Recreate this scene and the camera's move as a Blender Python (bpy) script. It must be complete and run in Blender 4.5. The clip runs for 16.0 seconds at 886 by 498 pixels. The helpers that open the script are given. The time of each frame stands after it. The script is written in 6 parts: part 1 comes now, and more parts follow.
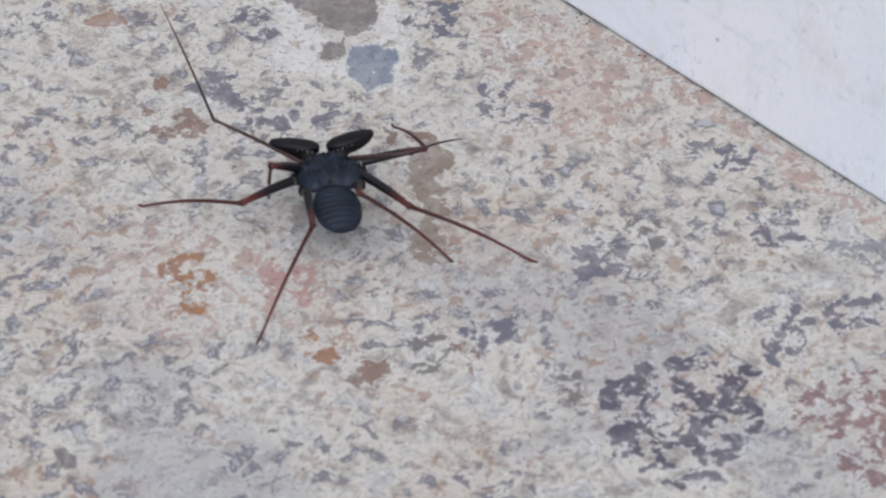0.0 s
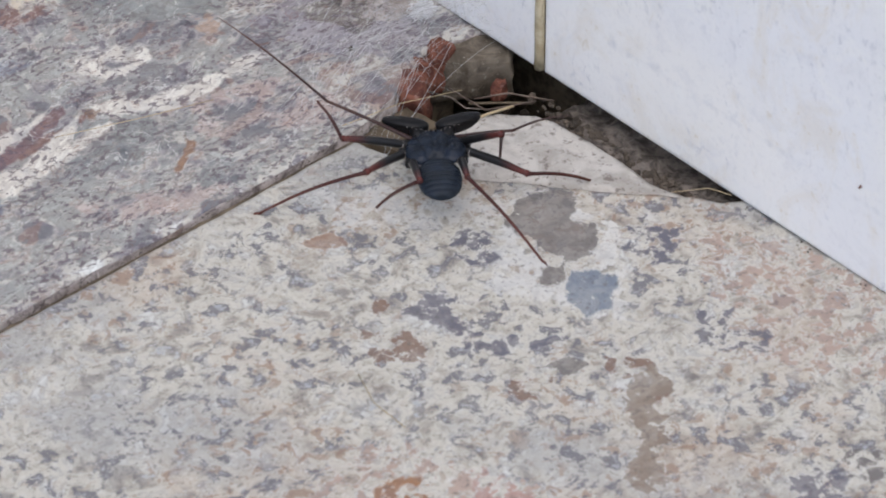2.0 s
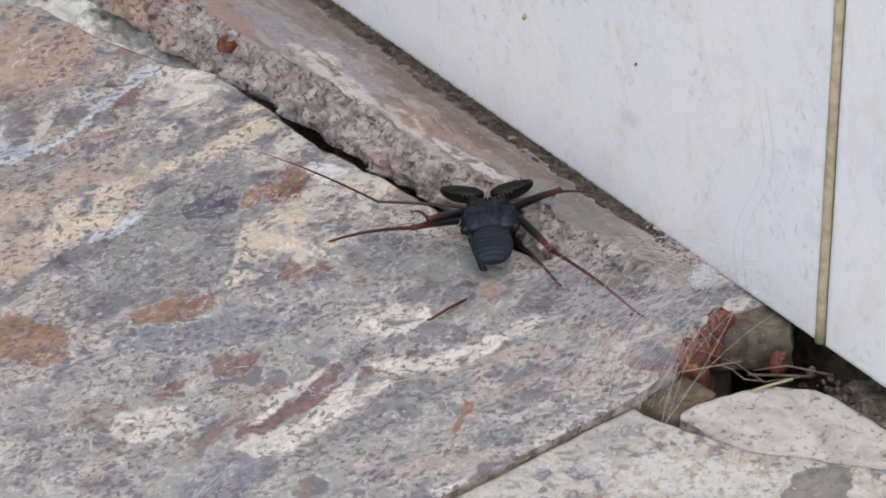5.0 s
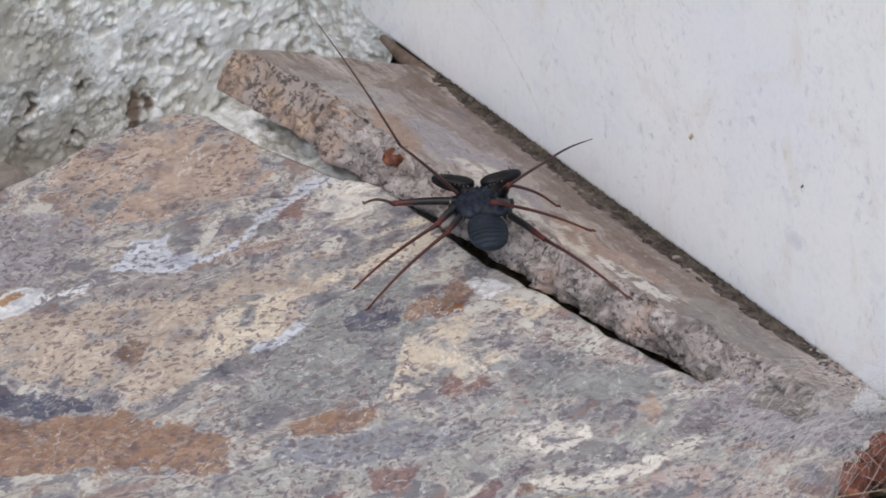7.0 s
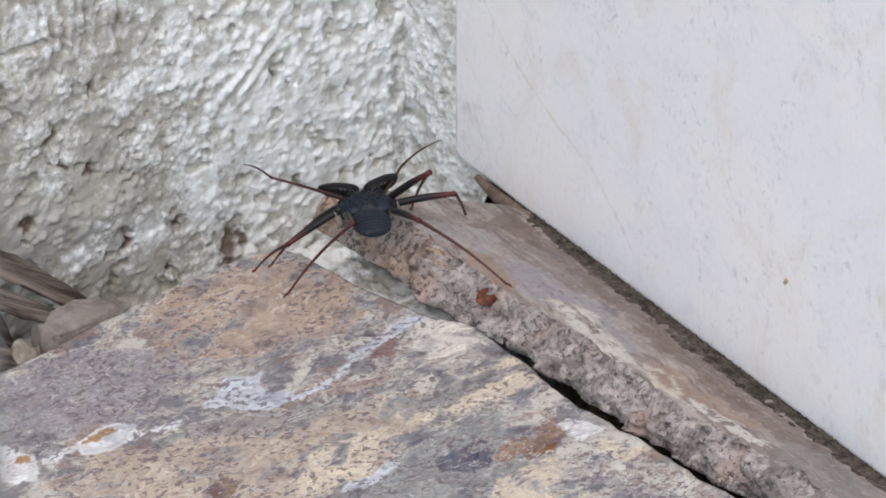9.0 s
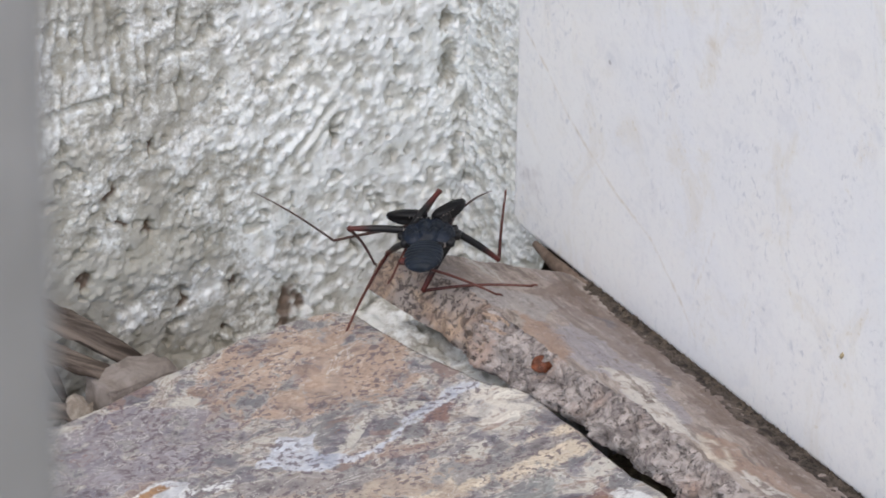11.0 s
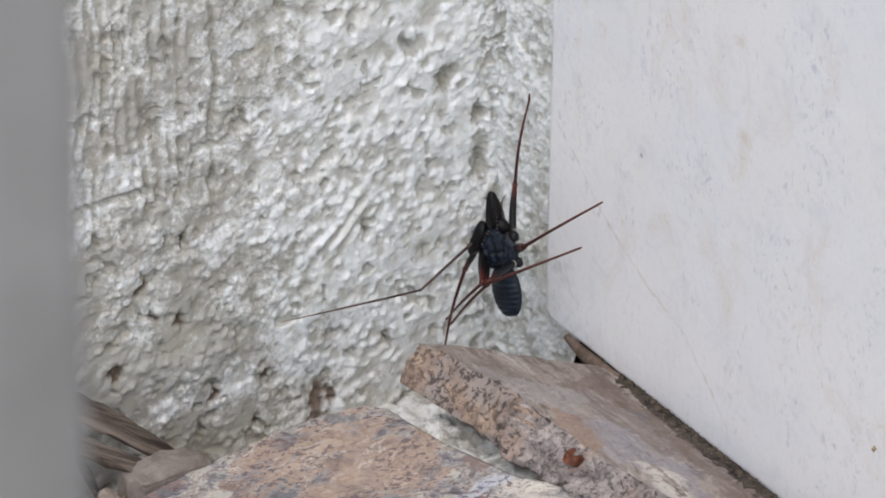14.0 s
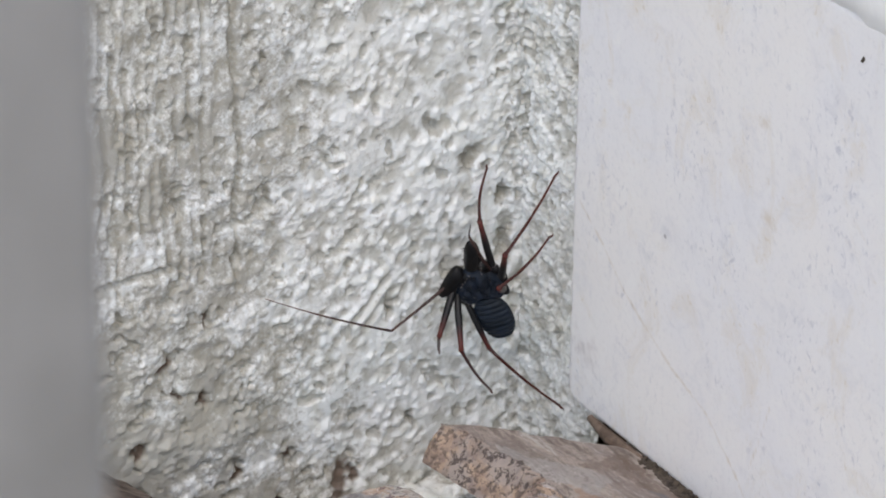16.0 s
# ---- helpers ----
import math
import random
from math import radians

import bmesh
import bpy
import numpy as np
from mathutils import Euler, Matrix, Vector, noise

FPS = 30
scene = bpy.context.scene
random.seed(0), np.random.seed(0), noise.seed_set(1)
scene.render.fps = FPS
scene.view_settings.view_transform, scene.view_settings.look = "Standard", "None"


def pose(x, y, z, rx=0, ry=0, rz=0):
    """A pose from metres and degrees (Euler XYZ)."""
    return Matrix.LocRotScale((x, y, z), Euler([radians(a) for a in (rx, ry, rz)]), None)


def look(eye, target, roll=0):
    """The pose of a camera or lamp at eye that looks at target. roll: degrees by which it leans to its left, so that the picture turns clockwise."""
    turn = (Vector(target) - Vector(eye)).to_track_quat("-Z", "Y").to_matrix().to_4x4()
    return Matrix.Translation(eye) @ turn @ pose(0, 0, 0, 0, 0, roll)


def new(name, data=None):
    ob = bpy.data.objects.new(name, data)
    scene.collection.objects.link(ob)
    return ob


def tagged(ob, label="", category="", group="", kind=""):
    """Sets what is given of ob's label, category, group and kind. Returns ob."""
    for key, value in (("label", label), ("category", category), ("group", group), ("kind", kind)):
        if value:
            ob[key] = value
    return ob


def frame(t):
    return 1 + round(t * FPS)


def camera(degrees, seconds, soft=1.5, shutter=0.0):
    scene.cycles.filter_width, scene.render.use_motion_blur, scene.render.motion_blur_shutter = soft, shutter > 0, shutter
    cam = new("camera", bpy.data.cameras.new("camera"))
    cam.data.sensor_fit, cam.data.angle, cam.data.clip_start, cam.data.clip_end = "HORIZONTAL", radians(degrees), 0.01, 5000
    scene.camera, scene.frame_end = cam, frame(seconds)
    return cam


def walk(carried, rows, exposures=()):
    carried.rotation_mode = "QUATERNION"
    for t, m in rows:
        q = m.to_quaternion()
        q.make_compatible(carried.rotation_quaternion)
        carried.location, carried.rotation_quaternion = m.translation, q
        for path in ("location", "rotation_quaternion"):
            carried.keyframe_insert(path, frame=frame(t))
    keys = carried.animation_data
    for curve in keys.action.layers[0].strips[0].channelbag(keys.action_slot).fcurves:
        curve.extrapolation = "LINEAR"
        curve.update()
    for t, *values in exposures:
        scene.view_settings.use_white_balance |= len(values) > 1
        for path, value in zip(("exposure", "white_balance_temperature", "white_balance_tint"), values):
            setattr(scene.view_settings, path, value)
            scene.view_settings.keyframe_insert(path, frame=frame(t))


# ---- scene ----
cam = camera(10.88, 16.0, soft=1.7)
# ---- the camera and its walk ----
CAM_ROWS = [
    (0, look((-0.7343, -0.7712, 0.7817), (0.0196, -0.0352, -0.1402), 1.59)),
    (0.5, look((-0.7348, -0.7710, 0.7818), (0.0003, -0.0018, -0.1281), 0.81)),
    (1, look((-0.7328, -0.7698, 0.7832), (0.0054, 0.0109, -0.1144), 0.87)),
    (1.5, look((-0.7311, -0.7661, 0.7844), (-0.0001, 0.0297, -0.1056), 0.65)),
    (2, look((-0.7314, -0.7654, 0.7850), (0.0025, 0.0428, -0.0914), 0.19)),
    (2.5, look((-0.7318, -0.7645, 0.7868), (-0.0008, 0.0707, -0.0665), -0.48)),
    (3, look((-0.7330, -0.7647, 0.7881), (0.0092, 0.0732, -0.0527), 0.05)),
    (3.5, look((-0.7346, -0.7619, 0.7885), (0.0010, 0.0841, -0.0501), -0.12)),
    (4, look((-0.7357, -0.7591, 0.7885), (-0.0086, 0.1016, -0.0425), -0.28)),
    (4.2, look((-0.7358, -0.7582, 0.7885), (-0.0150, 0.1117, -0.0383), -0.33)),
    (6.3, look((-0.7349, -0.7551, 0.7875), (-0.0422, 0.1653, -0.0082), 0.36)),
    (6.5, look((-0.7344, -0.7543, 0.7875), (-0.0445, 0.1741, -0.0012), 0.25)),
    (7, look((-0.7348, -0.7549, 0.7870), (-0.0550, 0.1810, -0.0017), -0.08)),
    (7.5, look((-0.7351, -0.7545, 0.7855), (-0.0634, 0.1954, 0.0067), -0.03)),
    (8, look((-0.7364, -0.7518, 0.7864), (-0.0722, 0.2048, 0.0093), -0.19)),
    (8.5, look((-0.7364, -0.7508, 0.7889), (-0.0640, 0.2052, 0.0182), 0.07)),
    (9, look((-0.7366, -0.7518, 0.7913), (-0.0650, 0.2155, 0.0342), 0.02)),
    (9.5, look((-0.7367, -0.7530, 0.7929), (-0.0676, 0.2202, 0.0411), 0.03)),
    (9.7, look((-0.7371, -0.7517, 0.7923), (-0.0698, 0.2215, 0.0422), 0.10)),
    (11.8, look((-0.7372, -0.7505, 0.7917), (-0.0708, 0.2407, 0.0634), 1.33)),
    (12, look((-0.7372, -0.7505, 0.7917), (-0.0669, 0.2423, 0.0679), 1.20)),
    (12.5, look((-0.7372, -0.7505, 0.7917), (-0.0697, 0.2495, 0.0719), 0.63)),
    (13, look((-0.7372, -0.7505, 0.7917), (-0.0788, 0.2587, 0.0738), 0.05)),
    (13.5, look((-0.7372, -0.7505, 0.7917), (-0.0814, 0.2577, 0.0629), 0.66)),
    (14, look((-0.7372, -0.7505, 0.7917), (-0.0703, 0.2565, 0.0709), 0.67)),
    (14.5, look((-0.7372, -0.7505, 0.7917), (-0.0746, 0.2685, 0.0833), 0.77)),
    (15, look((-0.7372, -0.7505, 0.7917), (-0.0695, 0.2679, 0.0914), 0.81)),
    (15.5, look((-0.7372, -0.7505, 0.7917), (-0.0722, 0.2703, 0.0903), 0.68)),
    (16, look((-0.7372, -0.7505, 0.7917), (-0.0695, 0.2712, 0.0914), 0.75)),
]
cam.data.dof.use_dof = True
cam.data.dof.focus_distance = 1.38
cam.data.dof.aperture_fstop = 46
LIGHT_ROWS = [(0, 0.76, 6420, 10), (2, 0.78, 6550, 10), (4, 0.80, 6700, 10), (7, 0.79, 6750, 10), (8, 0.83, 6760, 10), (9, 0.89, 6780, 10),
              (12, 0.86, 6830, 10), (13, 0.77, 6850, 10), (14, 0.79, 6870, 10), (15, 0.80, 6890, 10), (16, 0.79, 6900, 10)]
walk(cam, CAM_ROWS, exposures=LIGHT_ROWS)

# ---- world and sun: an overcast, shaded courtyard ----
world = bpy.data.worlds.new("overcast_sky")
scene.world = world
world.use_nodes = True
sky = world.node_tree.nodes.new("ShaderNodeTexSky")
sky.sky_type = "NISHITA"
sky.sun_disc = False
sky.sun_elevation = radians(58)
sky.sun_rotation = radians(215)
sky.dust_density = 1.5
sky.ozone_density = 1.0
sky_back = world.node_tree.nodes["Background"]
sky_back.inputs["Strength"].default_value = 0.148
world.node_tree.links.new(sky.outputs[0], sky_back.inputs["Color"])

sun = new("sun", bpy.data.lights.new("sun", "SUN"))
sun.data.energy = 0.75
sun.data.angle = radians(70)
sun.data.color = (1.0, 0.965, 0.92)
sun.matrix_world = look((-1.2, -0.9, 2.6), (0, 0.1, 0))


# ---- material helpers ----
def node(nt, kind, **values):
    n = nt.nodes.new(kind)
    for key, value in values.items():
        if key == "ins":
            for k, v in value.items():
                if isinstance(v, bpy.types.NodeSocket):
                    nt.links.new(v, n.inputs[k])
                else:
                    n.inputs[k].default_value = v
        elif key == "op":
            n.operation = value
        elif key == "dt":
            n.data_type = value
        elif key == "feature":
            n.feature = value
    return n


def material(name, rough=0.6, metal=0.0, spec=0.5):
    m = bpy.data.materials.new(name)
    m.use_nodes = True
    b = m.node_tree.nodes["Principled BSDF"]
    b.inputs["Roughness"].default_value = rough
    b.inputs["Metallic"].default_value = metal
    b.inputs["Specular IOR Level"].default_value = spec
    return m, m.node_tree, b


def rgb(c):
    return (c[0], c[1], c[2], 1.0)


def coords(nt):
    return node(nt, "ShaderNodeTexCoord").outputs["Object"]


def noisy(nt, vec, scale, detail=6.0, rough=0.6, dist=0.0, shift=(0, 0, 0), stretch=(1, 1, 1), turn=0.0):
    mp = node(nt, "ShaderNodeMapping", ins={"Vector": vec, "Location": shift, "Scale": stretch, "Rotation": (0, 0, turn)})
    n = node(nt, "ShaderNodeTexNoise", ins={"Vector": mp.outputs[0], "Scale": scale, "Detail": detail, "Roughness": rough, "Distortion": dist})
    return n.outputs["Fac"]


def maths(nt, op, a, b=0.0, c=0.0):
    n = node(nt, "ShaderNodeMath", op=op)
    for i, v in enumerate((a, b, c)):
        if isinstance(v, bpy.types.NodeSocket):
            nt.links.new(v, n.inputs[i])
        else:
            n.inputs[i].default_value = v
    return n.outputs[0]


def ramp(nt, v, lo, hi, a=0.0, b=1.0):
    n = node(nt, "ShaderNodeMapRange", ins={"Value": v, "From Min": lo, "From Max": hi, "To Min": a, "To Max": b})
    n.interpolation_type = "SMOOTHSTEP"
    return n.outputs[0]


def blend(nt, fac, a, b):
    n = node(nt, "ShaderNodeMix", dt="RGBA")
    for key, v in ((0, fac), (6, a), (7, b)):
        if isinstance(v, bpy.types.NodeSocket):
            nt.links.new(v, n.inputs[key])
        elif key == 0:
            n.inputs[0].default_value = v
        else:
            n.inputs[key].default_value = rgb(v)
    return n.outputs[2]


def bump(nt, bsdf, height, strength, distance):
    n = node(nt, "ShaderNodeBump", ins={"Height": height, "Strength": strength, "Distance": distance})
    nt.links.new(n.outputs[0], bsdf.inputs["Normal"])


def finish(nt, bsdf, colour, rough=None):
    nt.links.new(colour, bsdf.inputs["Base Color"])
    if rough is not None:
        nt.links.new(rough, bsdf.inputs["Roughness"])


# ---- materials ----
def bands(nt, v, stops):
    """A ramp of colours over a value; stops of place and colour."""
    n = node(nt, "ShaderNodeValToRGB", ins={"Fac": v})
    e = n.color_ramp.elements
    while len(e) > 1:
        e.remove(e[-1])
    e[0].position, e[0].color = stops[0][0], rgb(stops[0][1])
    for p, c in stops[1:]:
        e.new(p).color = rgb(c)
    return n.outputs["Color"]


def cooled(nt, c, cast=(0.965, 0.995, 1.03)):
    """A faint cast over the whole stone."""
    n = node(nt, "ShaderNodeMix", dt="RGBA")
    n.blend_type = "MULTIPLY"
    n.inputs[0].default_value = 1.0
    nt.links.new(c, n.inputs[6])
    n.inputs[7].default_value = rgb(cast)
    return n.outputs[2]


def patches(nt, wobble, lo=0.46, hi=0.54):
    """The drawn patches of a flagstone: how far they cover, their colour, and a thin rim round them."""
    tint = node(nt, "ShaderNodeVertexColor")
    tint.layer_name = "stain"
    edge = maths(nt, "ADD", tint.outputs["Alpha"], wobble)
    rim = maths(nt, "MULTIPLY", ramp(nt, edge, lo - 0.13, lo - 0.05), ramp(nt, edge, hi, lo))
    return ramp(nt, edge, lo, hi), tint.outputs["Color"], rim


def swing(nt, *pairs):
    """A sum of noises about zero, each times its weight."""
    total = 0.0
    for n, k in pairs:
        total = maths(nt, "ADD", total, maths(nt, "MULTIPLY", maths(nt, "SUBTRACT", n, 0.5), k))
    return total


def deepened(nt, c, amount):
    """The same colours, set further apart."""
    return node(nt, "ShaderNodeBrightContrast", ins={"Color": c, "Bright": 0.012, "Contrast": amount}).outputs[0]


def stone_near():
    """Pale cream flagstone, peppered with grey-violet and brown flakes."""
    m, nt, b = material("cream_flagstone", 0.62, spec=0.35)
    v = coords(nt)
    broad = noisy(nt, v, 13, 4, 0.6, 0.4)
    warm = noisy(nt, v, 17, 4, 0.6, 0.4, (9, 4, 0))
    mid = noisy(nt, v, 115, 6, 0.66, 0.6, (3, 1, 0))
    fine = noisy(nt, v, 420, 5, 0.66, 0.2, (7, 2, 0))
    flake = noisy(nt, v, 175, 7, 0.66, 0.4, (1, 9, 0))
    chip = noisy(nt, v, 200, 7, 0.66, 0.6, (6, 4, 0))
    gate = noisy(nt, v, 30, 4, 0.6, 0.4, (5, 5, 0))
    dirt = noisy(nt, v, 620, 4, 0.6, 0.3, (4, 7, 0))
    c = bands(nt, mid, [(0.30, (0.23, 0.205, 0.185)), (0.40, (0.35, 0.315, 0.27)), (0.46, (0.45, 0.41, 0.345)), (0.53, (0.52, 0.48, 0.41)), (0.59, (0.40, 0.37, 0.33)), (0.66, (0.55, 0.53, 0.48))])
    c = blend(nt, ramp(nt, warm, 0.48, 0.66, 0, 0.45), c, (0.43, 0.335, 0.26))
    c = blend(nt, ramp(nt, broad, 0.48, 0.62, 0, 0.6), c, (0.345, 0.33, 0.31))
    c = blend(nt, ramp(nt, fine, 0.55, 0.66, 0, 0.35), c, (0.60, 0.575, 0.53))
    c = blend(nt, maths(nt, "MULTIPLY", ramp(nt, chip, 0.555, 0.585), ramp(nt, warm, 0.42, 0.58, 0.10, 0.7)), c, (0.29, 0.20, 0.15))
    c = blend(nt, maths(nt, "MULTIPLY", ramp(nt, flake, 0.535, 0.565, 0, 0.9), ramp(nt, gate, 0.40, 0.54, 0.30, 1.0)), c, (0.19, 0.18, 0.185))
    mask, tone, rim = patches(nt, swing(nt, (flake, 2.9), (fine, 1.3)))
    c = blend(nt, maths(nt, "MULTIPLY", rim, 0.30), c, (0.62, 0.60, 0.56))
    c = blend(nt, maths(nt, "MULTIPLY", mask, ramp(nt, mid, 0.34, 0.66, 0.95, 0.62)), c, tone)
    c = blend(nt, ramp(nt, dirt, 0.57, 0.64, 0, 0.5), c, (0.16, 0.145, 0.135))
    c = deepened(nt, cooled(nt, c), 0.16)
    finish(nt, b, c, ramp(nt, mid, 0.3, 0.7, 0.5, 0.75))
    h = maths(nt, "ADD", maths(nt, "MULTIPLY", mid, 0.6), maths(nt, "ADD", maths(nt, "MULTIPLY", fine, 0.5), maths(nt, "MULTIPLY", mask, -0.25)))
    bump(nt, b, h, 0.40, 0.0011)
    return m


def stone_far():
    """Grey slate, banded with tan, rust and milky veins."""
    m, nt, b = material("banded_slate", 0.6, spec=0.35)
    v = coords(nt)
    lie = radians(-22)
    band = noisy(nt, v, 38, 6, 0.54, 1.1, (2, 4, 0), (0.75, 1.5, 1), lie)
    over = noisy(nt, v, 62, 6, 0.57, 0.7, (8, 1, 0), (0.8, 1.35, 1), lie)
    mid = noisy(nt, v, 165, 6, 0.62, 0.4, (3, 3, 0))
    fine = noisy(nt, v, 420, 5, 0.64, 0.3, (6, 2, 0))
    tone = noisy(nt, v, 88, 6, 0.60, 0.5, (1, 5, 0), (0.9, 1.15, 1), lie)
    c = bands(nt, tone, [(0.32, (0.13, 0.12, 0.13)), (0.41, (0.235, 0.215, 0.225)), (0.47, (0.31, 0.28, 0.27)), (0.51, (0.41, 0.37, 0.33)), (0.55, (0.28, 0.225, 0.205)), (0.60, (0.49, 0.45, 0.40)), (0.67, (0.33, 0.305, 0.30))])
    c = blend(nt, ramp(nt, over, 0.545, 0.585, 0, 0.8), c, (0.53, 0.485, 0.425))
    c = blend(nt, ramp(nt, over, 0.455, 0.425, 0, 0.75), c, (0.205, 0.197, 0.20))
    c = blend(nt, ramp(nt, band, 0.580, 0.605, 0, 0.50), c, (0.28, 0.18, 0.15))
    mask, tint, rim = patches(nt, swing(nt, (mid, 1.8), (over, 2.0), (tone, 0.9), (fine, 0.8)), 0.38, 0.62)
    c = blend(nt, maths(nt, "MULTIPLY", rim, 0.26), c, (0.54, 0.49, 0.44))
    vary = bands(nt, tone, [(0.32, (0.42, 0.41, 0.45)), (0.41, (0.72, 0.70, 0.74)), (0.48, (1.02, 0.99, 0.97)), (0.54, (0.76, 0.71, 0.70)), (0.60, (1.22, 1.20, 1.18)), (0.68, (0.92, 0.90, 0.90))])
    mixed = node(nt, "ShaderNodeMix", dt="RGBA")
    mixed.blend_type = "MULTIPLY"
    mixed.inputs[0].default_value = 0.65
    nt.links.new(tint, mixed.inputs[6])
    nt.links.new(vary, mixed.inputs[7])
    c = blend(nt, maths(nt, "MULTIPLY", mask, ramp(nt, mid, 0.36, 0.66, 0.98, 0.80)), c, mixed.outputs[2])
    ring = maths(nt, "ABSOLUTE", maths(nt, "SUBTRACT", over, 0.468))
    c = blend(nt, maths(nt, "MULTIPLY", ramp(nt, ring, 0.014, 0.004), ramp(nt, tone, 0.40, 0.56, 0, 0.30)), c, (0.55, 0.51, 0.47))
    # thin veins that wind along the bands
    for field, at, wide, colour, k in ((band, 0.50, 0.006, (0.60, 0.56, 0.52), 0.6), (band, 0.44, 0.005, (0.26, 0.15, 0.12), 0.55)):
        line = maths(nt, "ABSOLUTE", maths(nt, "SUBTRACT", field, at))
        c = blend(nt, maths(nt, "MULTIPLY", ramp(nt, line, wide, wide * 0.3), ramp(nt, mid, 0.44, 0.54, 0, k)), c, colour)
    speck = noisy(nt, v, 430, 3, 0.55, 0.5, (9, 9, 0), (1, 1.4, 1))
    field = noisy(nt, v, 40, 3, 0.6, 0.5, (2, 8, 0))
    c = blend(nt, maths(nt, "MULTIPLY", ramp(nt, speck, 0.535, 0.60, 0, 0.8), ramp(nt, field, 0.36, 0.52)), c, (0.165, 0.135, 0.145))
    c = blend(nt, ramp(nt, fine, 0.43, 0.34, 0, 0.28), c, (0.16, 0.125, 0.12))
    c = blend(nt, ramp(nt, fine, 0.57, 0.68, 0, 0.28), c, (0.54, 0.50, 0.47))
    c = deepened(nt, cooled(nt, c, (0.955, 0.995, 1.01)), 0.16)
    finish(nt, b, c, ramp(nt, mid, 0.3, 0.7, 0.48, 0.72))
    h = maths(nt, "ADD", maths(nt, "MULTIPLY", band, 0.8), maths(nt, "ADD", maths(nt, "MULTIPLY", mid, 0.7), maths(nt, "MULTIPLY", fine, 0.45)))
    bump(nt, b, h, 0.36, 0.0013)
    return m


def stone_strip():
    """Browned slate split along its layers: long streaks of brown, buff and grey."""
    m, nt, b = material("browned_slate", 0.55, spec=0.35)
    v = coords(nt)
    grain = noisy(nt, v, 95, 7, 0.66, 0.9, (4, 4, 0), (2.0, 0.38, 1))
    layer = noisy(nt, v, 48, 6, 0.60, 1.2, (1, 7, 0), (1.7, 0.45, 1))
    cloud = noisy(nt, v, 26, 5, 0.58, 0.6, (6, 2, 0))
    mid = noisy(nt, v, 190, 6, 0.64, 0.5, (3, 3, 0))
    fine = noisy(nt, v, 480, 5, 0.64, 0.2, (6, 2, 0))
    c = bands(nt, grain, [(0.30, (0.10, 0.078, 0.066)), (0.40, (0.175, 0.135, 0.112)), (0.46, (0.26, 0.21, 0.18)), (0.52, (0.35, 0.285, 0.245)), (0.56, (0.235, 0.185, 0.165)), (0.62, (0.44, 0.39, 0.35)), (0.70, (0.27, 0.24, 0.23))])
    c = blend(nt, ramp(nt, layer, 0.54, 0.60, 0, 0.55), c, (0.44, 0.375, 0.32))
    c = blend(nt, ramp(nt, layer, 0.45, 0.39, 0, 0.65), c, (0.185, 0.145, 0.13))
    c = blend(nt, ramp(nt, cloud, 0.52, 0.64, 0, 0.45), c, (0.235, 0.20, 0.175))
    mask, tone, rim = patches(nt, swing(nt, (mid, 1.6), (grain, 2.0), (fine, 0.6)), 0.40, 0.60)
    c = blend(nt, maths(nt, "MULTIPLY", mask, ramp(nt, grain, 0.36, 0.62, 0.9, 0.55)), c, tone)
    line = maths(nt, "ABSOLUTE", maths(nt, "SUBTRACT", layer, 0.49))
    c = blend(nt, ramp(nt, line, 0.006, 0.002, 0, 0.6), c, (0.13, 0.095, 0.08))
    c = blend(nt, ramp(nt, fine, 0.44, 0.35, 0, 0.45), c, (0.13, 0.10, 0.09))
    c = blend(nt, ramp(nt, fine, 0.57, 0.68, 0, 0.35), c, (0.52, 0.47, 0.43))
    c = cooled(nt, c, (0.965, 0.997, 1.02))
    finish(nt, b, c, ramp(nt, mid, 0.3, 0.7, 0.42, 0.66))
    bump(nt, b, maths(nt, "ADD", maths(nt, "MULTIPLY", layer, 0.9), maths(nt, "ADD", maths(nt, "MULTIPLY", grain, 0.6), maths(nt, "MULTIPLY", fine, 0.3))), 0.45, 0.0015)
    return m


def speckled_slate():
    """Weathered end of the slate: orange tan fading into grey lilac, peppered with black."""
    m, nt, b = material("speckled_tan_slate", 0.7, spec=0.3)
    v = coords(nt)
    broad = noisy(nt, v, 55, 5, 0.6, 0.5)
    mid = noisy(nt, v, 170, 7, 0.66, 0.5, (2, 5, 1))
    speck = noisy(nt, v, 430, 6, 0.68, 0.5, (3, 3, 3))
    c = blend(nt, ramp(nt, mid, 0.36, 0.64), (0.25, 0.18, 0.145), (0.45, 0.325, 0.235))
    c = blend(nt, ramp(nt, broad, 0.44, 0.58, 0, 0.75), c, (0.30, 0.265, 0.25))
    c = blend(nt, maths(nt, "MULTIPLY", ramp(nt, speck, 0.50, 0.56, 0, 0.9), ramp(nt, broad, 0.34, 0.56, 0.5, 1.0)), c, (0.072, 0.056, 0.050))
    finish(nt, b, c)
    bump(nt, b, swing(nt, (mid, 1.0), (speck, -0.8)), 0.7, 0.0016)
    return m


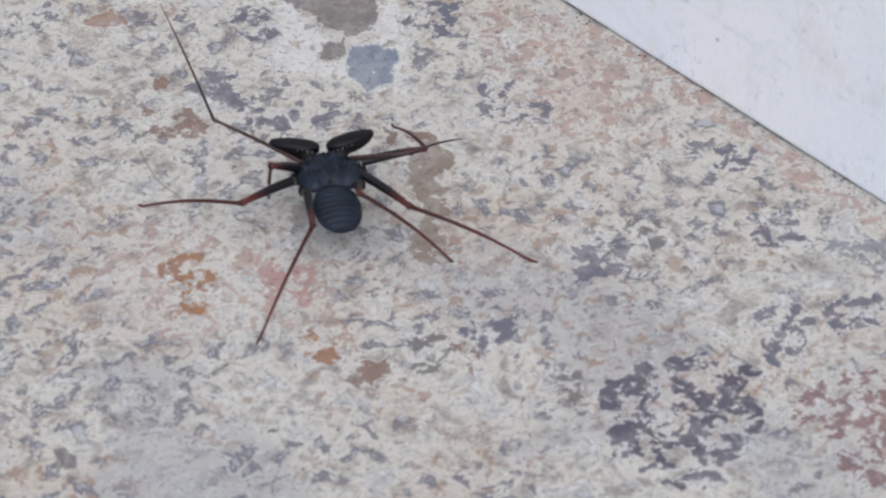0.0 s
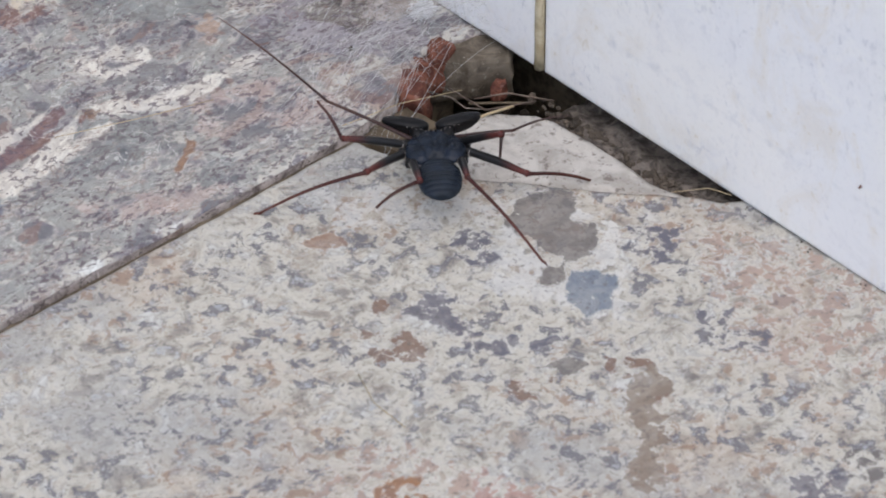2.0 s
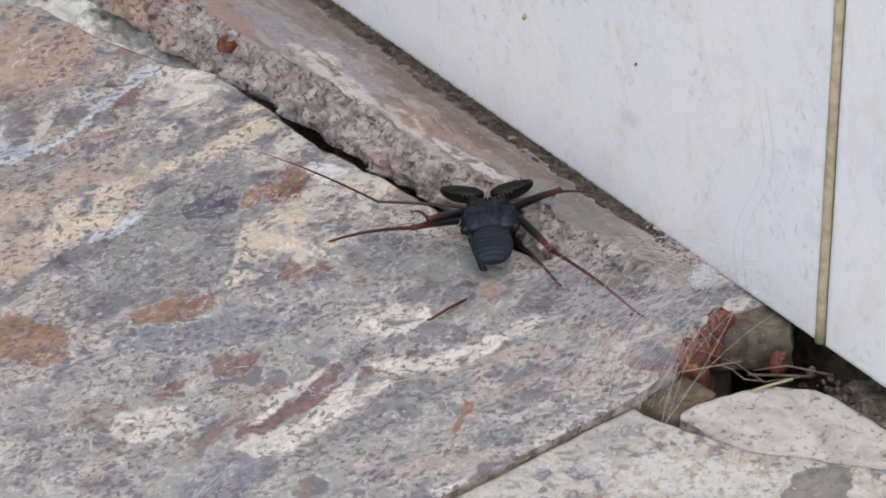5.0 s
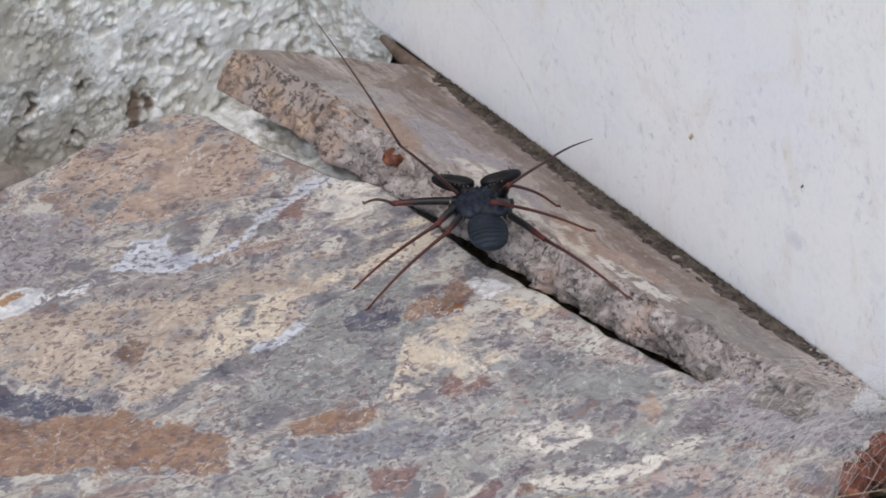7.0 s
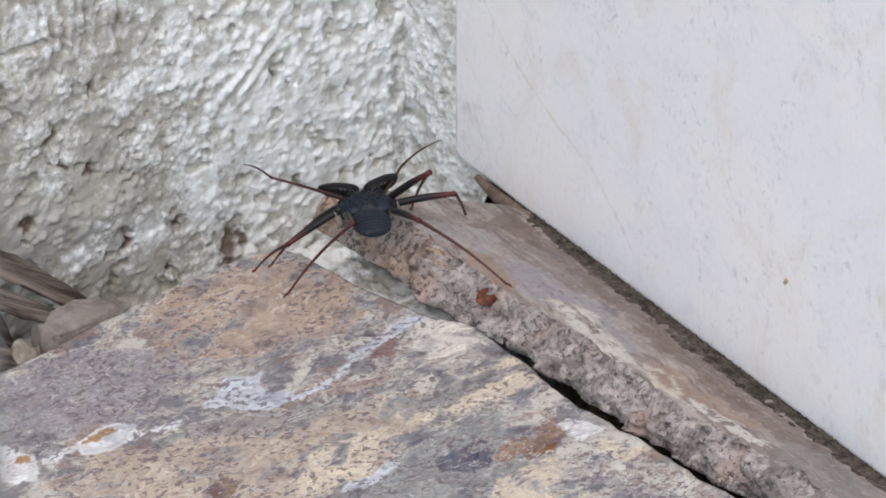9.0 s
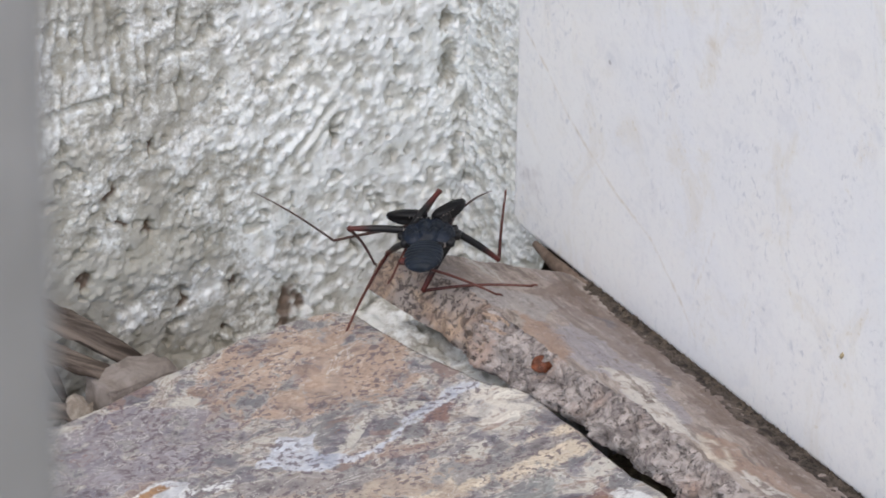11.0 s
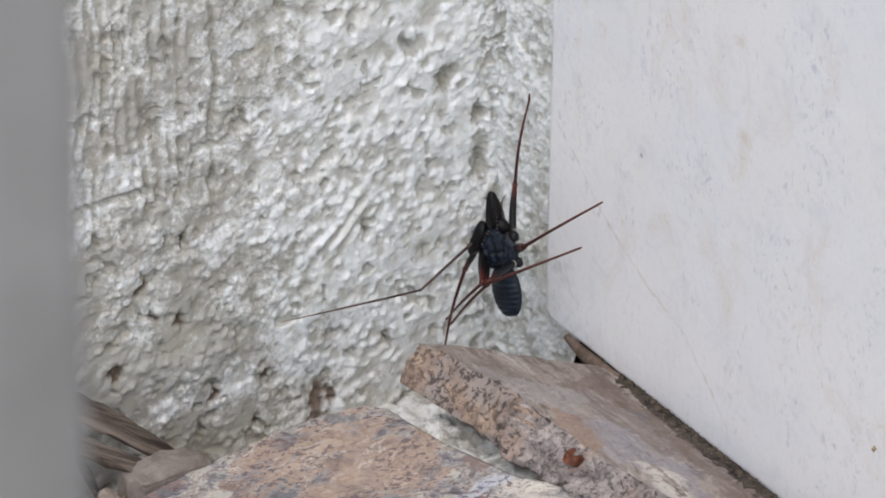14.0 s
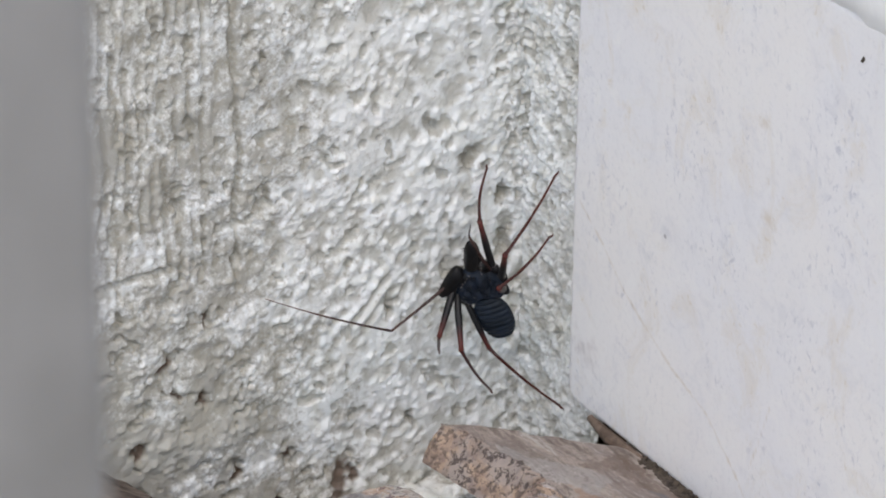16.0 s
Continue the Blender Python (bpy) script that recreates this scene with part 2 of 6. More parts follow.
def stone_broken():
    """Rough broken flank of slate, grey and gritty."""
    m, nt, b = material("broken_slate", 0.85, spec=0.2)
    v = coords(nt)
    mid = noisy(nt, v, 140, 8, 0.72, 0.8)
    fine = noisy(nt, v, 480, 5, 0.7, 0.3, (2, 2, 0))
    warm = noisy(nt, v, 45, 4, 0.6, 0.6, (4, 1, 0))
    c = blend(nt, ramp(nt, mid, 0.36, 0.64), (0.195, 0.165, 0.155), (0.50, 0.44, 0.41))
    c = blend(nt, ramp(nt, warm, 0.54, 0.68, 0, 0.6), c, (0.40, 0.27, 0.21))
    c = blend(nt, ramp(nt, fine, 0.47, 0.37, 0, 0.85), c, (0.075, 0.06, 0.055))
    split = noisy(nt, v, 55, 5, 0.6, 1.2, (7, 3, 2), (1, 0.6, 1.8))
    crack = ramp(nt, maths(nt, "ABSOLUTE", maths(nt, "SUBTRACT", split, 0.5)), 0.010, 0.002)
    c = blend(nt, maths(nt, "MULTIPLY", crack, 0.4), c, (0.07, 0.055, 0.05))
    finish(nt, b, c)
    bump(nt, b, maths(nt, "SUBTRACT", maths(nt, "ADD", mid, maths(nt, "MULTIPLY", fine, 0.6)), maths(nt, "MULTIPLY", crack, 0.5)), 0.8, 0.002)
    return m


def plain_rock(name, a, b_, scale=90, rough=0.8, bumps=0.5, speck=None, rare=0.60):
    m, nt, b = material(name, rough, spec=0.3)
    v = coords(nt)
    n1 = noisy(nt, v, scale, 7, 0.66, 0.5)
    n2 = noisy(nt, v, scale * 4, 5, 0.7, 0.2, (3, 3, 3))
    c = blend(nt, ramp(nt, n1, 0.36, 0.64), a, b_)
    if speck:
        c = blend(nt, ramp(nt, n2, rare, rare + 0.08, 0, 0.8), c, speck)
    finish(nt, b, c)
    bump(nt, b, maths(nt, "ADD", n1, maths(nt, "MULTIPLY", n2, 0.5)), bumps, 0.0015)
    return m


def marble():
    """Bluish white polished marble with clustered grey flecks, ochre veins and small pits."""
    m, nt, b = material("white_marble", 0.34, spec=0.4)
    v = coords(nt)
    wisp = noisy(nt, v, 34, 7, 0.66, 0.9, (1, 2, 5), (1, 1.2, 0.8))
    cloud = noisy(nt, v, 11, 4, 0.55, 0.5, (4, 2, 1))
    blot = noisy(nt, v, 110, 6, 0.68, 0.5, (9, 2, 3))
    mott = noisy(nt, v, 75, 7, 0.68, 0.6, (6, 6, 2))
    grain = noisy(nt, v, 520, 4, 0.6, 0.0, (2, 8, 1))
    fleck = noisy(nt, v, 330, 5, 0.60, 0.5, (3, 5, 7), (1, 1.2, 0.85))
    gate = noisy(nt, v, 30, 5, 0.60, 0.6, (8, 3, 2), (1, 1.3, 0.8))
    pit = node(nt, "ShaderNodeTexVoronoi", ins={"Vector": v, "Scale": 55.0, "Randomness": 1.0})
    cell = node(nt, "ShaderNodeSeparateColor", ins={"Color": pit.outputs["Color"]})
    hole = maths(nt, "MULTIPLY", ramp(nt, maths(nt, "ADD", pit.outputs["Distance"], maths(nt, "MULTIPLY", maths(nt, "SUBTRACT", fleck, 0.5), 0.12)), 0.050, 0.020), ramp(nt, cell.outputs["Red"], 0.62, 0.70))
    c = blend(nt, ramp(nt, cloud, 0.38, 0.66), (0.755, 0.755, 0.775), (0.79, 0.775, 0.762))
    c = blend(nt, ramp(nt, mott, 0.52, 0.68, 0, 0.45), c, (0.665, 0.665, 0.69))
    c = blend(nt, ramp(nt, mott, 0.46, 0.34, 0, 0.6), c, (0.80, 0.795, 0.785))
    c = blend(nt, ramp(nt, wisp, 0.51, 0.68, 0, 0.52), c, (0.70, 0.655, 0.59))
    c = blend(nt, ramp(nt, grain, 0.52, 0.70, 0, 0.25), c, (0.60, 0.60, 0.62))
    c = blend(nt, maths(nt, "MULTIPLY", ramp(nt, blot, 0.52, 0.66), ramp(nt, gate, 0.48, 0.66, 0.0, 0.40)), c, (0.55, 0.56, 0.61))
    c = blend(nt, maths(nt, "MULTIPLY", ramp(nt, fleck, 0.545, 0.68), ramp(nt, gate, 0.46, 0.62, 0.06, 0.54)), c, (0.45, 0.46, 0.51))
    c = blend(nt, maths(nt, "MULTIPLY", ramp(nt, fleck, 0.42, 0.34), ramp(nt, wisp, 0.52, 0.62, 0.0, 0.45)), c, (0.60, 0.53, 0.42))
    c = blend(nt, maths(nt, "MULTIPLY", hole, ramp(nt, cell.outputs["Green"], 0.0, 1.0, 0.25, 0.85)), c, (0.33, 0.31, 0.31))
    tint = node(nt, "ShaderNodeVertexColor")
    tint.layer_name = "stain"
    spread = maths(nt, "ADD", tint.outputs["Alpha"], swing(nt, (blot, 1.5), (fleck, 0.8)))
    c = blend(nt, ramp(nt, spread, 0.25, 0.95, 0, 0.42), c, tint.outputs["Color"])
    finish(nt, b, c, ramp(nt, wisp, 0.3, 0.7, 0.30, 0.50))
    bump(nt, b, maths(nt, "ADD", maths(nt, "MULTIPLY", blot, 0.3), maths(nt, "MULTIPLY", hole, -0.6)), 0.12, 0.0006)
    return m


def stucco():
    """Off-white lime-washed rough render with brown soiling; shade and grey dirt of its hollows are coloured in."""
    m, nt, b = material("white_roughcast", 0.95, spec=0.06)
    v = coords(nt)
    fine = noisy(nt, v, 650, 6, 0.65, 0.2)
    mid = noisy(nt, v, 160, 6, 0.62, 0.4, (2, 1, 4))
    soil = noisy(nt, v, 24, 5, 0.62, 0.5, (5, 3, 1))
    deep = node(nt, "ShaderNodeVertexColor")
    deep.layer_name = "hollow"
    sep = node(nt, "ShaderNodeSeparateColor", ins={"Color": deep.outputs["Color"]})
    c = blend(nt, ramp(nt, mid, 0.36, 0.64), (0.745, 0.762, 0.750), (0.81, 0.825, 0.818))
    c = blend(nt, ramp(nt, soil, 0.50, 0.70, 0, 0.45), c, (0.58, 0.555, 0.48))
    wash = noisy(nt, v, 75, 5, 0.6, 0.6, (3, 9, 2))
    c = blend(nt, ramp(nt, wash, 0.52, 0.66, 0, 0.6), c, (0.83, 0.835, 0.835))
    c = blend(nt, ramp(nt, wash, 0.46, 0.34, 0, 0.5), c, (0.66, 0.65, 0.58))
    c = blend(nt, ramp(nt, fine, 0.60, 0.70, 0, 0.5), c, (0.42, 0.39, 0.33))
    # hollows darkened in the colour: painted shade together with olive dirt
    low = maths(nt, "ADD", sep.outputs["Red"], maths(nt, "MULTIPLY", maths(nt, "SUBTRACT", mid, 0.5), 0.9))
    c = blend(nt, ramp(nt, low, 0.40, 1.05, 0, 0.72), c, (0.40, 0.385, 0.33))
    # brown: lower-left soil, pits, and a browner left side of the wall
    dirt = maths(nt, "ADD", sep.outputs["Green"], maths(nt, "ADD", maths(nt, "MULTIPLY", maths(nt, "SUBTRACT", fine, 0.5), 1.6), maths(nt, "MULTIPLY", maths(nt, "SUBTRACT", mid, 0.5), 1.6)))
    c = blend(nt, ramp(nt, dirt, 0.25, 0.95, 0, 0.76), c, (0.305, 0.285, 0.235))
    # near-black brown inside the marked pits
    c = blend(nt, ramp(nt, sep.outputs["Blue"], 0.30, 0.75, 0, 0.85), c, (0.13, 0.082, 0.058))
    finish(nt, b, c)
    bump(nt, b, maths(nt, "ADD", maths(nt, "MULTIPLY", mid, 0.4), maths(nt, "MULTIPLY", fine, 0.7)), 0.6, 0.0012)
    return m


def chitin(name, a, b_, rough, scale=900, bumps=0.3, coat=0.0):
    m, nt, b = material(name, rough, spec=0.5)
    v = coords(nt)
    n1 = noisy(nt, v, scale, 4, 0.6)
    n2 = noisy(nt, v, scale * 0.25, 3, 0.5, 0.3, (2, 1, 0))
    c = blend(nt, ramp(nt, n2, 0.35, 0.65), a, b_)
    finish(nt, b, c, ramp(nt, n1, 0.3, 0.7, rough - 0.08, rough + 0.1))
    b.inputs["Coat Weight"].default_value = coat
    bump(nt, b, n1, bumps, 0.0003)
    return m


def leg_chitin(name, near, far, start, end):
    """Dark at the body, reddening towards the far end of the limb."""
    m, nt, b = material(name, 0.42, spec=0.3)
    v = coords(nt)
    sep = node(nt, "ShaderNodeSeparateXYZ", ins={"Vector": v})
    n1 = noisy(nt, v, 700, 4, 0.6)
    along = maths(nt, "ADD", sep.outputs["Y"], maths(nt, "MULTIPLY", maths(nt, "SUBTRACT", n1, 0.5), 0.004))
    c = blend(nt, ramp(nt, along, start, end), near, far)
    c = blend(nt, ramp(nt, n1, 0.5, 0.7, 0, 0.4), c, (near[0] * 0.6, near[1] * 0.6, near[2] * 0.6))
    finish(nt, b, c)
    bump(nt, b, n1, 0.2, 0.0002)
    return m


def fibre(name, colour, rough=0.6, alpha=1.0):
    m, nt, b = material(name, rough, spec=0.3)
    n1 = noisy(nt, coords(nt), 300, 3)
    c = blend(nt, ramp(nt, n1, 0.35, 0.65), colour, tuple(x * 0.75 for x in colour))
    finish(nt, b, c)
    b.inputs["Alpha"].default_value = alpha
    return m


def wood():
    m, nt, b = material("dry_wood", 0.8, spec=0.2)
    v = coords(nt)
    lie = node(nt, "ShaderNodeVectorRotate", ins={"Vector": v, "Angle": radians(-36)})
    lie.rotation_type = "Y_AXIS"
    grain = noisy(nt, lie.outputs[0], 80, 6, 0.65, 0.4, (0, 0, 0), (0.25, 3, 3))
    c = blend(nt, ramp(nt, grain, 0.36, 0.64), (0.05, 0.038, 0.031), (0.24, 0.195, 0.162))
    finish(nt, b, c)
    bump(nt, b, grain, 0.6, 0.002)
    return m


M_NEAR = stone_near()
M_FAR = stone_far()
M_STRIP = stone_strip()
M_BROKEN = stone_broken()
M_SPECKLED = speckled_slate()
M_MARBLE = marble()
M_STUCCO = stucco()
M_GROUT = plain_rock("ochre_grout", (0.34, 0.28, 0.18), (0.50, 0.43, 0.30), 160)
M_JOINT = plain_rock("dirty_joint_mortar", (0.085, 0.066, 0.045), (0.21, 0.17, 0.12), 260)
M_EARTH = plain_rock("dark_brown_earth", (0.028, 0.022, 0.018), (0.135, 0.108, 0.088), 260, 0.95, 1.0, (0.24, 0.21, 0.18), 0.62)
M_SOIL = plain_rock("dark_soil", (0.045, 0.036, 0.028), (0.12, 0.095, 0.072), 120, 0.95, 0.9)
M_MORTAR = plain_rock("beige_mortar", (0.27, 0.225, 0.185), (0.50, 0.44, 0.375), 190, 0.85, 0.9, (0.19, 0.15, 0.12))
M_WEDGE = plain_rock("pale_cream_stone", (0.37, 0.342, 0.305), (0.54, 0.51, 0.465), 90, 0.75, 0.6, (0.17, 0.14, 0.12), 0.55)
M_CHUNK = plain_rock("olive_brown_stone", (0.095, 0.072, 0.047), (0.20, 0.155, 0.105), 120, 0.85, 0.8)
M_COBBLE = plain_rock("brown_cobble", (0.085, 0.060, 0.045), (0.19, 0.14, 0.11), 110, 0.8, 0.7)
M_BLOCK = plain_rock("olive_grey_block", (0.080, 0.064, 0.046), (0.185, 0.152, 0.115), 130, 0.85, 0.7, (0.34, 0.31, 0.25))
M_BRICK = plain_rock("red_brick", (0.095, 0.034, 0.024), (0.255, 0.098, 0.062), 150, 0.85, 0.9, (0.42, 0.27, 0.22))
M_PLASTER = plain_rock("white_plaster", (0.74, 0.74, 0.73), (0.82, 0.82, 0.81), 30, 0.75, 0.3)
M_POST = plain_rock("pale_stone_post", (0.245, 0.231, 0.212), (0.34, 0.322, 0.30), 8, 0.6, 0.15)
M_CARAPACE = chitin("slate_blue_carapace", (0.004, 0.007, 0.013), (0.010, 0.016, 0.029), 0.44, bumps=0.6)
M_CARAPACE.node_tree.nodes["Principled BSDF"].inputs["Specular IOR Level"].default_value = 0.27
M_ABDOMEN = chitin("slate_blue_abdomen", (0.005, 0.009, 0.015), (0.010, 0.016, 0.027), 0.48, bumps=0.5)
M_ABDOMEN.node_tree.nodes["Principled BSDF"].inputs["Specular IOR Level"].default_value = 0.27
M_PALP = chitin("satin_black_palp", (0.003, 0.003, 0.004), (0.007, 0.006, 0.006), 0.45)
M_PALP.node_tree.nodes["Principled BSDF"].inputs["Specular IOR Level"].default_value = 0.22
M_TIP = fibre("ivory_spot", (0.30, 0.27, 0.25), 0.4)
M_FEMUR = leg_chitin("dark_to_red_femur", (0.006, 0.006, 0.007), (0.085, 0.018, 0.014), 0.011, 0.019)
M_SHIN = leg_chitin("red_brown_shin", (0.046, 0.011, 0.009), (0.10, 0.034, 0.025), 0.004, 0.030)
M_WHIP = leg_chitin("brown_whip", (0.040, 0.020, 0.017), (0.12, 0.062, 0.045), 0.004, 0.05)
M_WEB = fibre("web_silk", (0.80, 0.79, 0.77), 0.5, 0.6)
M_TUFT = fibre("woolly_silk", (0.86, 0.86, 0.87), 0.7)
M_RUST = plain_rock("rusty_nodule", (0.07, 0.022, 0.012), (0.21, 0.068, 0.034), 260, 0.45, 0.5, (0.34, 0.24, 0.18))
M_STONE = plain_rock("grey_brown_stone", (0.20, 0.17, 0.15), (0.32, 0.28, 0.255), 120, 0.8, 0.6)
M_SAND = plain_rock("sandy_dirt", (0.075, 0.062, 0.052), (0.25, 0.21, 0.178), 260, 0.95, 0.9, (0.05, 0.04, 0.035))
M_WOOD = wood()
M_STRAW = fibre("dry_straw", (0.46, 0.36, 0.22), 0.7)


# ---- mesh helpers ----
def mesh_object(name, verts, faces, mat, parent=None, smooth=True):
    me = bpy.data.meshes.new(name)
    me.from_pydata([tuple(v) for v in verts], [], faces)
    me.update()
    if smooth:
        me.polygons.foreach_set("use_smooth", [True] * len(me.polygons))
    for x in (mat if isinstance(mat, (list, tuple)) else [mat]):
        me.materials.append(x)
    ob = new(name, me)
    if parent is not None:
        ob.parent = parent
    return ob


def part(name, bm, mat, parent, label="", smooth=True):
    me = bpy.data.meshes.new(name)
    bmesh.ops.recalc_face_normals(bm, faces=bm.faces)
    for f in bm.faces:
        f.smooth = smooth
    bm.to_mesh(me)
    bm.free()
    me.materials.append(mat)
    ob = new(name, me)
    ob.parent = parent
    if label:
        tagged(ob, label)
    return ob


def tube(points, radii, sides=8, bm=None, cap=True):
    """A tapered tube through the points."""
    bm = bm or bmesh.new()
    pts = [Vector(p) for p in points]
    rings = []
    side = None
    for i, p in enumerate(pts):
        d = (pts[min(i + 1, len(pts) - 1)] - pts[max(i - 1, 0)]).normalized()
        if side is None:
            side = d.orthogonal().normalized()
        side = (side - side.dot(d) * d).normalized()
        up = d.cross(side)
        r = radii[i] if isinstance(radii, (list, tuple)) else radii
        rings.append([bm.verts.new(p + r * (math.cos(a) * side + math.sin(a) * up)) for a in (2 * math.pi * k / sides for k in range(sides))])
    for a, b in zip(rings, rings[1:]):
        for k in range(sides):
            bm.faces.new((a[k], a[(k + 1) % sides], b[(k + 1) % sides], b[k]))
    if cap:
        bm.faces.new(rings[0][::-1])
        bm.faces.new(rings[-1])
    return bm


def rounded_box(x0, x1, y0, y1, z0, z1, bevel=0.001, segs=2, bm=None):
    bm = bm or bmesh.new()
    vs = bmesh.ops.create_cube(bm, size=1.0)["verts"]
    for v in vs:
        v.co = Vector(((x0 + x1) / 2 + v.co.x * (x1 - x0), (y0 + y1) / 2 + v.co.y * (y1 - y0), (z0 + z1) / 2 + v.co.z * (z1 - z0)))
    es = list({e for v in vs for e in v.link_edges})
    bmesh.ops.bevel(bm, geom=es, offset=bevel, segments=segs, affect="EDGES", profile=0.5)
    return bm


def lump(seed, size, rough=0.25, cuts=3):
    """An uneven stone-like chunk round the origin."""
    bm = bmesh.new()
    bmesh.ops.create_icosphere(bm, subdivisions=cuts, radius=1.0)
    off = Vector((seed * 3.1, seed * 1.7, seed * 5.3))
    for v in bm.verts:
        c = v.co.copy()
        p = Vector([math.copysign(abs(q) ** 0.6, q) for q in c])
        k = 1 + rough * noise.fractal(c * 1.6 + off, 0.8, 2.1, 4)
        v.co = Vector((p.x * size[0] * k, p.y * size[1] * k, p.z * size[2] * k))
    return bm


def nearest_on(poly, x, y):
    best, at = 1e9, (x, y)
    for (x0, y0), (x1, y1) in zip(poly, poly[1:] + poly[:1]):
        dx, dy = x1 - x0, y1 - y0
        k = max(0.0, min(1.0, ((x - x0) * dx + (y - y0) * dy) / (dx * dx + dy * dy)))
        q = (x0 + k * dx, y0 + k * dy)
        d = (q[0] - x) ** 2 + (q[1] - y) ** 2
        if d < best:
            best, at = d, q
    return at, math.sqrt(best)


def ragged(poly, step, amount, seed, keep):
    """The polygon with uneven edges; the sides named in keep stay straight."""
    out = []
    for i, (a, b) in enumerate(zip(poly, poly[1:] + poly[:1])):
        n = max(1, int(math.hypot(b[0] - a[0], b[1] - a[1]) / step))
        for k in range(n):
            x, y = a[0] + (b[0] - a[0]) * k / n, a[1] + (b[1] - a[1]) * k / n
            s = amount * (0.12 if i in keep else 1.0)
            out.append((x + s * noise.noise(Vector((x * 160, y * 160, seed))) + s * 0.5 * noise.noise(Vector((x * 600, y * 600, seed))),
                        y + s * noise.noise(Vector((x * 160, y * 160, seed + 9))) + s * 0.5 * noise.noise(Vector((x * 600, y * 600, seed + 9)))))
    return out


def lattice(u, v, seed):
    """Smooth random field over arrays of places, from -1 to 1."""
    table = np.random.RandomState(seed).rand(256, 256) * 2 - 1
    iu, iv = np.floor(u).astype(int), np.floor(v).astype(int)
    fu, fv = u - iu, v - iv
    fu, fv = fu * fu * (3 - 2 * fu), fv * fv * (3 - 2 * fv)
    a, b = table[iu % 256, iv % 256], table[(iu + 1) % 256, iv % 256]
    c, d = table[iu % 256, (iv + 1) % 256], table[(iu + 1) % 256, (iv + 1) % 256]
    return (a + (b - a) * fu) * (1 - fv) + (c + (d - c) * fu) * fv


def layered(u, v, seed, octaves=4):
    return sum(lattice(u * 2 ** k, v * 2 ** k, seed + k) * 0.55 ** k for k in range(octaves))


def smear(h, n):
    """Running mean over n places both ways."""
    for axis in (0, 1):
        c = np.cumsum(np.pad(h, [(n + 1, n) if a == axis else (0, 0) for a in (0, 1)], mode="edge"), axis=axis)
        h = (np.take(c, range(2 * n + 1, c.shape[axis]), axis) - np.take(c, range(0, c.shape[axis] - 2 * n - 1), axis)) / (2 * n + 1)
    return h


def within(poly, x, y):
    """Which of the places lie inside the polygon."""
    c = np.zeros(x.shape, bool)
    for (x0, y0), (x1, y1) in zip(poly, poly[1:] + poly[:1]):
        if y0 != y1:
            c ^= ((y0 > y) != (y1 > y)) & (x < (x1 - x0) * (y - y0) / (y1 - y0) + x0)
    return c


def depth_in(poly, x, y):
    """How deep the places lie inside the polygon; below zero outside."""
    best = np.full(x.shape, 1e9)
    for (x0, y0), (x1, y1) in zip(poly, poly[1:] + poly[:1]):
        dx, dy = x1 - x0, y1 - y0
        k = np.clip(((x - x0) * dx + (y - y0) * dy) / (dx * dx + dy * dy + 1e-12), 0, 1)
        best = np.minimum(best, np.hypot(x0 + k * dx - x, y0 + k * dy - y))
    return np.where(within(poly, x, y), best, -best)


def stained(ob, p, marks, seed):
    """Lays the patches on a slab as colour, with uneven outlines."""
    x, y = p[:, 0] * 1000, p[:, 1] * 1000
    x = x + 2.2 * layered(p[:, 0] * 90 + 50, p[:, 1] * 90 + 50, seed, 3)
    y = y + 1.6 * layered(p[:, 0] * 90 + 50, p[:, 1] * 90 + 50, seed + 9, 3)
    tone = np.zeros((len(p), 4), np.float32)
    tone[:, :3] = 0.4
    for colour, soft, close, outline in marks:
        ox, oy = [a for a, _ in outline], [b for _, b in outline]
        near = np.nonzero((x > min(ox) - soft) & (x < max(ox) + soft) & (y > min(oy) - soft) & (y < max(oy) + soft))[0]
        a = np.clip(0.5 + depth_in(outline, x[near], y[near]) / (2 * soft), 0, close)
        hit = near[a > np.minimum(tone[near, 3], 0.5)]
        tone[hit, 3] = a[a > np.minimum(tone[near, 3], 0.5)]
        tone[hit, :3] = colour
    ob.data.color_attributes.new("stain", "FLOAT_COLOR", "POINT").data.foreach_set("color", tone.ravel())


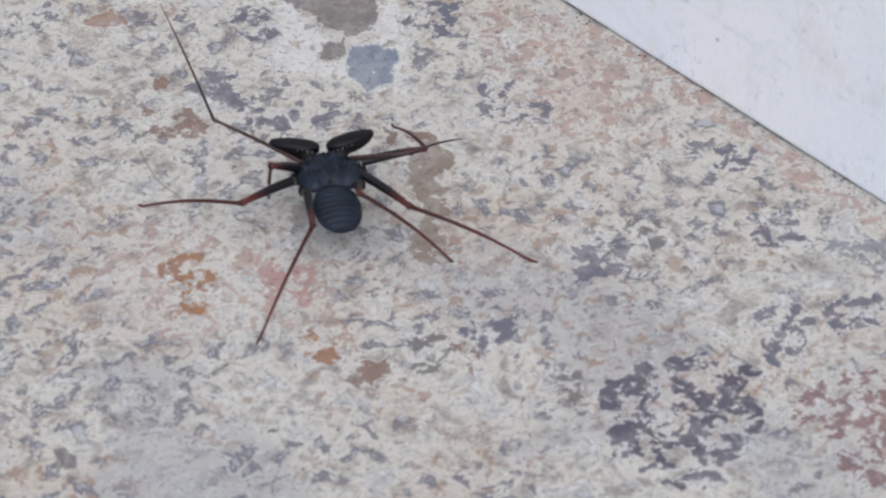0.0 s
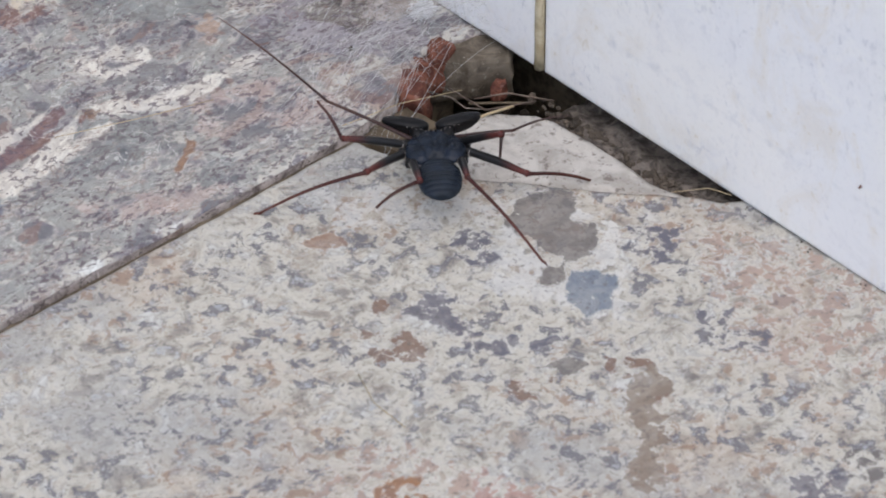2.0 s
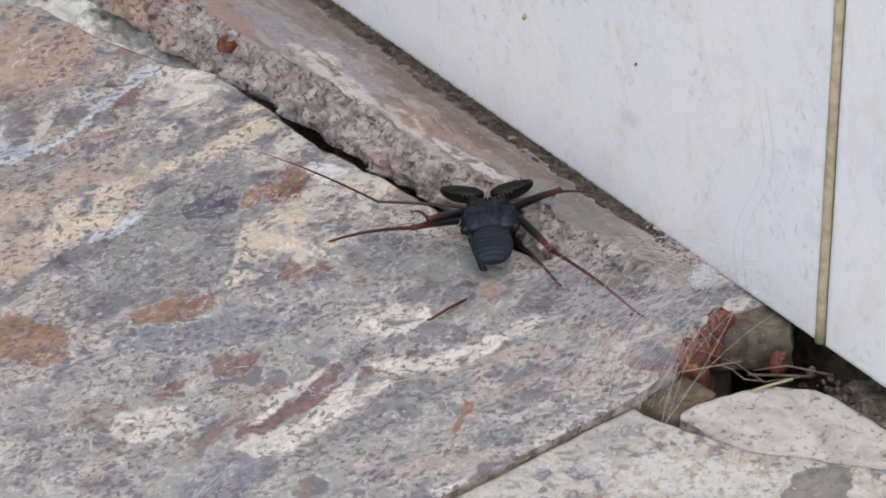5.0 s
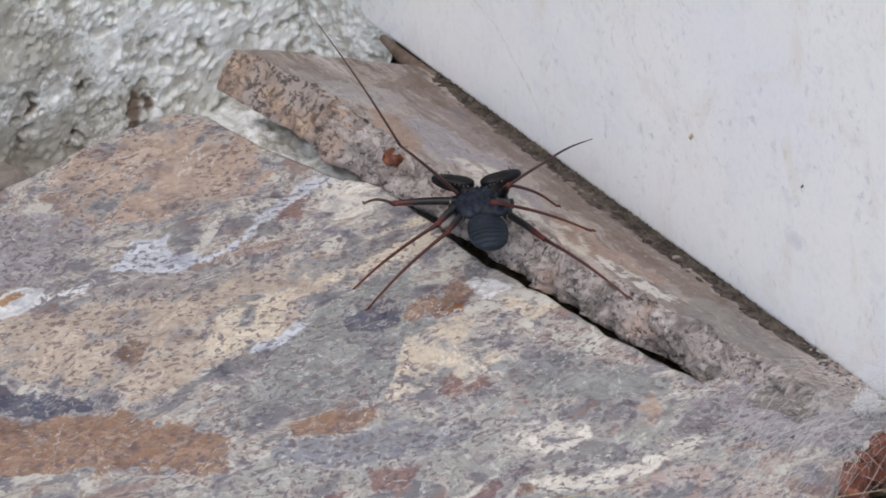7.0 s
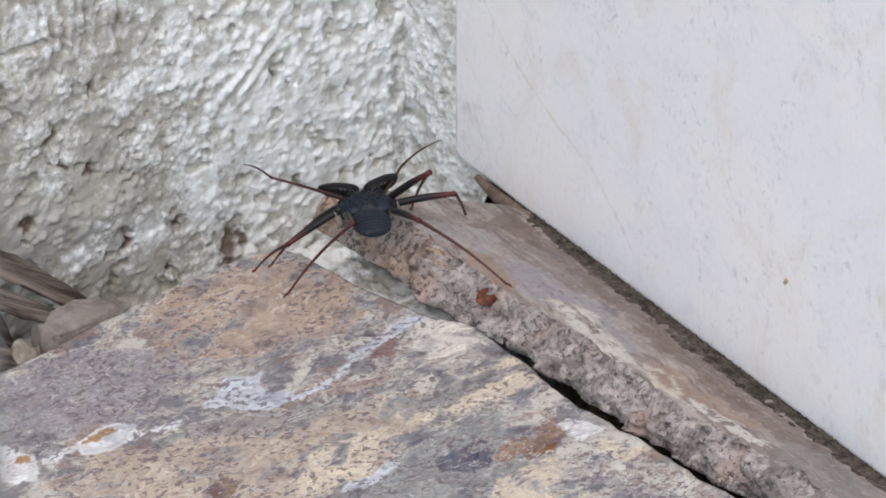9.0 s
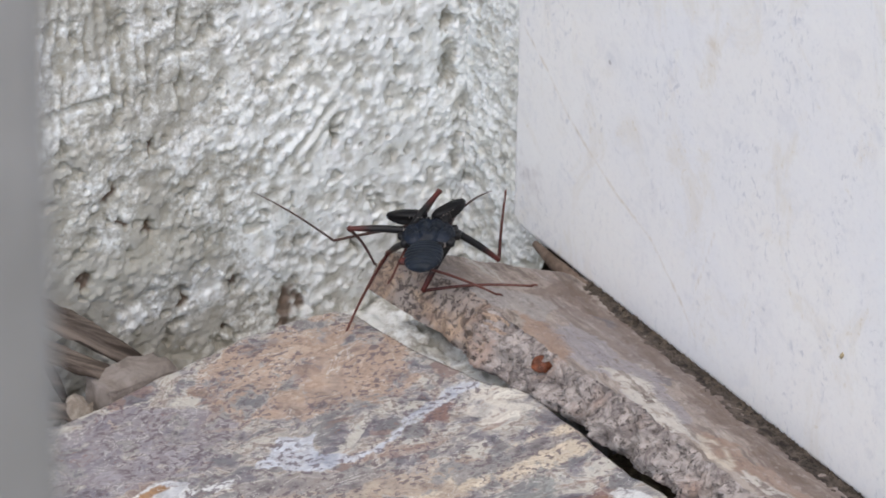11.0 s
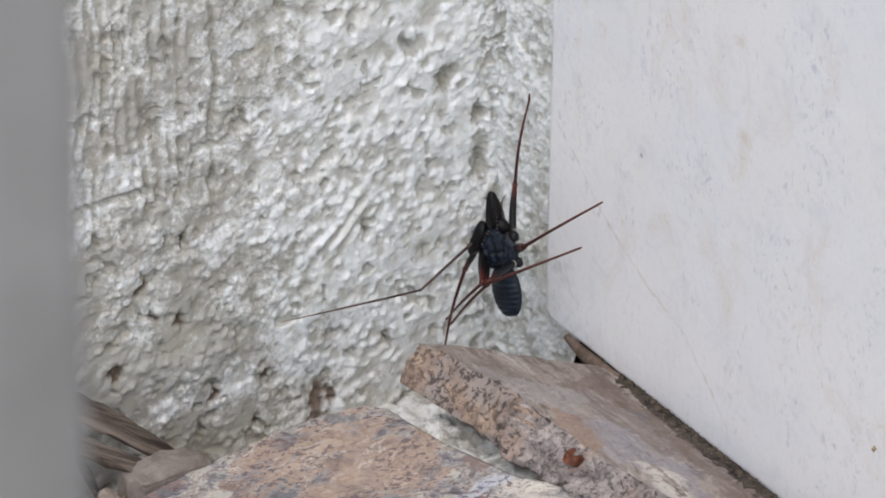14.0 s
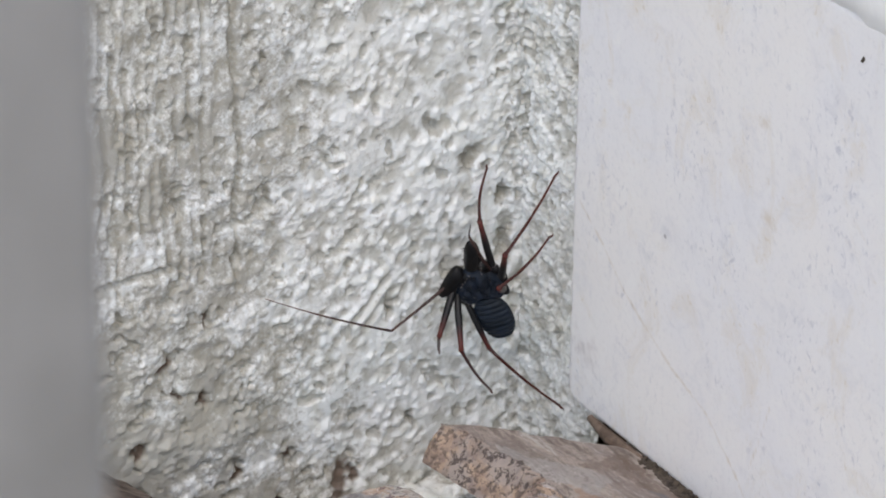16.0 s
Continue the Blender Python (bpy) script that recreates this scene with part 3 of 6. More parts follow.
def slab(name, poly, step, height, thick, mats, parent, marks=(), seed=0):
    """A stone slab with an uneven top, broken sides and patches of colour."""
    xs, ys = [p[0] for p in poly], [p[1] for p in poly]
    nx, ny = int((max(xs) - min(xs)) / step) + 1, int((max(ys) - min(ys)) / step) + 1
    i, j = np.meshgrid(np.arange(nx), np.arange(ny), indexing="ij")
    keep = within(poly, min(xs) + (i + 0.5) * step, min(ys) + (j + 0.5) * step)
    i, j = i[keep], j[keep]
    corners = np.stack([i * (ny + 1) + j, (i + 1) * (ny + 1) + j, (i + 1) * (ny + 1) + j + 1, i * (ny + 1) + j + 1], 1)
    used, quads = np.unique(corners, return_inverse=True)
    quads = quads.reshape(-1, 4)
    gx, gy = min(xs) + (used // (ny + 1)) * step, min(ys) + (used % (ny + 1)) * step
    sides = np.concatenate([quads[:, [a, (a + 1) % 4]] for a in range(4)])
    code = sides[:, 0].astype(np.int64) * len(used) + sides[:, 1]
    back = sides[:, 1].astype(np.int64) * len(used) + sides[:, 0]
    rim = sides[~np.isin(code, back)]
    edge = np.unique(rim)
    drop = np.zeros(len(used))
    for k in edge:
        (gx[k], gy[k]), _ = nearest_on(poly, gx[k], gy[k])
        drop[k] = 0.0006
    gz = height(gx, gy) - drop
    top = np.stack([gx, gy, gz], 1)
    foot = top[edge] - np.array((0, 0, thick))
    foot[:, 0] += 0.0012 * layered(gx[edge] * 300 + 90, gy[edge] * 300 + 90, seed + 2, 2)
    foot[:, 1] += 0.0012 * layered(gx[edge] * 300 + 90, gy[edge] * 300 + 90, seed + 7, 2)
    low = {int(k): len(used) + n for n, k in enumerate(edge)}
    pts = np.concatenate([top, foot])
    faces = quads.tolist() + [(int(b), int(a), low[int(a)], low[int(b)]) for a, b in rim]
    ob = mesh_object(name, pts.tolist(), faces, mats, parent)
    ob.data.polygons.foreach_set("material_index", [0] * len(quads) + [len(mats) - 1] * len(rim))
    stained(ob, pts, marks, seed)
    return ob


# ---- colours of the stains on the flagstones ----
GREY_BROWN, BLUE_GREY, RUST = (0.20, 0.18, 0.165), (0.205, 0.225, 0.255), (0.32, 0.18, 0.11)
VIOLET, BROWN, DARK = (0.17, 0.16, 0.175), (0.245, 0.175, 0.14), (0.125, 0.115, 0.13)
WHITE, CREAM, RED_GREY = (0.62, 0.61, 0.58), (0.58, 0.495, 0.395), (0.25, 0.17, 0.155)
TAN, PINK, GREY = (0.42, 0.32, 0.26), (0.44, 0.365, 0.335), (0.262, 0.262, 0.254)
CHALK, MILKY, SLATE_BLUE = (0.64, 0.63, 0.62), (0.50, 0.51, 0.55), (0.115, 0.12, 0.15)
LILAC, SANDY, OLIVE, PALE = (0.29, 0.265, 0.28), (0.445, 0.365, 0.30), (0.31, 0.28, 0.265), (0.60, 0.555, 0.495)
BLUE_DULL, RUSTY_TAN, RUST_BROWN = (0.26, 0.26, 0.28), (0.40, 0.25, 0.15), (0.30, 0.20, 0.15)
CREAM_WHITE = (0.57, 0.54, 0.49)
VIOLET_RED = (0.23, 0.165, 0.165)
DEEP_BROWN = (0.15, 0.105, 0.082)
DOVE = (0.325, 0.318, 0.30)
BROWN_DULL, PINK_RED = (0.255, 0.205, 0.165), (0.40, 0.26, 0.22)
# patches on the flagstones: colour, softness of the rim in mm, closeness, outline in mm
NEAR_WHITE = [
    (CREAM_WHITE, 3, 0.6, [(-77, -61), (-65, -80), (-58, -96), (-31, -66), (-35, -61), (-48, -75), (-59, -65), (-56, -48), (-73, -62)]),
    (CREAM_WHITE, 4, 0.5, [(-84, -1), (-65, -16), (-46, -37), (-34, -58), (-56, -44), (-77, -25), (-88, -15)]),
    (TAN, 7, 0.40, [(-14, -82), (-1, -101), (-6, -141), (-23, -157), (-46, -124)]),
    (TAN, 7, 0.40, [(-149, -90), (-137, -96), (-123, -130), (-136, -144), (-165, -122), (-162, -96)]),
]
NEAR_SOLID = [
    (GREY_BROWN, 1.6, 1, [(-42.8, -39.4), (-35.0, -41.3), (-32.2, -47.3), (-38.8, -57.0), (-38.2, -64.1), (-47.5, -70.6), (-53.9, -68.1), (-53.9, -59.2), (-52.6, -43.2)]),
    (BLUE_GREY, 1.5, 1, [(-56.0, -70.3), (-48.4, -75.5), (-46.8, -81.9), (-56.1, -90.1), (-63.3, -86.8), (-63.9, -79.3)]),
    (GREY_BROWN, 1.5, 0.9, [(-60.6, -63.0), (-55.3, -67.8), (-59.2, -73.0), (-65.3, -69.1)]),
    (RUST_BROWN, 1.6, 0.85, [(-102.2, -12.6), (-91.9, -14.6), (-93.1, -22.4), (-101.3, -20.9)]),
    (GREY_BROWN, 1.5, 0.95, [(-90.3, -93.8), (-80.7, -96.5), (-78.0, -102.7), (-86.2, -102.4)]),
    (BROWN_DULL, 2, 0.85, [(-77, -114), (-67, -114), (-63, -121), (-68, -125), (-75, -123), (-75, -131), (-88, -141), (-93, -150), (-102, -151), (-102, -142), (-91, -135), (-84, -123)]),
]
NEAR_FLAKES = [
    (VIOLET, 2, 0.72, [(-99, -54), (-84, -54), (-90, -65), (-90, -74), (-83, -83), (-90, -85), (-97, -75), (-96, -67), (-102, -58)]),
    (VIOLET, 2.5, 0.51, [(-67, -38), (-58, -43), (-65, -56), (-74, -52), (-72, -43)]),
    (VIOLET, 2.5, 0.49, [(-30, -67), (-22, -78), (-27, -86), (-38, -84), (-37, -75)]),
    (BROWN, 2.5, 0.51, [(-114, -53), (-104, -65), (-110, -72), (-119, -64)]),
    (BROWN, 1.5, 0.9, [(-104.4, -46.2), (-100.9, -46.7), (-101.5, -51.3), (-105.6, -51.4)]),
    (BROWN, 2.5, 0.51, [(-97, -93), (-92, -100), (-98, -105), (-101, -97)]),
    (VIOLET, 1, 0.9, [(-84.7, -85.2), (-73.0, -88.8), (-74.8, -90.3), (-85.8, -87.3)]),
]
NEAR_CLUSTERS = [
    (VIOLET, 2, 0.75, [(-71, -169), (-63, -171), (-60, -179), (-69, -184), (-78, -178)]),
    (GREY_BROWN, 2.5, 0.51, [(-55, -172), (-46, -180), (-54, -186), (-59, -178)]),
    (VIOLET, 2.5, 0.49, [(-30, -193), (-20, -199), (-27, -208), (-37, -202)]),
    (VIOLET, 3, 0.49, [(-52, -217), (-45, -229), (-60, -239), (-66, -231)]),
    (DARK, 5, 0.51, [(-104, -211), (-83, -216), (-71, -234), (-84, -244), (-107, -255), (-115, -245), (-117, -229)]),
    (RED_GREY, 4, 0.51, [(-79, -249), (-63, -247), (-46, -254), (-69, -275), (-73, -266)]),
    (RED_GREY, 3, 0.46, [(-78, -266), (-68, -273), (-77, -281), (-85, -276)]),
    (VIOLET, 3, 0.49, [(-41, -228), (-25, -236), (-33, -243), (-46, -238)]),
    (VIOLET, 2.5, 0.47, [(-16, -166), (-5, -173), (-15, -180), (-21, -174)]),
]
NEAR_RUST = [
    (RUST, 4, 0.47, [(-150, -101), (-140, -110), (-156, -125), (-165, -122)]),
    (PINK_RED, 4, 0.49, [(-126, -114), (-123, -130), (-135, -142), (-143, -132)]),
    (RUST, 3, 0.46, [(-144, -145), (-136, -152), (-146, -158), (-150, -152)]),
    (BROWN, 3, 0.48, [(-143, -161), (-132, -165), (-140, -172), (-148, -168)]),
    (GREY_BROWN, 3, 0.51, [(-123, -165), (-116, -168), (-126, -180), (-133, -176)]),
    (BROWN, 3, 0.48, [(-119, -171), (-114, -176), (-124, -184)]),
    (GREY_BROWN, 1.8, 0.85, [(-215.4, -133.1), (-211.2, -137.0), (-213.5, -144.1), (-218.9, -141.7)]),
]
NEAR_SMALL = [
    (VIOLET, 3, 0.46, [(-111, -170), (-101, -177), (-111, -185), (-114, -177)]),
    (VIOLET, 2.5, 0.48, [(-42, -109), (-35, -112), (-45, -120), (-50, -119)]),
    (VIOLET, 3, 0.45, [(-46, -115), (-33, -126), (-39, -132), (-49, -121)]),
    (GREY_BROWN, 3, 0.48, [(-110, -197), (-100, -203), (-111, -208)]),
    (GREY, 3, 0.53, [(-21, -214), (-9, -222), (-19, -231)]),
    (TAN, 2.5, 0.49, [(-0, -98), (2, -139), (0, -167), (-2, -193), (-4, -218), (-9, -222), (-9, -195), (-7, -167), (-6, -136)]),
    (BROWN, 3, 0.43, [(-72, -104), (-64, -117), (-72, -126), (-82, -116)]),
]
FAR_ZONES = [
    (TAN, 4, 0.68, [(-140, 274), (-112, 287), (-82, 288), (-71, 264), (-77, 241), (-97, 236), (-119, 240), (-137, 257)]),
    (LILAC, 3, 0.64, [(-187, 273), (-159, 276), (-137, 257), (-138, 246), (-160, 236), (-186, 236), (-203, 245)]),
    (SANDY, 4, 0.68, [(-147, 216), (-116, 208), (-93, 200), (-65, 187), (-102, 181), (-122, 170), (-150, 169), (-171, 163), (-184, 182), (-193, 199), (-201, 219), (-187, 223)]),
    (GREY, 3, 0.72, [(-107, 174), (-74, 179), (-83, 156), (-84, 137), (-107, 122), (-135, 138), (-160, 142), (-126, 166)]),
    (OLIVE, 2.2, 0.72, [(-157, 223), (-121, 212), (-109, 207), (-128, 202), (-157, 216)]),
]
FAR_PALE = [
    (CREAM, 2, 0.8, [(-136, 190), (-107, 188), (-105, 186), (-126, 169), (-145, 173)]),
    (CREAM, 2.5, 0.72, [(-100, 193), (-74, 197), (-37, 202), (-26, 194), (-51, 192), (-80, 183), (-100, 183)]),
    (CREAM, 3, 0.6, [(-94, 147), (-73, 146), (-73, 139), (-88, 132), (-86, 124), (-114, 123), (-113, 130)]),
    (PALE, 3, 0.56, [(-90, 93), (-75, 89), (-76, 77), (-92, 75), (-98, 86)]),
    (PALE, 3, 0.56, [(-72, 230), (-46, 219), (-51, 207), (-73, 211)]),
    (CREAM, 1.5, 0.72, [(-57.0, 146.2), (-49.9, 133.4), (-55.2, 131.9), (-59.9, 142.2)]),
]
FAR_RUST = [
    (RUST_BROWN, 4, 0.9, [(-228, 202), (-212, 189), (-196, 175), (-177, 168), (-173, 155), (-161, 140), (-171, 125), (-244, 176)]),
    (SLATE_BLUE, 3, 0.9, [(-221, 215), (-206, 208), (-198, 189), (-183, 175), (-182, 168), (-197, 177), (-213, 191), (-228, 203)]),
    (RED_GREY, 2, 1, [(-81, 161), (-65, 164), (-62, 156), (-72, 147), (-81, 149), (-87, 158)]),
    (RUST, 1.6, 0.9, [(-80.8, 154.4), (-66.2, 154.8), (-71.0, 148.2), (-80.5, 150.7)]),
    (RUST, 1.5, 1, [(-145.4, 129.0), (-131.2, 127.0), (-118.5, 124.0), (-122.5, 121.2), (-136.7, 124.6)]),
]
FAR_BROWN = [
    (BROWN, 2, 0.8, [(-168, 192), (-156, 196), (-154, 189), (-166, 182)]),
    (RED_GREY, 3, 0.75, [(-97, 128), (-85, 125), (-87, 114), (-99, 111), (-102, 120)]),
    (RED_GREY, 2, 0.9, [(-84, 230), (-74, 227), (-83, 218), (-90, 223)]),
    (TAN, 2, 0.7, [(-54, 93), (-52, 80), (-58, 74), (-60, 85)]),
    (GREY, 4, 0.75, [(-83, 122), (-56, 110), (-42, 87), (-56, 83), (-81, 103)]),
    (RED_GREY, 2, 0.8, [(-163, 101), (-148, 99), (-155, 92), (-163, 96)]),
    (RED_GREY, 2, 0.75, [(-140, 100), (-125, 95), (-133, 90), (-142, 94)]),
]
FAR_LOW = [
    (DOVE, 6, 0.47, [(-232, 20), (-60, 18), (-40, 60), (-60, 108), (-140, 122), (-232, 118)]),
    (PALE, 3, 0.8, [(-173, 98), (-154, 88), (-158, 78), (-173, 81), (-180, 87)]),
    (BLUE_DULL, 4, 0.8, [(-179, 63), (-156, 63), (-148, 53), (-171, 43), (-187, 47)]),
    (BLUE_DULL, 4, 0.75, [(-150, 129), (-133, 119), (-114, 113), (-104, 97), (-125, 98), (-145, 108), (-156, 121)]),
    (GREY, 4, 0.8, [(-114, 71), (-93, 57), (-110, 41), (-128, 46), (-128, 59)]),
    (GREY, 3, 0.75, [(-101, 32), (-90, 26), (-98, 17), (-106, 21)]),
    (PALE, 3, 0.60, [(-106, 74), (-85, 67), (-69, 60), (-51, 62), (-48, 56), (-66, 54), (-85, 56), (-102, 66)]),
]
FAR_PINK = [
    (PINK, 3, 0.5, [(-135, 39), (-114, 31), (-96, 18), (-110, 17), (-131, 25)]),
    (PINK, 3, 0.5, [(-199, 61), (-191, 45), (-197, 38), (-209, 48)]),
    (PINK, 4, 0.5, [(-79, 58), (-54, 44), (-52, 21), (-78, 26), (-89, 39)]),
    (WHITE, 4, 0.36, [(-151, 29), (-131, 29), (-113, 27), (-121, 13), (-141, 12), (-156, 18)]),
    (WHITE, 4, 0.36, [(-102, 50), (-89, 46), (-99, 34), (-106, 40)]),
    (WHITE, 4, 0.36, [(-48, 80), (-32, 74), (-33, 66), (-47, 73)]),
    (LILAC, 4, 0.75, [(-46, 74), (-8, 76), (-3, 46), (-14, 31), (-38, 40)]),
    (GREY_BROWN, 3, 0.65, [(-34, 70), (-16, 68), (-10, 50), (-26, 48)]),
    (BROWN, 1.5, 0.9, [(-109.2, 72.0), (-100.7, 68.8), (-106.5, 65.2)]),
]
FAR_STREAKS = [
    (CREAM, 2, 0.85, [(-81, 198), (-63, 194), (-51, 184), (-58, 178), (-76, 182), (-86, 186)]),
    (SLATE_BLUE, 2, 0.72, [(-100, 167), (-84, 165), (-87, 156), (-97, 154), (-104, 159)]),
    (RUST_BROWN, 1.6, 0.9, [(-85, 160), (-73, 161), (-60, 158), (-66, 152), (-79, 151), (-87, 154)]),
    (CREAM, 3, 0.58, [(-91, 126), (-79, 132), (-76, 128), (-88, 118), (-95, 116)]),
    (RUST_BROWN, 1.6, 0.9, [(-142, 135), (-127, 130), (-118, 124), (-124, 120), (-138, 123), (-147, 127)]),
    (RED_GREY, 1.4, 0.9, [(-151, 74), (-133, 72), (-115, 70), (-106, 69), (-110, 66), (-132, 66), (-152, 68)]),
    (PALE, 2.5, 0.56, [(-155, 66), (-136, 64), (-113, 63), (-104, 63), (-111, 58), (-132, 58), (-156, 58)]),
]
FAR_VEINS = [
    (PALE, 1.6, 0.9, [(-154.9, 61.6), (-137.8, 63.5), (-120.0, 68.5), (-110.0, 70.9), (-111.8, 65.6), (-123.3, 61.2), (-141.0, 56.3), (-154.1, 57.6)]),
    (PALE, 1.6, 0.85, [(-148.3, 71.5), (-128.5, 78.2), (-110.8, 80.2), (-109.8, 75.9), (-127.6, 71.6), (-145.7, 68.6)]),
    (VIOLET_RED, 1.4, 0.85, [(-149.1, 67.9), (-133.2, 72.0), (-114.4, 78.2), (-106.4, 77.6), (-113.7, 73.4), (-132.7, 67.5), (-147.3, 64.4)]),
    (RUST_BROWN, 1.2, 0.8, [(-105.1, 34.5), (-96.0, 40.1), (-90.7, 44.1), (-92.3, 40.3), (-99.1, 34.4), (-105.5, 31.5)]),
    (OLIVE, 1.4, 0.8, [(-98.2, 192.3), (-83.1, 196.3), (-62.3, 196.4), (-49.8, 193.3), (-52.5, 189.6), (-68.0, 191.2), (-86.8, 188.0), (-100.1, 186.5)]),
    (MILKY, 1, 0.85, [(-132.8, 170.7), (-125.9, 169.3), (-111.3, 173.0), (-112.6, 169.7), (-126.9, 164.8), (-134.1, 167.4)]),
    (CHALK, 0.9, 1, [(-196.3, 233.4), (-184.0, 231.9), (-185.6, 228.7), (-197.6, 230.2)]),
    (CHALK, 0.9, 1, [(-165.8, 229.8), (-156.6, 225.5), (-153.9, 226.1), (-158.1, 221.5), (-167.0, 226.3)]),
]
FAR_AGATE = [
    (MILKY, 1.6, 0.85, [(-145.5, 227.4), (-130.1, 236.0), (-118.3, 232.2), (-121.6, 224.1), (-108.0, 213.8), (-98.5, 221.9), (-85.2, 229.5), (-98.8, 218.4), (-110.8, 215.8), (-124.4, 213.6), (-134.3, 217.0)]),
    (CHALK, 1.2, 1, [(-202.8, 245.8), (-196.7, 236.6), (-202.4, 223.1), (-208.7, 226.1), (-211.3, 231.4)]),
    (CHALK, 1, 1, [(-184.9, 231.1), (-171.7, 236.1), (-163.3, 232.3), (-168.8, 225.5), (-179.3, 223.7), (-185.4, 226.5)]),
    (RUSTY_TAN, 0.8, 1, [(-182.5, 231.2), (-171.8, 234.4), (-170.7, 230.7), (-177.7, 229.6)]),
    (RUSTY_TAN, 0.8, 1, [(-201.1, 239.6), (-198.1, 237.5), (-200.3, 233.8), (-203.0, 235.7)]),
    (CHALK, 1.2, 1, [(-62.6, 160.1), (-55.5, 162.3), (-51.8, 156.1), (-53.3, 148.9), (-61.8, 148.1), (-64.2, 153.3)]),
    (MILKY, 2, 0.75, [(-96, 226), (-66, 233), (-60, 229), (-79, 227), (-90, 222)]),
]


# ---- ground, bedding and paving ----
def ground():
    n, w = 24, 60.0
    pts, faces = [], []
    for j in range(n + 1):
        for i in range(n + 1):
            u, v = (2 * i / n - 1), (2 * j / n - 1)
            x, y = w * u * abs(u) ** 2, w * v * abs(v) ** 2
            pts.append((x, y, -0.050 + 0.003 * noise.noise(Vector((x * 9, y * 9, 0)))))
    for j in range(n):
        for i in range(n):
            a = j * (n + 1) + i
            faces.append((a, a + 1, a + n + 2, a + n + 1))
    ob = mesh_object("ground", pts, faces, M_SOIL)
    return tagged(ob, "dark bare soil under the paving", "ground", kind="structure")


ground()
paving = tagged(new("pavement"), "worn mottled natural stone paving beside the wall", "pavement", kind="structure")


def near_height(x, y):
    return 0.0005 * layered(x * 24 + 40, y * 24 + 40, 101, 2) + 0.00025 * layered(x * 120 + 90, y * 120 + 90, 105, 3)


def far_height(x, y):
    q = x * 0.62 + y * 0.78
    return 0.0009 * layered(x * 15 + 40, y * 15 + 40, 111, 2) + 0.0006 * layered(q * 75 + 90, (y - x) * 22 + 90, 115, 2) + 0.00025 * layered(x * 130 + 90, y * 130 + 90, 119, 3)


near_poly = ragged([(-0.302, -0.292), (0.0065, -0.292), (0.0065, -0.084), (0.0, -0.079), (-0.016, -0.060), (-0.030, -0.0455), (-0.048, -0.0235),
                    (-0.0565, -0.002), (-0.0597, 0.0105), (-0.302, 0.0105)], 0.004, 0.0012, 1.0, (0, 1, 8, 9))
slab("flagstone", near_poly, 0.0009, near_height, 0.018, [M_NEAR, M_BROKEN], paving, NEAR_WHITE + NEAR_RUST + NEAR_CLUSTERS + NEAR_SMALL + NEAR_FLAKES + NEAR_SOLID, 11)
far_poly = ragged([(-0.302, 0.0138), (-0.058, 0.0138), (-0.046, 0.0165), (-0.036, 0.0205), (-0.020, 0.028), (-0.010, 0.029), (0.004, 0.024), (0.004, 0.075),
                   (-0.0345, 0.080), (-0.0440, 0.115), (-0.0474, 0.144), (-0.0514, 0.1685), (-0.0502, 0.1925), (-0.0505, 0.2175), (-0.0599, 0.2298),
                   (-0.0659, 0.2457), (-0.0701, 0.2644), (-0.0730, 0.2823), (-0.0774, 0.2886), (-0.0930, 0.2904), (-0.1098, 0.2903), (-0.1281, 0.2875), (-0.1438, 0.2850), (-0.1712, 0.2796),
                   (-0.24, 0.278), (-0.302, 0.284)], 0.004, 0.0014, 4.0, (0, 6, 22))
slab("flagstone", far_poly, 0.0008, far_height, 0.018, [M_FAR, M_BROKEN], paving, FAR_ZONES + FAR_LOW + FAR_PALE + FAR_PINK + FAR_RUST + FAR_BROWN + FAR_STREAKS + FAR_VEINS + FAR_AGATE, 31)


def plain_flag(ix, iy):
    """Neighbouring flagstones of the same paving."""
    x0, y0 = -0.302 + ix * 0.3055, -0.292 + iy * 0.3055
    p = ragged([(x0, y0), (x0 + 0.3025, y0), (x0 + 0.3025, y0 + 0.3025), (x0, y0 + 0.3025)], 0.02, 0.001, 3.0 + ix + 7 * iy, ())
    slab("flagstone", p, 0.02, near_height, 0.018, [M_NEAR if (ix + iy) % 2 else M_FAR, M_BROKEN], paving)


for ix in range(-4, 1):
    for iy in range(-4, 2):
        if not (ix == 0 and iy >= 0):
            plain_flag(ix, iy)


def bedding():
    """Mortar bed that carries the flags and fills their joints."""
    bm = rounded_box(-1.54, -0.062, -1.52, 0.27, -0.05, -0.0185, 0.002)
    rounded_box(-0.064, 0.02, -1.52, -0.085, -0.05, -0.0187, 0.002, bm=bm)
    rounded_box(-0.064, -0.004, 0.03, 0.20, -0.05, -0.0189, 0.002, bm=bm)
    return part("bedding", bm, M_JOINT, paving, "grey brown mortar bed")


bedding()
# dirt-filled joint between the two flags
pts = []
for k in range(122):
    x = -0.302 + 0.245 * k / 121
    w = 0.0022 + 0.0004 * noise.noise(Vector((x * 200, 0, 0)))
    z = -0.0022 + 0.0006 * noise.noise(Vector((x * 260, 3, 0)))
    pts += [(x, 0.0121 - w, z - 0.001), (x, 0.0121, z), (x, 0.0121 + w, z - 0.001)]
faces = [(3 * k + a, 3 * k + 3 + a, 3 * k + 4 + a, 3 * k + 1 + a) for k in range(121) for a in (0, 1)]
tagged(mesh_object("joint", pts, faces, M_JOINT, paving), "dirty mortar joint between two flagstones")


# ---- the raised broken strip of slate along the wall ----
def lerp_table(y, table):
    return float(np.interp(y, [a for a, _ in table], [b for _, b in table]))


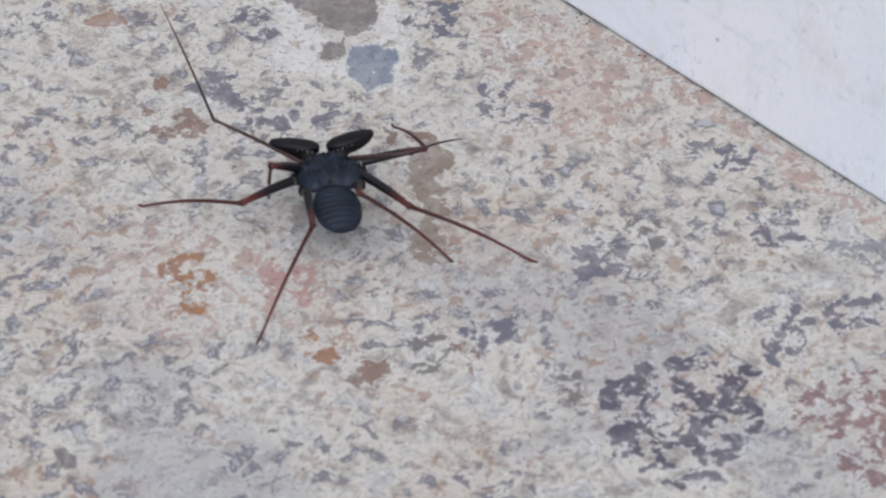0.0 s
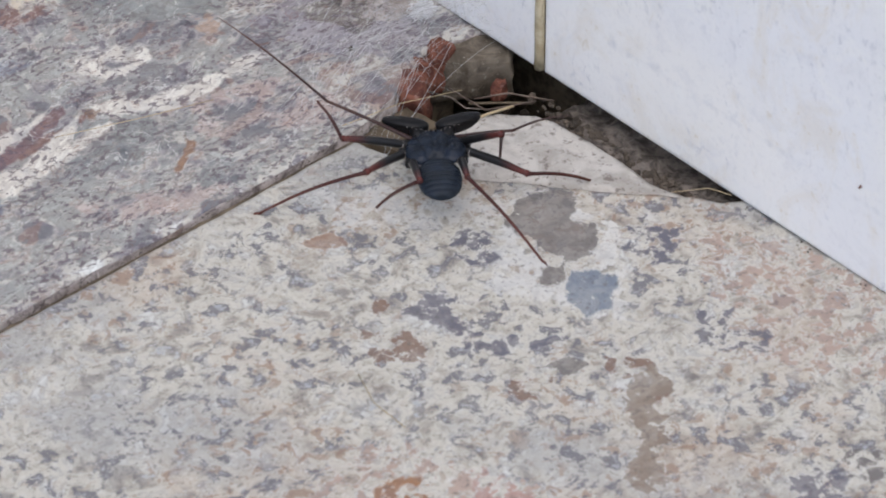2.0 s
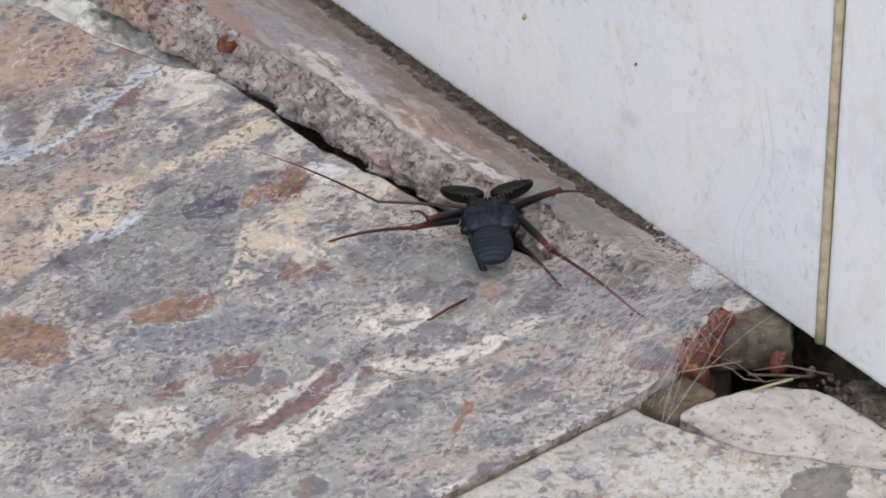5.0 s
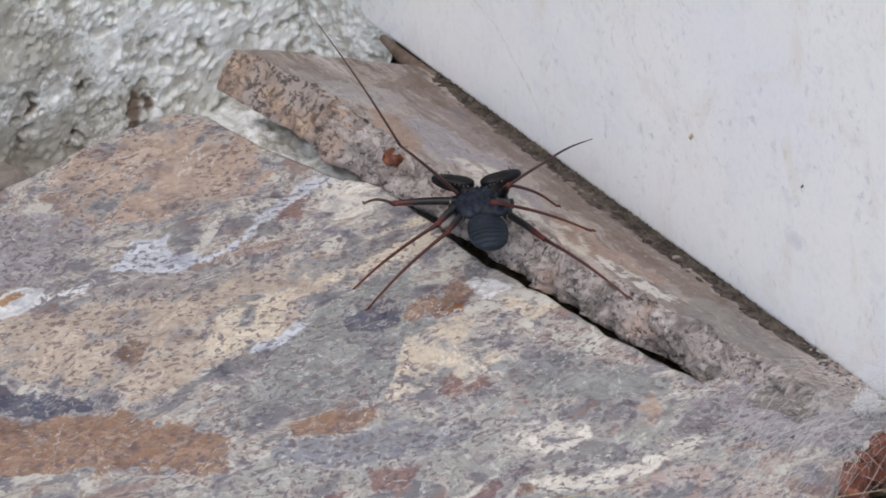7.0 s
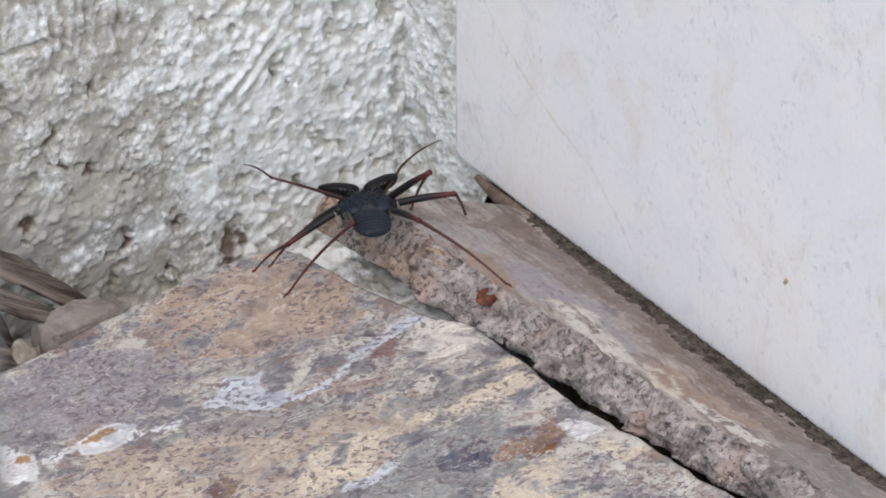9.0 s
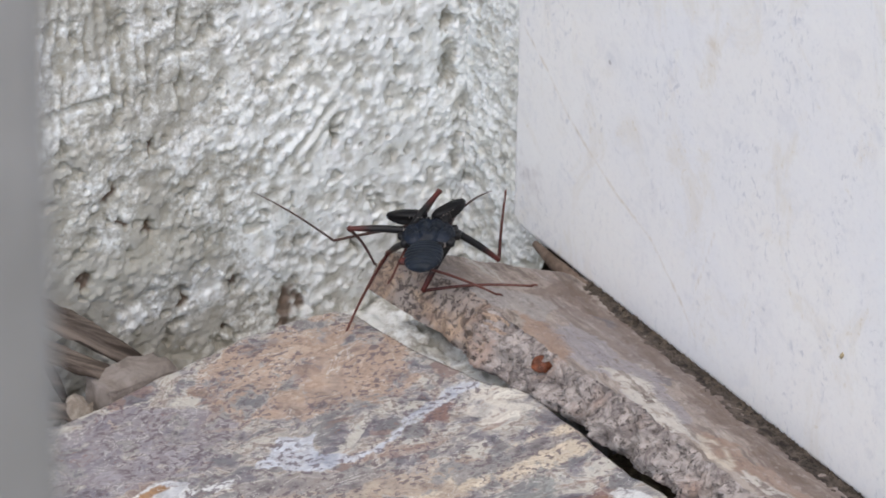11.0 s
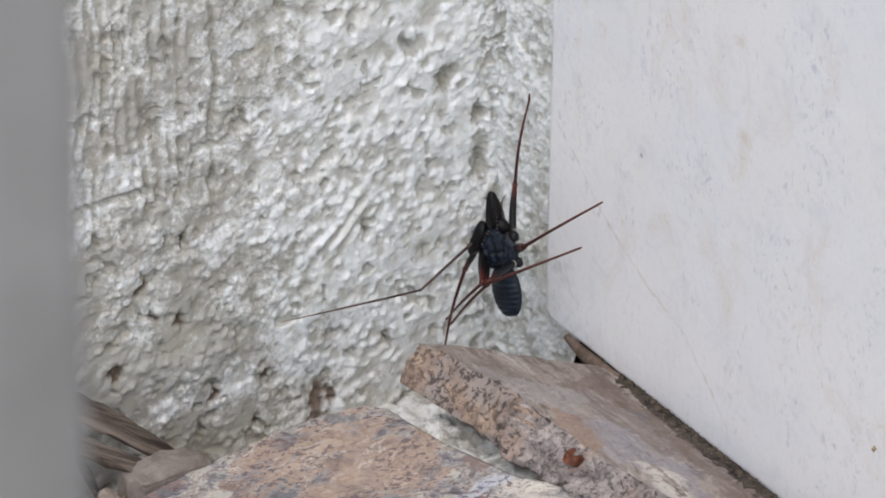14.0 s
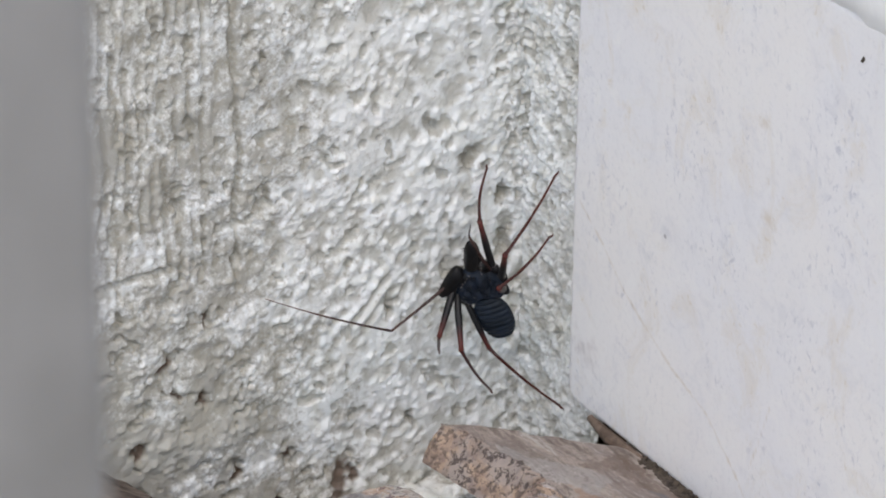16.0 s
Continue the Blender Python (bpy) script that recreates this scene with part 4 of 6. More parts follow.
FOOT_LINE = [(0.045, -0.023), (0.075, -0.0320), (0.087, -0.0336), (0.115, -0.0402), (0.144, -0.0434), (0.17, -0.0464), (0.194, -0.0494), (0.217, -0.0520), (0.235, -0.0560), (0.247, -0.0575), (0.262, -0.0560), (0.298, -0.0625)]
RIDGE_LINE = [(0.045, -0.012), (0.094, -0.0255), (0.133, -0.0345), (0.189, -0.0370), (0.211, -0.0420), (0.263, -0.0450), (0.298, -0.0555)]
RIDGE_HEIGHT = [(0.045, 0.0022), (0.075, 0.0058), (0.095, 0.0080), (0.14, 0.0095), (0.2, 0.0105), (0.24, 0.0112), (0.298, 0.0128)]
UNDERSIDE = [(0.045, -0.014), (0.075, -0.010), (0.09, -0.0045), (0.19, -0.0025), (0.225, -0.0025), (0.25, -0.0015), (0.27, -0.0005), (0.298, 0.0005)]


STRIP_BROWN = [
    # deep brown band along the marble side
    (DEEP_BROWN, 2.5, 0.9, [(-29, 256), (-16, 253), (-11, 236), (-13, 209), (-17, 175), (-17, 150), (-17, 124), (-17, 96), (-6, 101), (-6, 136), (-5, 165), (-3, 196), (-5, 223), (-5, 247), (-6, 264)]),
    (RUST_BROWN, 2, 0.9, [(-26, 166), (-20, 154), (-17, 139), (-18, 118), (-27, 118), (-31, 135), (-33, 151)]),
    (LILAC, 2.5, 0.8, [(-30, 236), (-21, 222), (-20, 199), (-23, 169), (-33, 168), (-36, 187), (-36, 210), (-38, 222)]),
    (GREY_BROWN, 3, 0.8, [(-14, 112), (-6, 100), (-6, 66), (-16, 62), (-26, 80), (-27, 104)]),
    (OLIVE, 2, 0.85, [(-46, 275), (-38, 261), (-25, 255), (-19, 246), (-34, 237), (-42, 250), (-50, 264)]),
]
STRIP_MARKS = [
    (PALE, 1.6, 0.62, [(-31, 209), (-26, 194), (-26, 177), (-31, 162), (-39, 165), (-36, 183), (-36, 198)]),
    (CREAM, 1, 0.9, [(-30, 162), (-26, 155), (-27, 146), (-33, 142), (-36, 150)]),
    (RUST_BROWN, 1, 0.9, [(-30.5, 157.7), (-27.4, 153.4), (-29.5, 147.3), (-32.6, 151.6)]),
    (PALE, 1.4, 0.58, [(-28, 141), (-23, 126), (-22, 108), (-26, 105), (-30, 122), (-32, 137)]),
    (TAN, 2, 0.85, [(-62, 286), (-51, 280), (-50, 270), (-66, 258), (-69, 271)]),
    (RUST_BROWN, 1.4, 0.9, [(-39, 246), (-32, 236), (-35, 217), (-44, 211), (-45, 227)]),
    (DARK, 1.2, 0.9, [(-18, 202), (-15, 196), (-18, 191), (-21, 195)]),
    (DARK, 1, 0.9, [(-12.9, 240.7), (-9.9, 234.2), (-15.2, 230.0)]),
]


def slate_strip():
    rows, cols_side, cols_top = 420, 18, 26
    pts, faces, side_faces = [], [], []
    for r in range(rows + 1):
        u = r / rows
        ring = []
        for c in range(cols_side + cols_top + 2):
            s = max(0.0, (c - cols_side) / cols_top) if c <= cols_side + cols_top else 1.0
            end = 0.2935 - 0.032 * min(1.0, s) ** 0.9 + 0.0014 * noise.noise(Vector((s * 9, 4, 2)))
            y = 0.045 + u * (end - 0.045)
            xl, xr, zt = lerp_table(y, FOOT_LINE), lerp_table(y, RIDGE_LINE), lerp_table(y, RIDGE_HEIGHT)
            xr += 0.0022 * noise.fractal(Vector((y * 90, 7, 3)), 0.8, 2.0, 4)
            zt += 0.0009 * noise.fractal(Vector((y * 110, 2, 9)), 0.8, 2.0, 4)
            if c < cols_side:
                k = c / cols_side
                zb = lerp_table(y, UNDERSIDE)
                x, z = xl + (xr - xl) * k ** 1.12 + 0.007 * max(0.0, 0.30 - k) * min(1.0, max(0.0, (0.272 - y) / 0.03)), zb + (zt - zb) * k ** 0.94
                chunk = min(1.0, max(0.25, (0.268 - y) / 0.02))
                rough = 0.0042 * chunk * noise.fractal(Vector((y * 110, z * 110, 3)), 0.7, 2.0, 5) + 0.0020 * chunk * abs(noise.noise(Vector((y * 420, z * 420, 5))))
                rough *= min(1.0, 0.35 + (y - 0.045) / 0.02)
                x, z = x - rough, z + 0.5 * rough
            elif c <= cols_side + cols_top:
                x = xr + (0.0035 - xr) * s
                z = zt + (-0.0012 - zt) * s ** 1.1 + 0.0007 * noise.noise(Vector((x * 90, y * 50, 1))) + 0.0004 * noise.noise(Vector((x * 260, y * 200, 6)))
            else:
                x, z = 0.0036, -0.017 if y < 0.2 else -0.012
            ring.append((x, y, z))
        pts += ring
    n = cols_side + cols_top + 2
    kinds = []
    for r in range(rows):
        for c in range(n):
            a, b = r * n + c, r * n + (c + 1) % n
            faces.append((a, b, b + n, a + n))
            kinds.append(0 if cols_side <= c < cols_side + cols_top else 2 if c < cols_side and r > rows * (0.80 + 0.02 * math.sin(c * 2.3)) else 1)
    faces += [tuple(range(n))[::-1], tuple(rows * n + c for c in range(n))]
    kinds += [1, 2]
    p = np.array(pts)
    strip = tagged(new("slate_strip"), "long broken strip of brown slate tilted against the wall", "stone")
    for kind, name, mat, label in ((0, "split_face", M_STRIP, "brown streaked upper face"), (1, "broken_flank", M_BROKEN, "gritty broken grey flank"), (2, "weathered_end", M_SPECKLED, "tan end peppered with black")):
        mine = [f for f, k in zip(faces, kinds) if k == kind]
        used = sorted({a for f in mine for a in f})
        place = {a: n for n, a in enumerate(used)}
        ob = mesh_object(name, [pts[a] for a in used], [tuple(place[a] for a in f) for f in mine], mat, strip)
        stained(ob, p[used], STRIP_BROWN + STRIP_MARKS, 61)
        tagged(ob, label)
    return strip


slate_strip()


def dirt_line():
    """Dark earth gathered along the foot of the marble, on the slate."""
    pts, faces = [], []
    rows, cols = 420, 10
    for r in range(rows + 1):
        y = 0.060 + 0.200 * r / rows
        xr, zt = lerp_table(y, RIDGE_LINE), lerp_table(y, RIDGE_HEIGHT)
        wide = lerp_table(y, [(0.06, 0.0035), (0.09, 0.0070), (0.19, 0.0080), (0.215, 0.0066), (0.26, 0.0030)]) + 0.0018 * noise.noise(Vector((y * 60, 3, 1))) + 0.0020 * noise.noise(Vector((y * 180, 6, 1))) + 0.0012 * noise.noise(Vector((y * 600, 2, 1)))
        for c in range(cols + 1):
            k = c / cols
            x = -wide * (1 - k) + 0.0008 * k
            s = (x - xr) / (0.0035 - xr)
            z = zt + (-0.0012 - zt) * max(0.0, s) ** 1.1 + (-0.0006 if c == 0 else 0.0007 * min(1.0, 0.35 + k)) + 0.0006 * noise.noise(Vector((x * 500, y * 500, 4)))
            pts.append((x, y, z))
    for r in range(rows):
        for c in range(cols):
            a = r * (cols + 1) + c
            faces.append((a, a + 1, a + cols + 2, a + cols + 1))
    return tagged(mesh_object("earth_line", pts, faces, M_EARTH), "dark brown earth gathered along the marble foot", "dirt", kind="stuff")


dirt_line()
tagged(part("stone_sliver", tube([(-0.0015, 0.2877, 0.0004), (-0.0015, 0.2773, -0.0012), (-0.0015, 0.2659, -0.0014), (-0.0015, 0.2543, -0.0007)], [0.0012, 0.0022, 0.0024, 0.0012], 9), M_COBBLE, None),
       "thin brown stone sliver wedged under the marble edge", "stone")

# ---- the marble-clad wall ----
wall_right = new("wall_right")
tagged(wall_right, "rendered wall behind the marble plinth", "wall", kind="structure")
part("core", rounded_box(0.0185, 0.30, -1.5, 0.62, -0.05, 0.195, 0.002), M_JOINT, wall_right)
part("plaster", rounded_box(0.0085, 0.30, -1.5, 0.295, 0.1990, 1.1, 0.003), M_PLASTER, wall_right, "smooth white plaster above the plinth")


def plaster_lip():
    """The lumpy lower edge of the plaster, smeared a little way over the marble."""
    n, rows = 520, 9
    pts, faces = [], []
    for i in range(n + 1):
        y = -0.30 + 0.605 * i / n
        foot = 0.1962 + 0.0032 * noise.fractal(Vector((y * 55, 1, 4)), 0.8, 2.0, 4)
        for k in range(rows + 1):
            u = k / rows
            x = -0.0024 * min(1.0, u * 3.0) ** 0.5 + 0.0005 * noise.noise(Vector((y * 160, u * 6, 2)))
            pts.append((x if k else 0.0009, y, foot + (0.230 - foot) * u))
    for i in range(n):
        for k in range(rows):
            a = i * (rows + 1) + k
            faces.append((a, a + 1, a + rows + 2, a + rows + 1))
    top = [i * (rows + 1) + rows for i in range(n + 1)]
    first = len(pts)
    pts += [(0.0095, pts[a][1], 0.231) for a in top]
    faces += [(top[i], first + i, first + i + 1, top[i + 1]) for i in range(n)]
    tagged(mesh_object("plaster_lip", pts, faces, M_PLASTER, wall_right), "lumpy white lower edge of the plaster")


plaster_lip()


SCRATCH = (0.45, 0.47, 0.52)
OCHRE = (0.50, 0.40, 0.26)
SMEARS = [(0.294, 0.022, 0.012, (0.50, 0.455, 0.44)), (0.116, 0.0175, 0.005, SCRATCH), (0.084, 0.033, 0.005, SCRATCH), (0.0245, 0.0253, 0.0035, SCRATCH), (-0.0297, 0.0258, 0.004, SCRATCH), (-0.0462, 0.0262, 0.004, SCRATCH),
          (0.2525, 0.0846, 0.005, SCRATCH), (0.261, 0.0725, 0.004, SCRATCH), (0.202, 0.1146, 0.005, OCHRE), (0.2056, 0.1453, 0.005, OCHRE), (-0.0605, 0.0083, 0.003, SCRATCH)]
VEINS = [([(0.3026, 0.012), (0.3026, 0.195)], 0.0014, (0.52, 0.45, 0.36)), ([(0.2992, 0.0747), (0.2846, 0.0644), (0.2747, 0.0549), (0.2621, 0.0475), (0.2464, 0.0395), (0.2279, 0.033), (0.2122, 0.0198), (0.203, 0.0105)], 0.0011, OCHRE),
         ([(0.1959, 0.0523), (0.201, 0.0357), (0.2049, 0.0255)], 0.0009, OCHRE), ([(-0.028, 0.0255), (-0.21, 0.0255)], 0.0013, SCRATCH),
         ([(0.0303, 0.0665), (0.034, 0.0541), (0.0422, 0.0422), (0.048, 0.0294), (0.0511, 0.0199)], 0.0012, SCRATCH)]


def marble_panel(y0, y1, step, chip):
    """A panel whose face is gently bowed at its worn edges, with its stains and veins."""
    ny, nz = int((y1 - y0) / step), int(0.198 / step)
    pts, faces = [], []
    r = 0.0012
    for k in range(nz + 1):
        for i in range(ny + 1):
            y, z = y0 + (y1 - y0) * i / ny, 0.198 * k / nz
            d = min(y - y0, y1 - y, z, 0.198 - z)
            x = r - math.sqrt(max(0.0, r * r - (r - d) ** 2)) if d < r else 0.0
            x += 0.00012 * noise.noise(Vector((y * 30, z * 30, 2)))
            if d < 1e-6:
                w = 0.0005 * noise.noise(Vector((y * 260, z * 260, 4)))
                z += abs(w) if k == 0 else 0.0
            if chip and i >= ny - 1:
                y += 0.0007 * noise.fractal(Vector((5, z * 130, 3)), 0.8, 2.0, 4)
            if chip:
                # the worn lower corner at the open end
                q = max(0.0, 0.0055 - (y1 - y) - z)
                y, z = y - 0.5 * q, z + 0.5 * q
            pts.append((x, y, z))
    for k in range(nz):
        for i in range(ny):
            a = k * (ny + 1) + i
            faces.append((a, a + ny + 1, a + ny + 2, a + 1))
    rim = [i for i in range(ny + 1)] + [k * (ny + 1) + ny for k in range(1, nz + 1)] + [nz * (ny + 1) + i for i in range(ny - 1, -1, -1)] + [k * (ny + 1) for k in range(nz - 1, 0, -1)]
    first = len(pts)
    pts += [(0.0078, pts[a][1], pts[a][2]) for a in rim]
    n = len(rim)
    faces += [(rim[(k + 1) % n], rim[k], first + k, first + (k + 1) % n) for k in range(n)]
    faces.append(tuple(first + k for k in range(n)))
    ob = mesh_object("marble_panel", pts, faces, M_MARBLE)
    p = np.array(pts)
    tone = np.zeros((len(p), 4), np.float32)
    tone[:, 3] = -0.8
    for sy, sz, rad, colour in SMEARS:
        w = 0.8 - np.hypot((p[:, 1] - sy) / 1.5, p[:, 2] - sz) / rad * 0.8
        hit = w > np.maximum(tone[:, 3], -0.5)
        tone[hit, :3], tone[hit, 3] = colour, w[hit]
    for line, rad, colour in VEINS:
        for (ya, za), (yb, zb) in zip(line, line[1:]):
            ll = (yb - ya) ** 2 + (zb - za) ** 2
            k = np.clip(((p[:, 1] - ya) * (yb - ya) + (p[:, 2] - za) * (zb - za)) / ll, 0, 1)
            w = 0.75 - np.hypot(p[:, 1] - ya - k * (yb - ya), p[:, 2] - za - k * (zb - za)) / rad * 0.6
            hit = w > np.maximum(tone[:, 3], -0.5)
            tone[hit, :3], tone[hit, 3] = colour, w[hit]
    ob.data.color_attributes.new("stain", "FLOAT_COLOR", "POINT").data.foreach_set("color", tone.ravel())
    return tagged(ob, "bluish white marble plinth panel with fine grey specks", "panel", group="marble plinth panels")


for y0, y1, step, chip in ((0.0013, 0.3030, 0.0011, True), (-0.3, -0.0013, 0.0013, False), (-0.6026, -0.3026, 0.01, False), (-0.9052, -0.6052, 0.01, False)):
    marble_panel(y0, y1, step, chip)
bed = part("mortar_bed", rounded_box(0.0075, 0.019, -0.91, 0.293, -0.004, 0.197, 0.001), M_JOINT, wall_right)
for y in (0.0, -0.3013, -0.6039):
    zs = [0.001 + 0.196 * k / 30 for k in range(31)]
    bm = tube([(0.0002 + 0.0002 * noise.noise(Vector((z * 90, y, 0))), y, z) for z in zs], [0.0015 + 0.0002 * noise.noise(Vector((z * 150, y, 3))) for z in zs], 8)
    tagged(part("grout_joint", bm, M_GROUT, wall_right), "ochre grout joint between marble panels")


# ---- the roughcast wall behind ----
def roughcast(nu, nv, step, seed):
    """Heights of thrown render: soft clumps of rounded grains of many sizes on an uneven coat."""
    rnd = np.random.RandomState(seed)
    u, v = np.meshgrid(np.arange(nu + 1) * step, np.arange(nv + 1) * step, indexing="ij")
    broad = 0.0016 * layered(u * 40, v * 40, seed + 1, 3) + 0.0005 * layered(u * 140, v * 140, seed + 3, 2)
    gate = layered(u * 70, v * 70, seed + 9, 3)
    wu, wv = u + 0.0003 * layered(u * 420, v * 420, seed + 30, 2), v + 0.0003 * layered(u * 420, v * 420, seed + 40, 2)
    heap, soft = np.ones_like(u), 0.00030
    for k in range(int(0.26e6 * nu * nv * step * step)):
        r = 0.0005 + 0.0016 * rnd.rand() ** 2.4
        cu, cv = rnd.rand() * nu * step, rnd.rand() * nv * step
        i, j = int(cu / step), int(cv / step)
        if gate[i, j] < rnd.normal(-0.12, 0.4):
            continue
        w = int(r * 2.2 / step) + 1
        part_ = (slice(max(0, i - w), i + w + 1), slice(max(0, j - w), j + w + 1))
        a, q = rnd.rand() * 3.14, rnd.uniform(0.6, 1.0)
        du, dv = wu[part_] - cu, wv[part_] - cv
        d = ((du * math.cos(a) + dv * math.sin(a)) ** 2 + ((dv * math.cos(a) - du * math.sin(a)) / q) ** 2) / (r * r)
        heap[part_] += np.exp(r * rnd.uniform(0.45, 1.0) * np.exp(-1.3 * d) / soft) - 1
    h = broad + 1.25 * soft * np.log(heap) + 0.00036 * layered(u * 300, v * 300, seed + 20, 3) + 0.00022 * layered(u * 800, v * 800, seed + 25, 2)
    h = 0.45 * h + 0.55 * smear(h, 1) + 0.00012 * layered(u * 1100, v * 1100, seed + 70, 2)
    # pinholes
    h -= 0.0026 * np.clip(layered(u * 190, v * 190, seed + 50, 3) * 2.6 - 1.45, 0, 1)
    return u, v, h * 0.66


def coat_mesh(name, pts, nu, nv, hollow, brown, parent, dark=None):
    """A sheet of render; hollow shade, soiling and dark pits are kept as colour."""
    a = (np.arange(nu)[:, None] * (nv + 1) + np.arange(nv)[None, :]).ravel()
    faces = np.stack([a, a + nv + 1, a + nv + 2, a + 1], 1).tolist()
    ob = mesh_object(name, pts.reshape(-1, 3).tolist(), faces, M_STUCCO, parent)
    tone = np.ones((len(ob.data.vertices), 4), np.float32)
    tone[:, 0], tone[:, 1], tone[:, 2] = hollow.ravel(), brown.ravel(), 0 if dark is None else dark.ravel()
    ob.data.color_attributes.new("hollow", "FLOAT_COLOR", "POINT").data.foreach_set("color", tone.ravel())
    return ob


# holes left by fallen grains: place, size
PITS = ((-0.1095, 0.0420, 0.0024), (-0.0114, 0.0713, 0.0040), (-0.0887, 0.0789, 0.0026), (-0.0415, 0.0239, 0.0026), (-0.0817, -0.0176, 0.0022), (-0.1248, 0.0297, 0.0026), (-0.1221, 0.0162, 0.0022),
        (-0.1097, 0.0111, 0.0022), (-0.1201, 0.0874, 0.0032), (-0.1359, -0.0002, 0.0026), (-0.1009, -0.0186, 0.0022), (0.0023, 0.0368, 0.0035),
        (-0.0255, 0.0868, 0.0030), (0.0009, 0.0552, 0.0030), (-0.0591, -0.0352, 0.0060), (-0.0338, -0.0197, 0.0026), (-0.0841, -0.0354, 0.0022))


def roughcast_wall():
    step = 0.00044
    nu, nv = int(0.262 / step), int(0.300 / step)
    u, z, h = roughcast(nu, nv, step, 3)
    z = z - 0.09
    x = u - 0.205
    # strokes of the trowel
    m = np.exp(-(((u - z - 0.125) / 0.009) ** 2 + ((u + z - 0.185) / 0.022) ** 2)) * np.clip(0.7 + 0.6 * layered(u * 120, z * 120, 73, 2), 0, 1)
    h = h * (1 - 0.6 * m) + 0.0017 * m * np.sin((u - z) * 900 + 2.0 * layered(u * 60, z * 60, 71, 2))
    # combed patch with upright ridges, a long crease and one level groove
    k = np.clip((-0.100 - x) / 0.010, 0, 1) * np.clip((z - 0.052) / 0.008, 0, 1)
    comb = np.sin(x * 1390 + 2.6 * layered(x * 110, z * 60, 81, 3))
    h = h * (1 - 0.15 * k) + 0.00055 * k * comb * (0.7 + 0.6 * layered(x * 90, z * 60, 85, 2))
    h -= 0.0018 * np.exp(-((x + 0.0985 + 0.0012 * layered(z * 60, x * 0, 87, 2)) / 0.0011) ** 2) * np.clip((z - 0.045) / 0.01, 0, 1)
    h -= 0.0020 * np.exp(-((z - 0.0640 - 0.0008 * layered(x * 80, z * 0, 89, 2)) / 0.0012) ** 2) * np.clip((-0.118 - x) / 0.006, 0, 1)
    wx, wz = x + 0.0022 * layered(x * 260, z * 260, 51, 3), z + 0.0022 * layered(x * 260, z * 260, 55, 3)
    brown, dark = np.zeros_like(h), np.zeros_like(h)
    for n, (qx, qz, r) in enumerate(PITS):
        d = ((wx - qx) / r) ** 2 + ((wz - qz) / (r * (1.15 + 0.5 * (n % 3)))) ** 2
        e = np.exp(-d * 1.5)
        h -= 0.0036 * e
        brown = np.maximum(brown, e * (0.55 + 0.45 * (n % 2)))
        # pits at the lower left are also coloured near-black brown
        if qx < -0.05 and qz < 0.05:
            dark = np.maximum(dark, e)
    stain = 0.5 + 0.5 * layered(x * 55, z * 55, 61, 4)
    foul = np.clip((-0.030 - x) / 0.08, 0, 1) * np.clip((0.070 - z) / 0.07, 0, 1)
    brown = np.maximum(brown, 1.25 * foul * np.clip(stain * 1.5 + 0.10, 0, 1))
    brown = np.maximum(brown, 0.45 * np.clip(-z / 0.05, 0, 1) * stain)
    # brown deepens towards the left side
    brown = np.maximum(brown, np.clip((-0.030 - x) / 0.075, 0, 1) * (0.46 + 0.66 * stain))
    # crease and hollow shade, worked out from the heights for the colour
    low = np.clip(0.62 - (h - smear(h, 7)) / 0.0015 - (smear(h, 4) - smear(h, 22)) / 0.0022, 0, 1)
    # finer grains where the wall turns towards the viewer in a soft corner
    h = h + np.clip((x + 0.004) / 0.008, 0, 1) * (0.0006 * layered(u * 520, z * 520, 141, 2) + 0.0005 * layered(u * 1000, z * 1000, 145, 2))
    turn = 0.2148
    flat = u < turn
    pts = np.stack([np.where(flat, x, 0.0095 - h * 0.9), np.where(flat, 0.3450 - h, 0.3455 - (u - turn) - 0.001), z], 2)
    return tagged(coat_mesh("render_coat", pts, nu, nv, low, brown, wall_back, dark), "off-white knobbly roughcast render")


wall_back = tagged(new("wall_back"), "thick roughcast garden wall, off-white and weathered", "wall", kind="structure")
roughcast_wall()
part("core", rounded_box(-1.6, 0.3, 0.3515, 0.62, -0.06, 1.1, 0.003), M_PLASTER, wall_back, "plain white wall")

# ---- a pale stone post standing close to the viewer ----
post = tagged(new("stone_post"), "smooth pale grey stone post standing on the paving", "post")
post.matrix_world = pose(-0.6045, -0.3912, 0.0, 0, 0, 4)
part("shaft", rounded_box(-0.04, 0.04, -0.04, 0.04, 0.012, 0.74, 0.004, 3), M_POST, post)
part("foot", rounded_box(-0.05, 0.05, -0.05, 0.05, -0.001, 0.012, 0.002, 2), M_POST, post)

# ---- the broken hollow at the corner of the flags ----
def broken_block(name, size, at, turn, mat, label, seed):
    """A roughly squared stone with worn edges."""
    bm = rounded_box(-size[0], size[0], -size[1], size[1], -size[2], size[2], min(size) * 0.25, 2)
    bmesh.ops.subdivide_edges(bm, edges=bm.edges[:], cuts=4, use_grid_fill=True)
    for v in bm.verts:
        v.co *= 1 + 0.10 * noise.fractal(v.co * 160 + Vector((seed, seed, 0)), 0.8, 2.0, 4)
    ob = part(name, bm, mat, None)
    ob.matrix_world = pose(*at, *turn)
    return tagged(ob, label, name.split("_")[-1])


def place_lump(name, seed, size, at, turn, mat, label, rough=0.25):
    ob = part(name, lump(seed, size, rough), mat, None)
    ob.matrix_world = pose(*at, *turn)
    return tagged(ob, label, name.split("_")[-1])


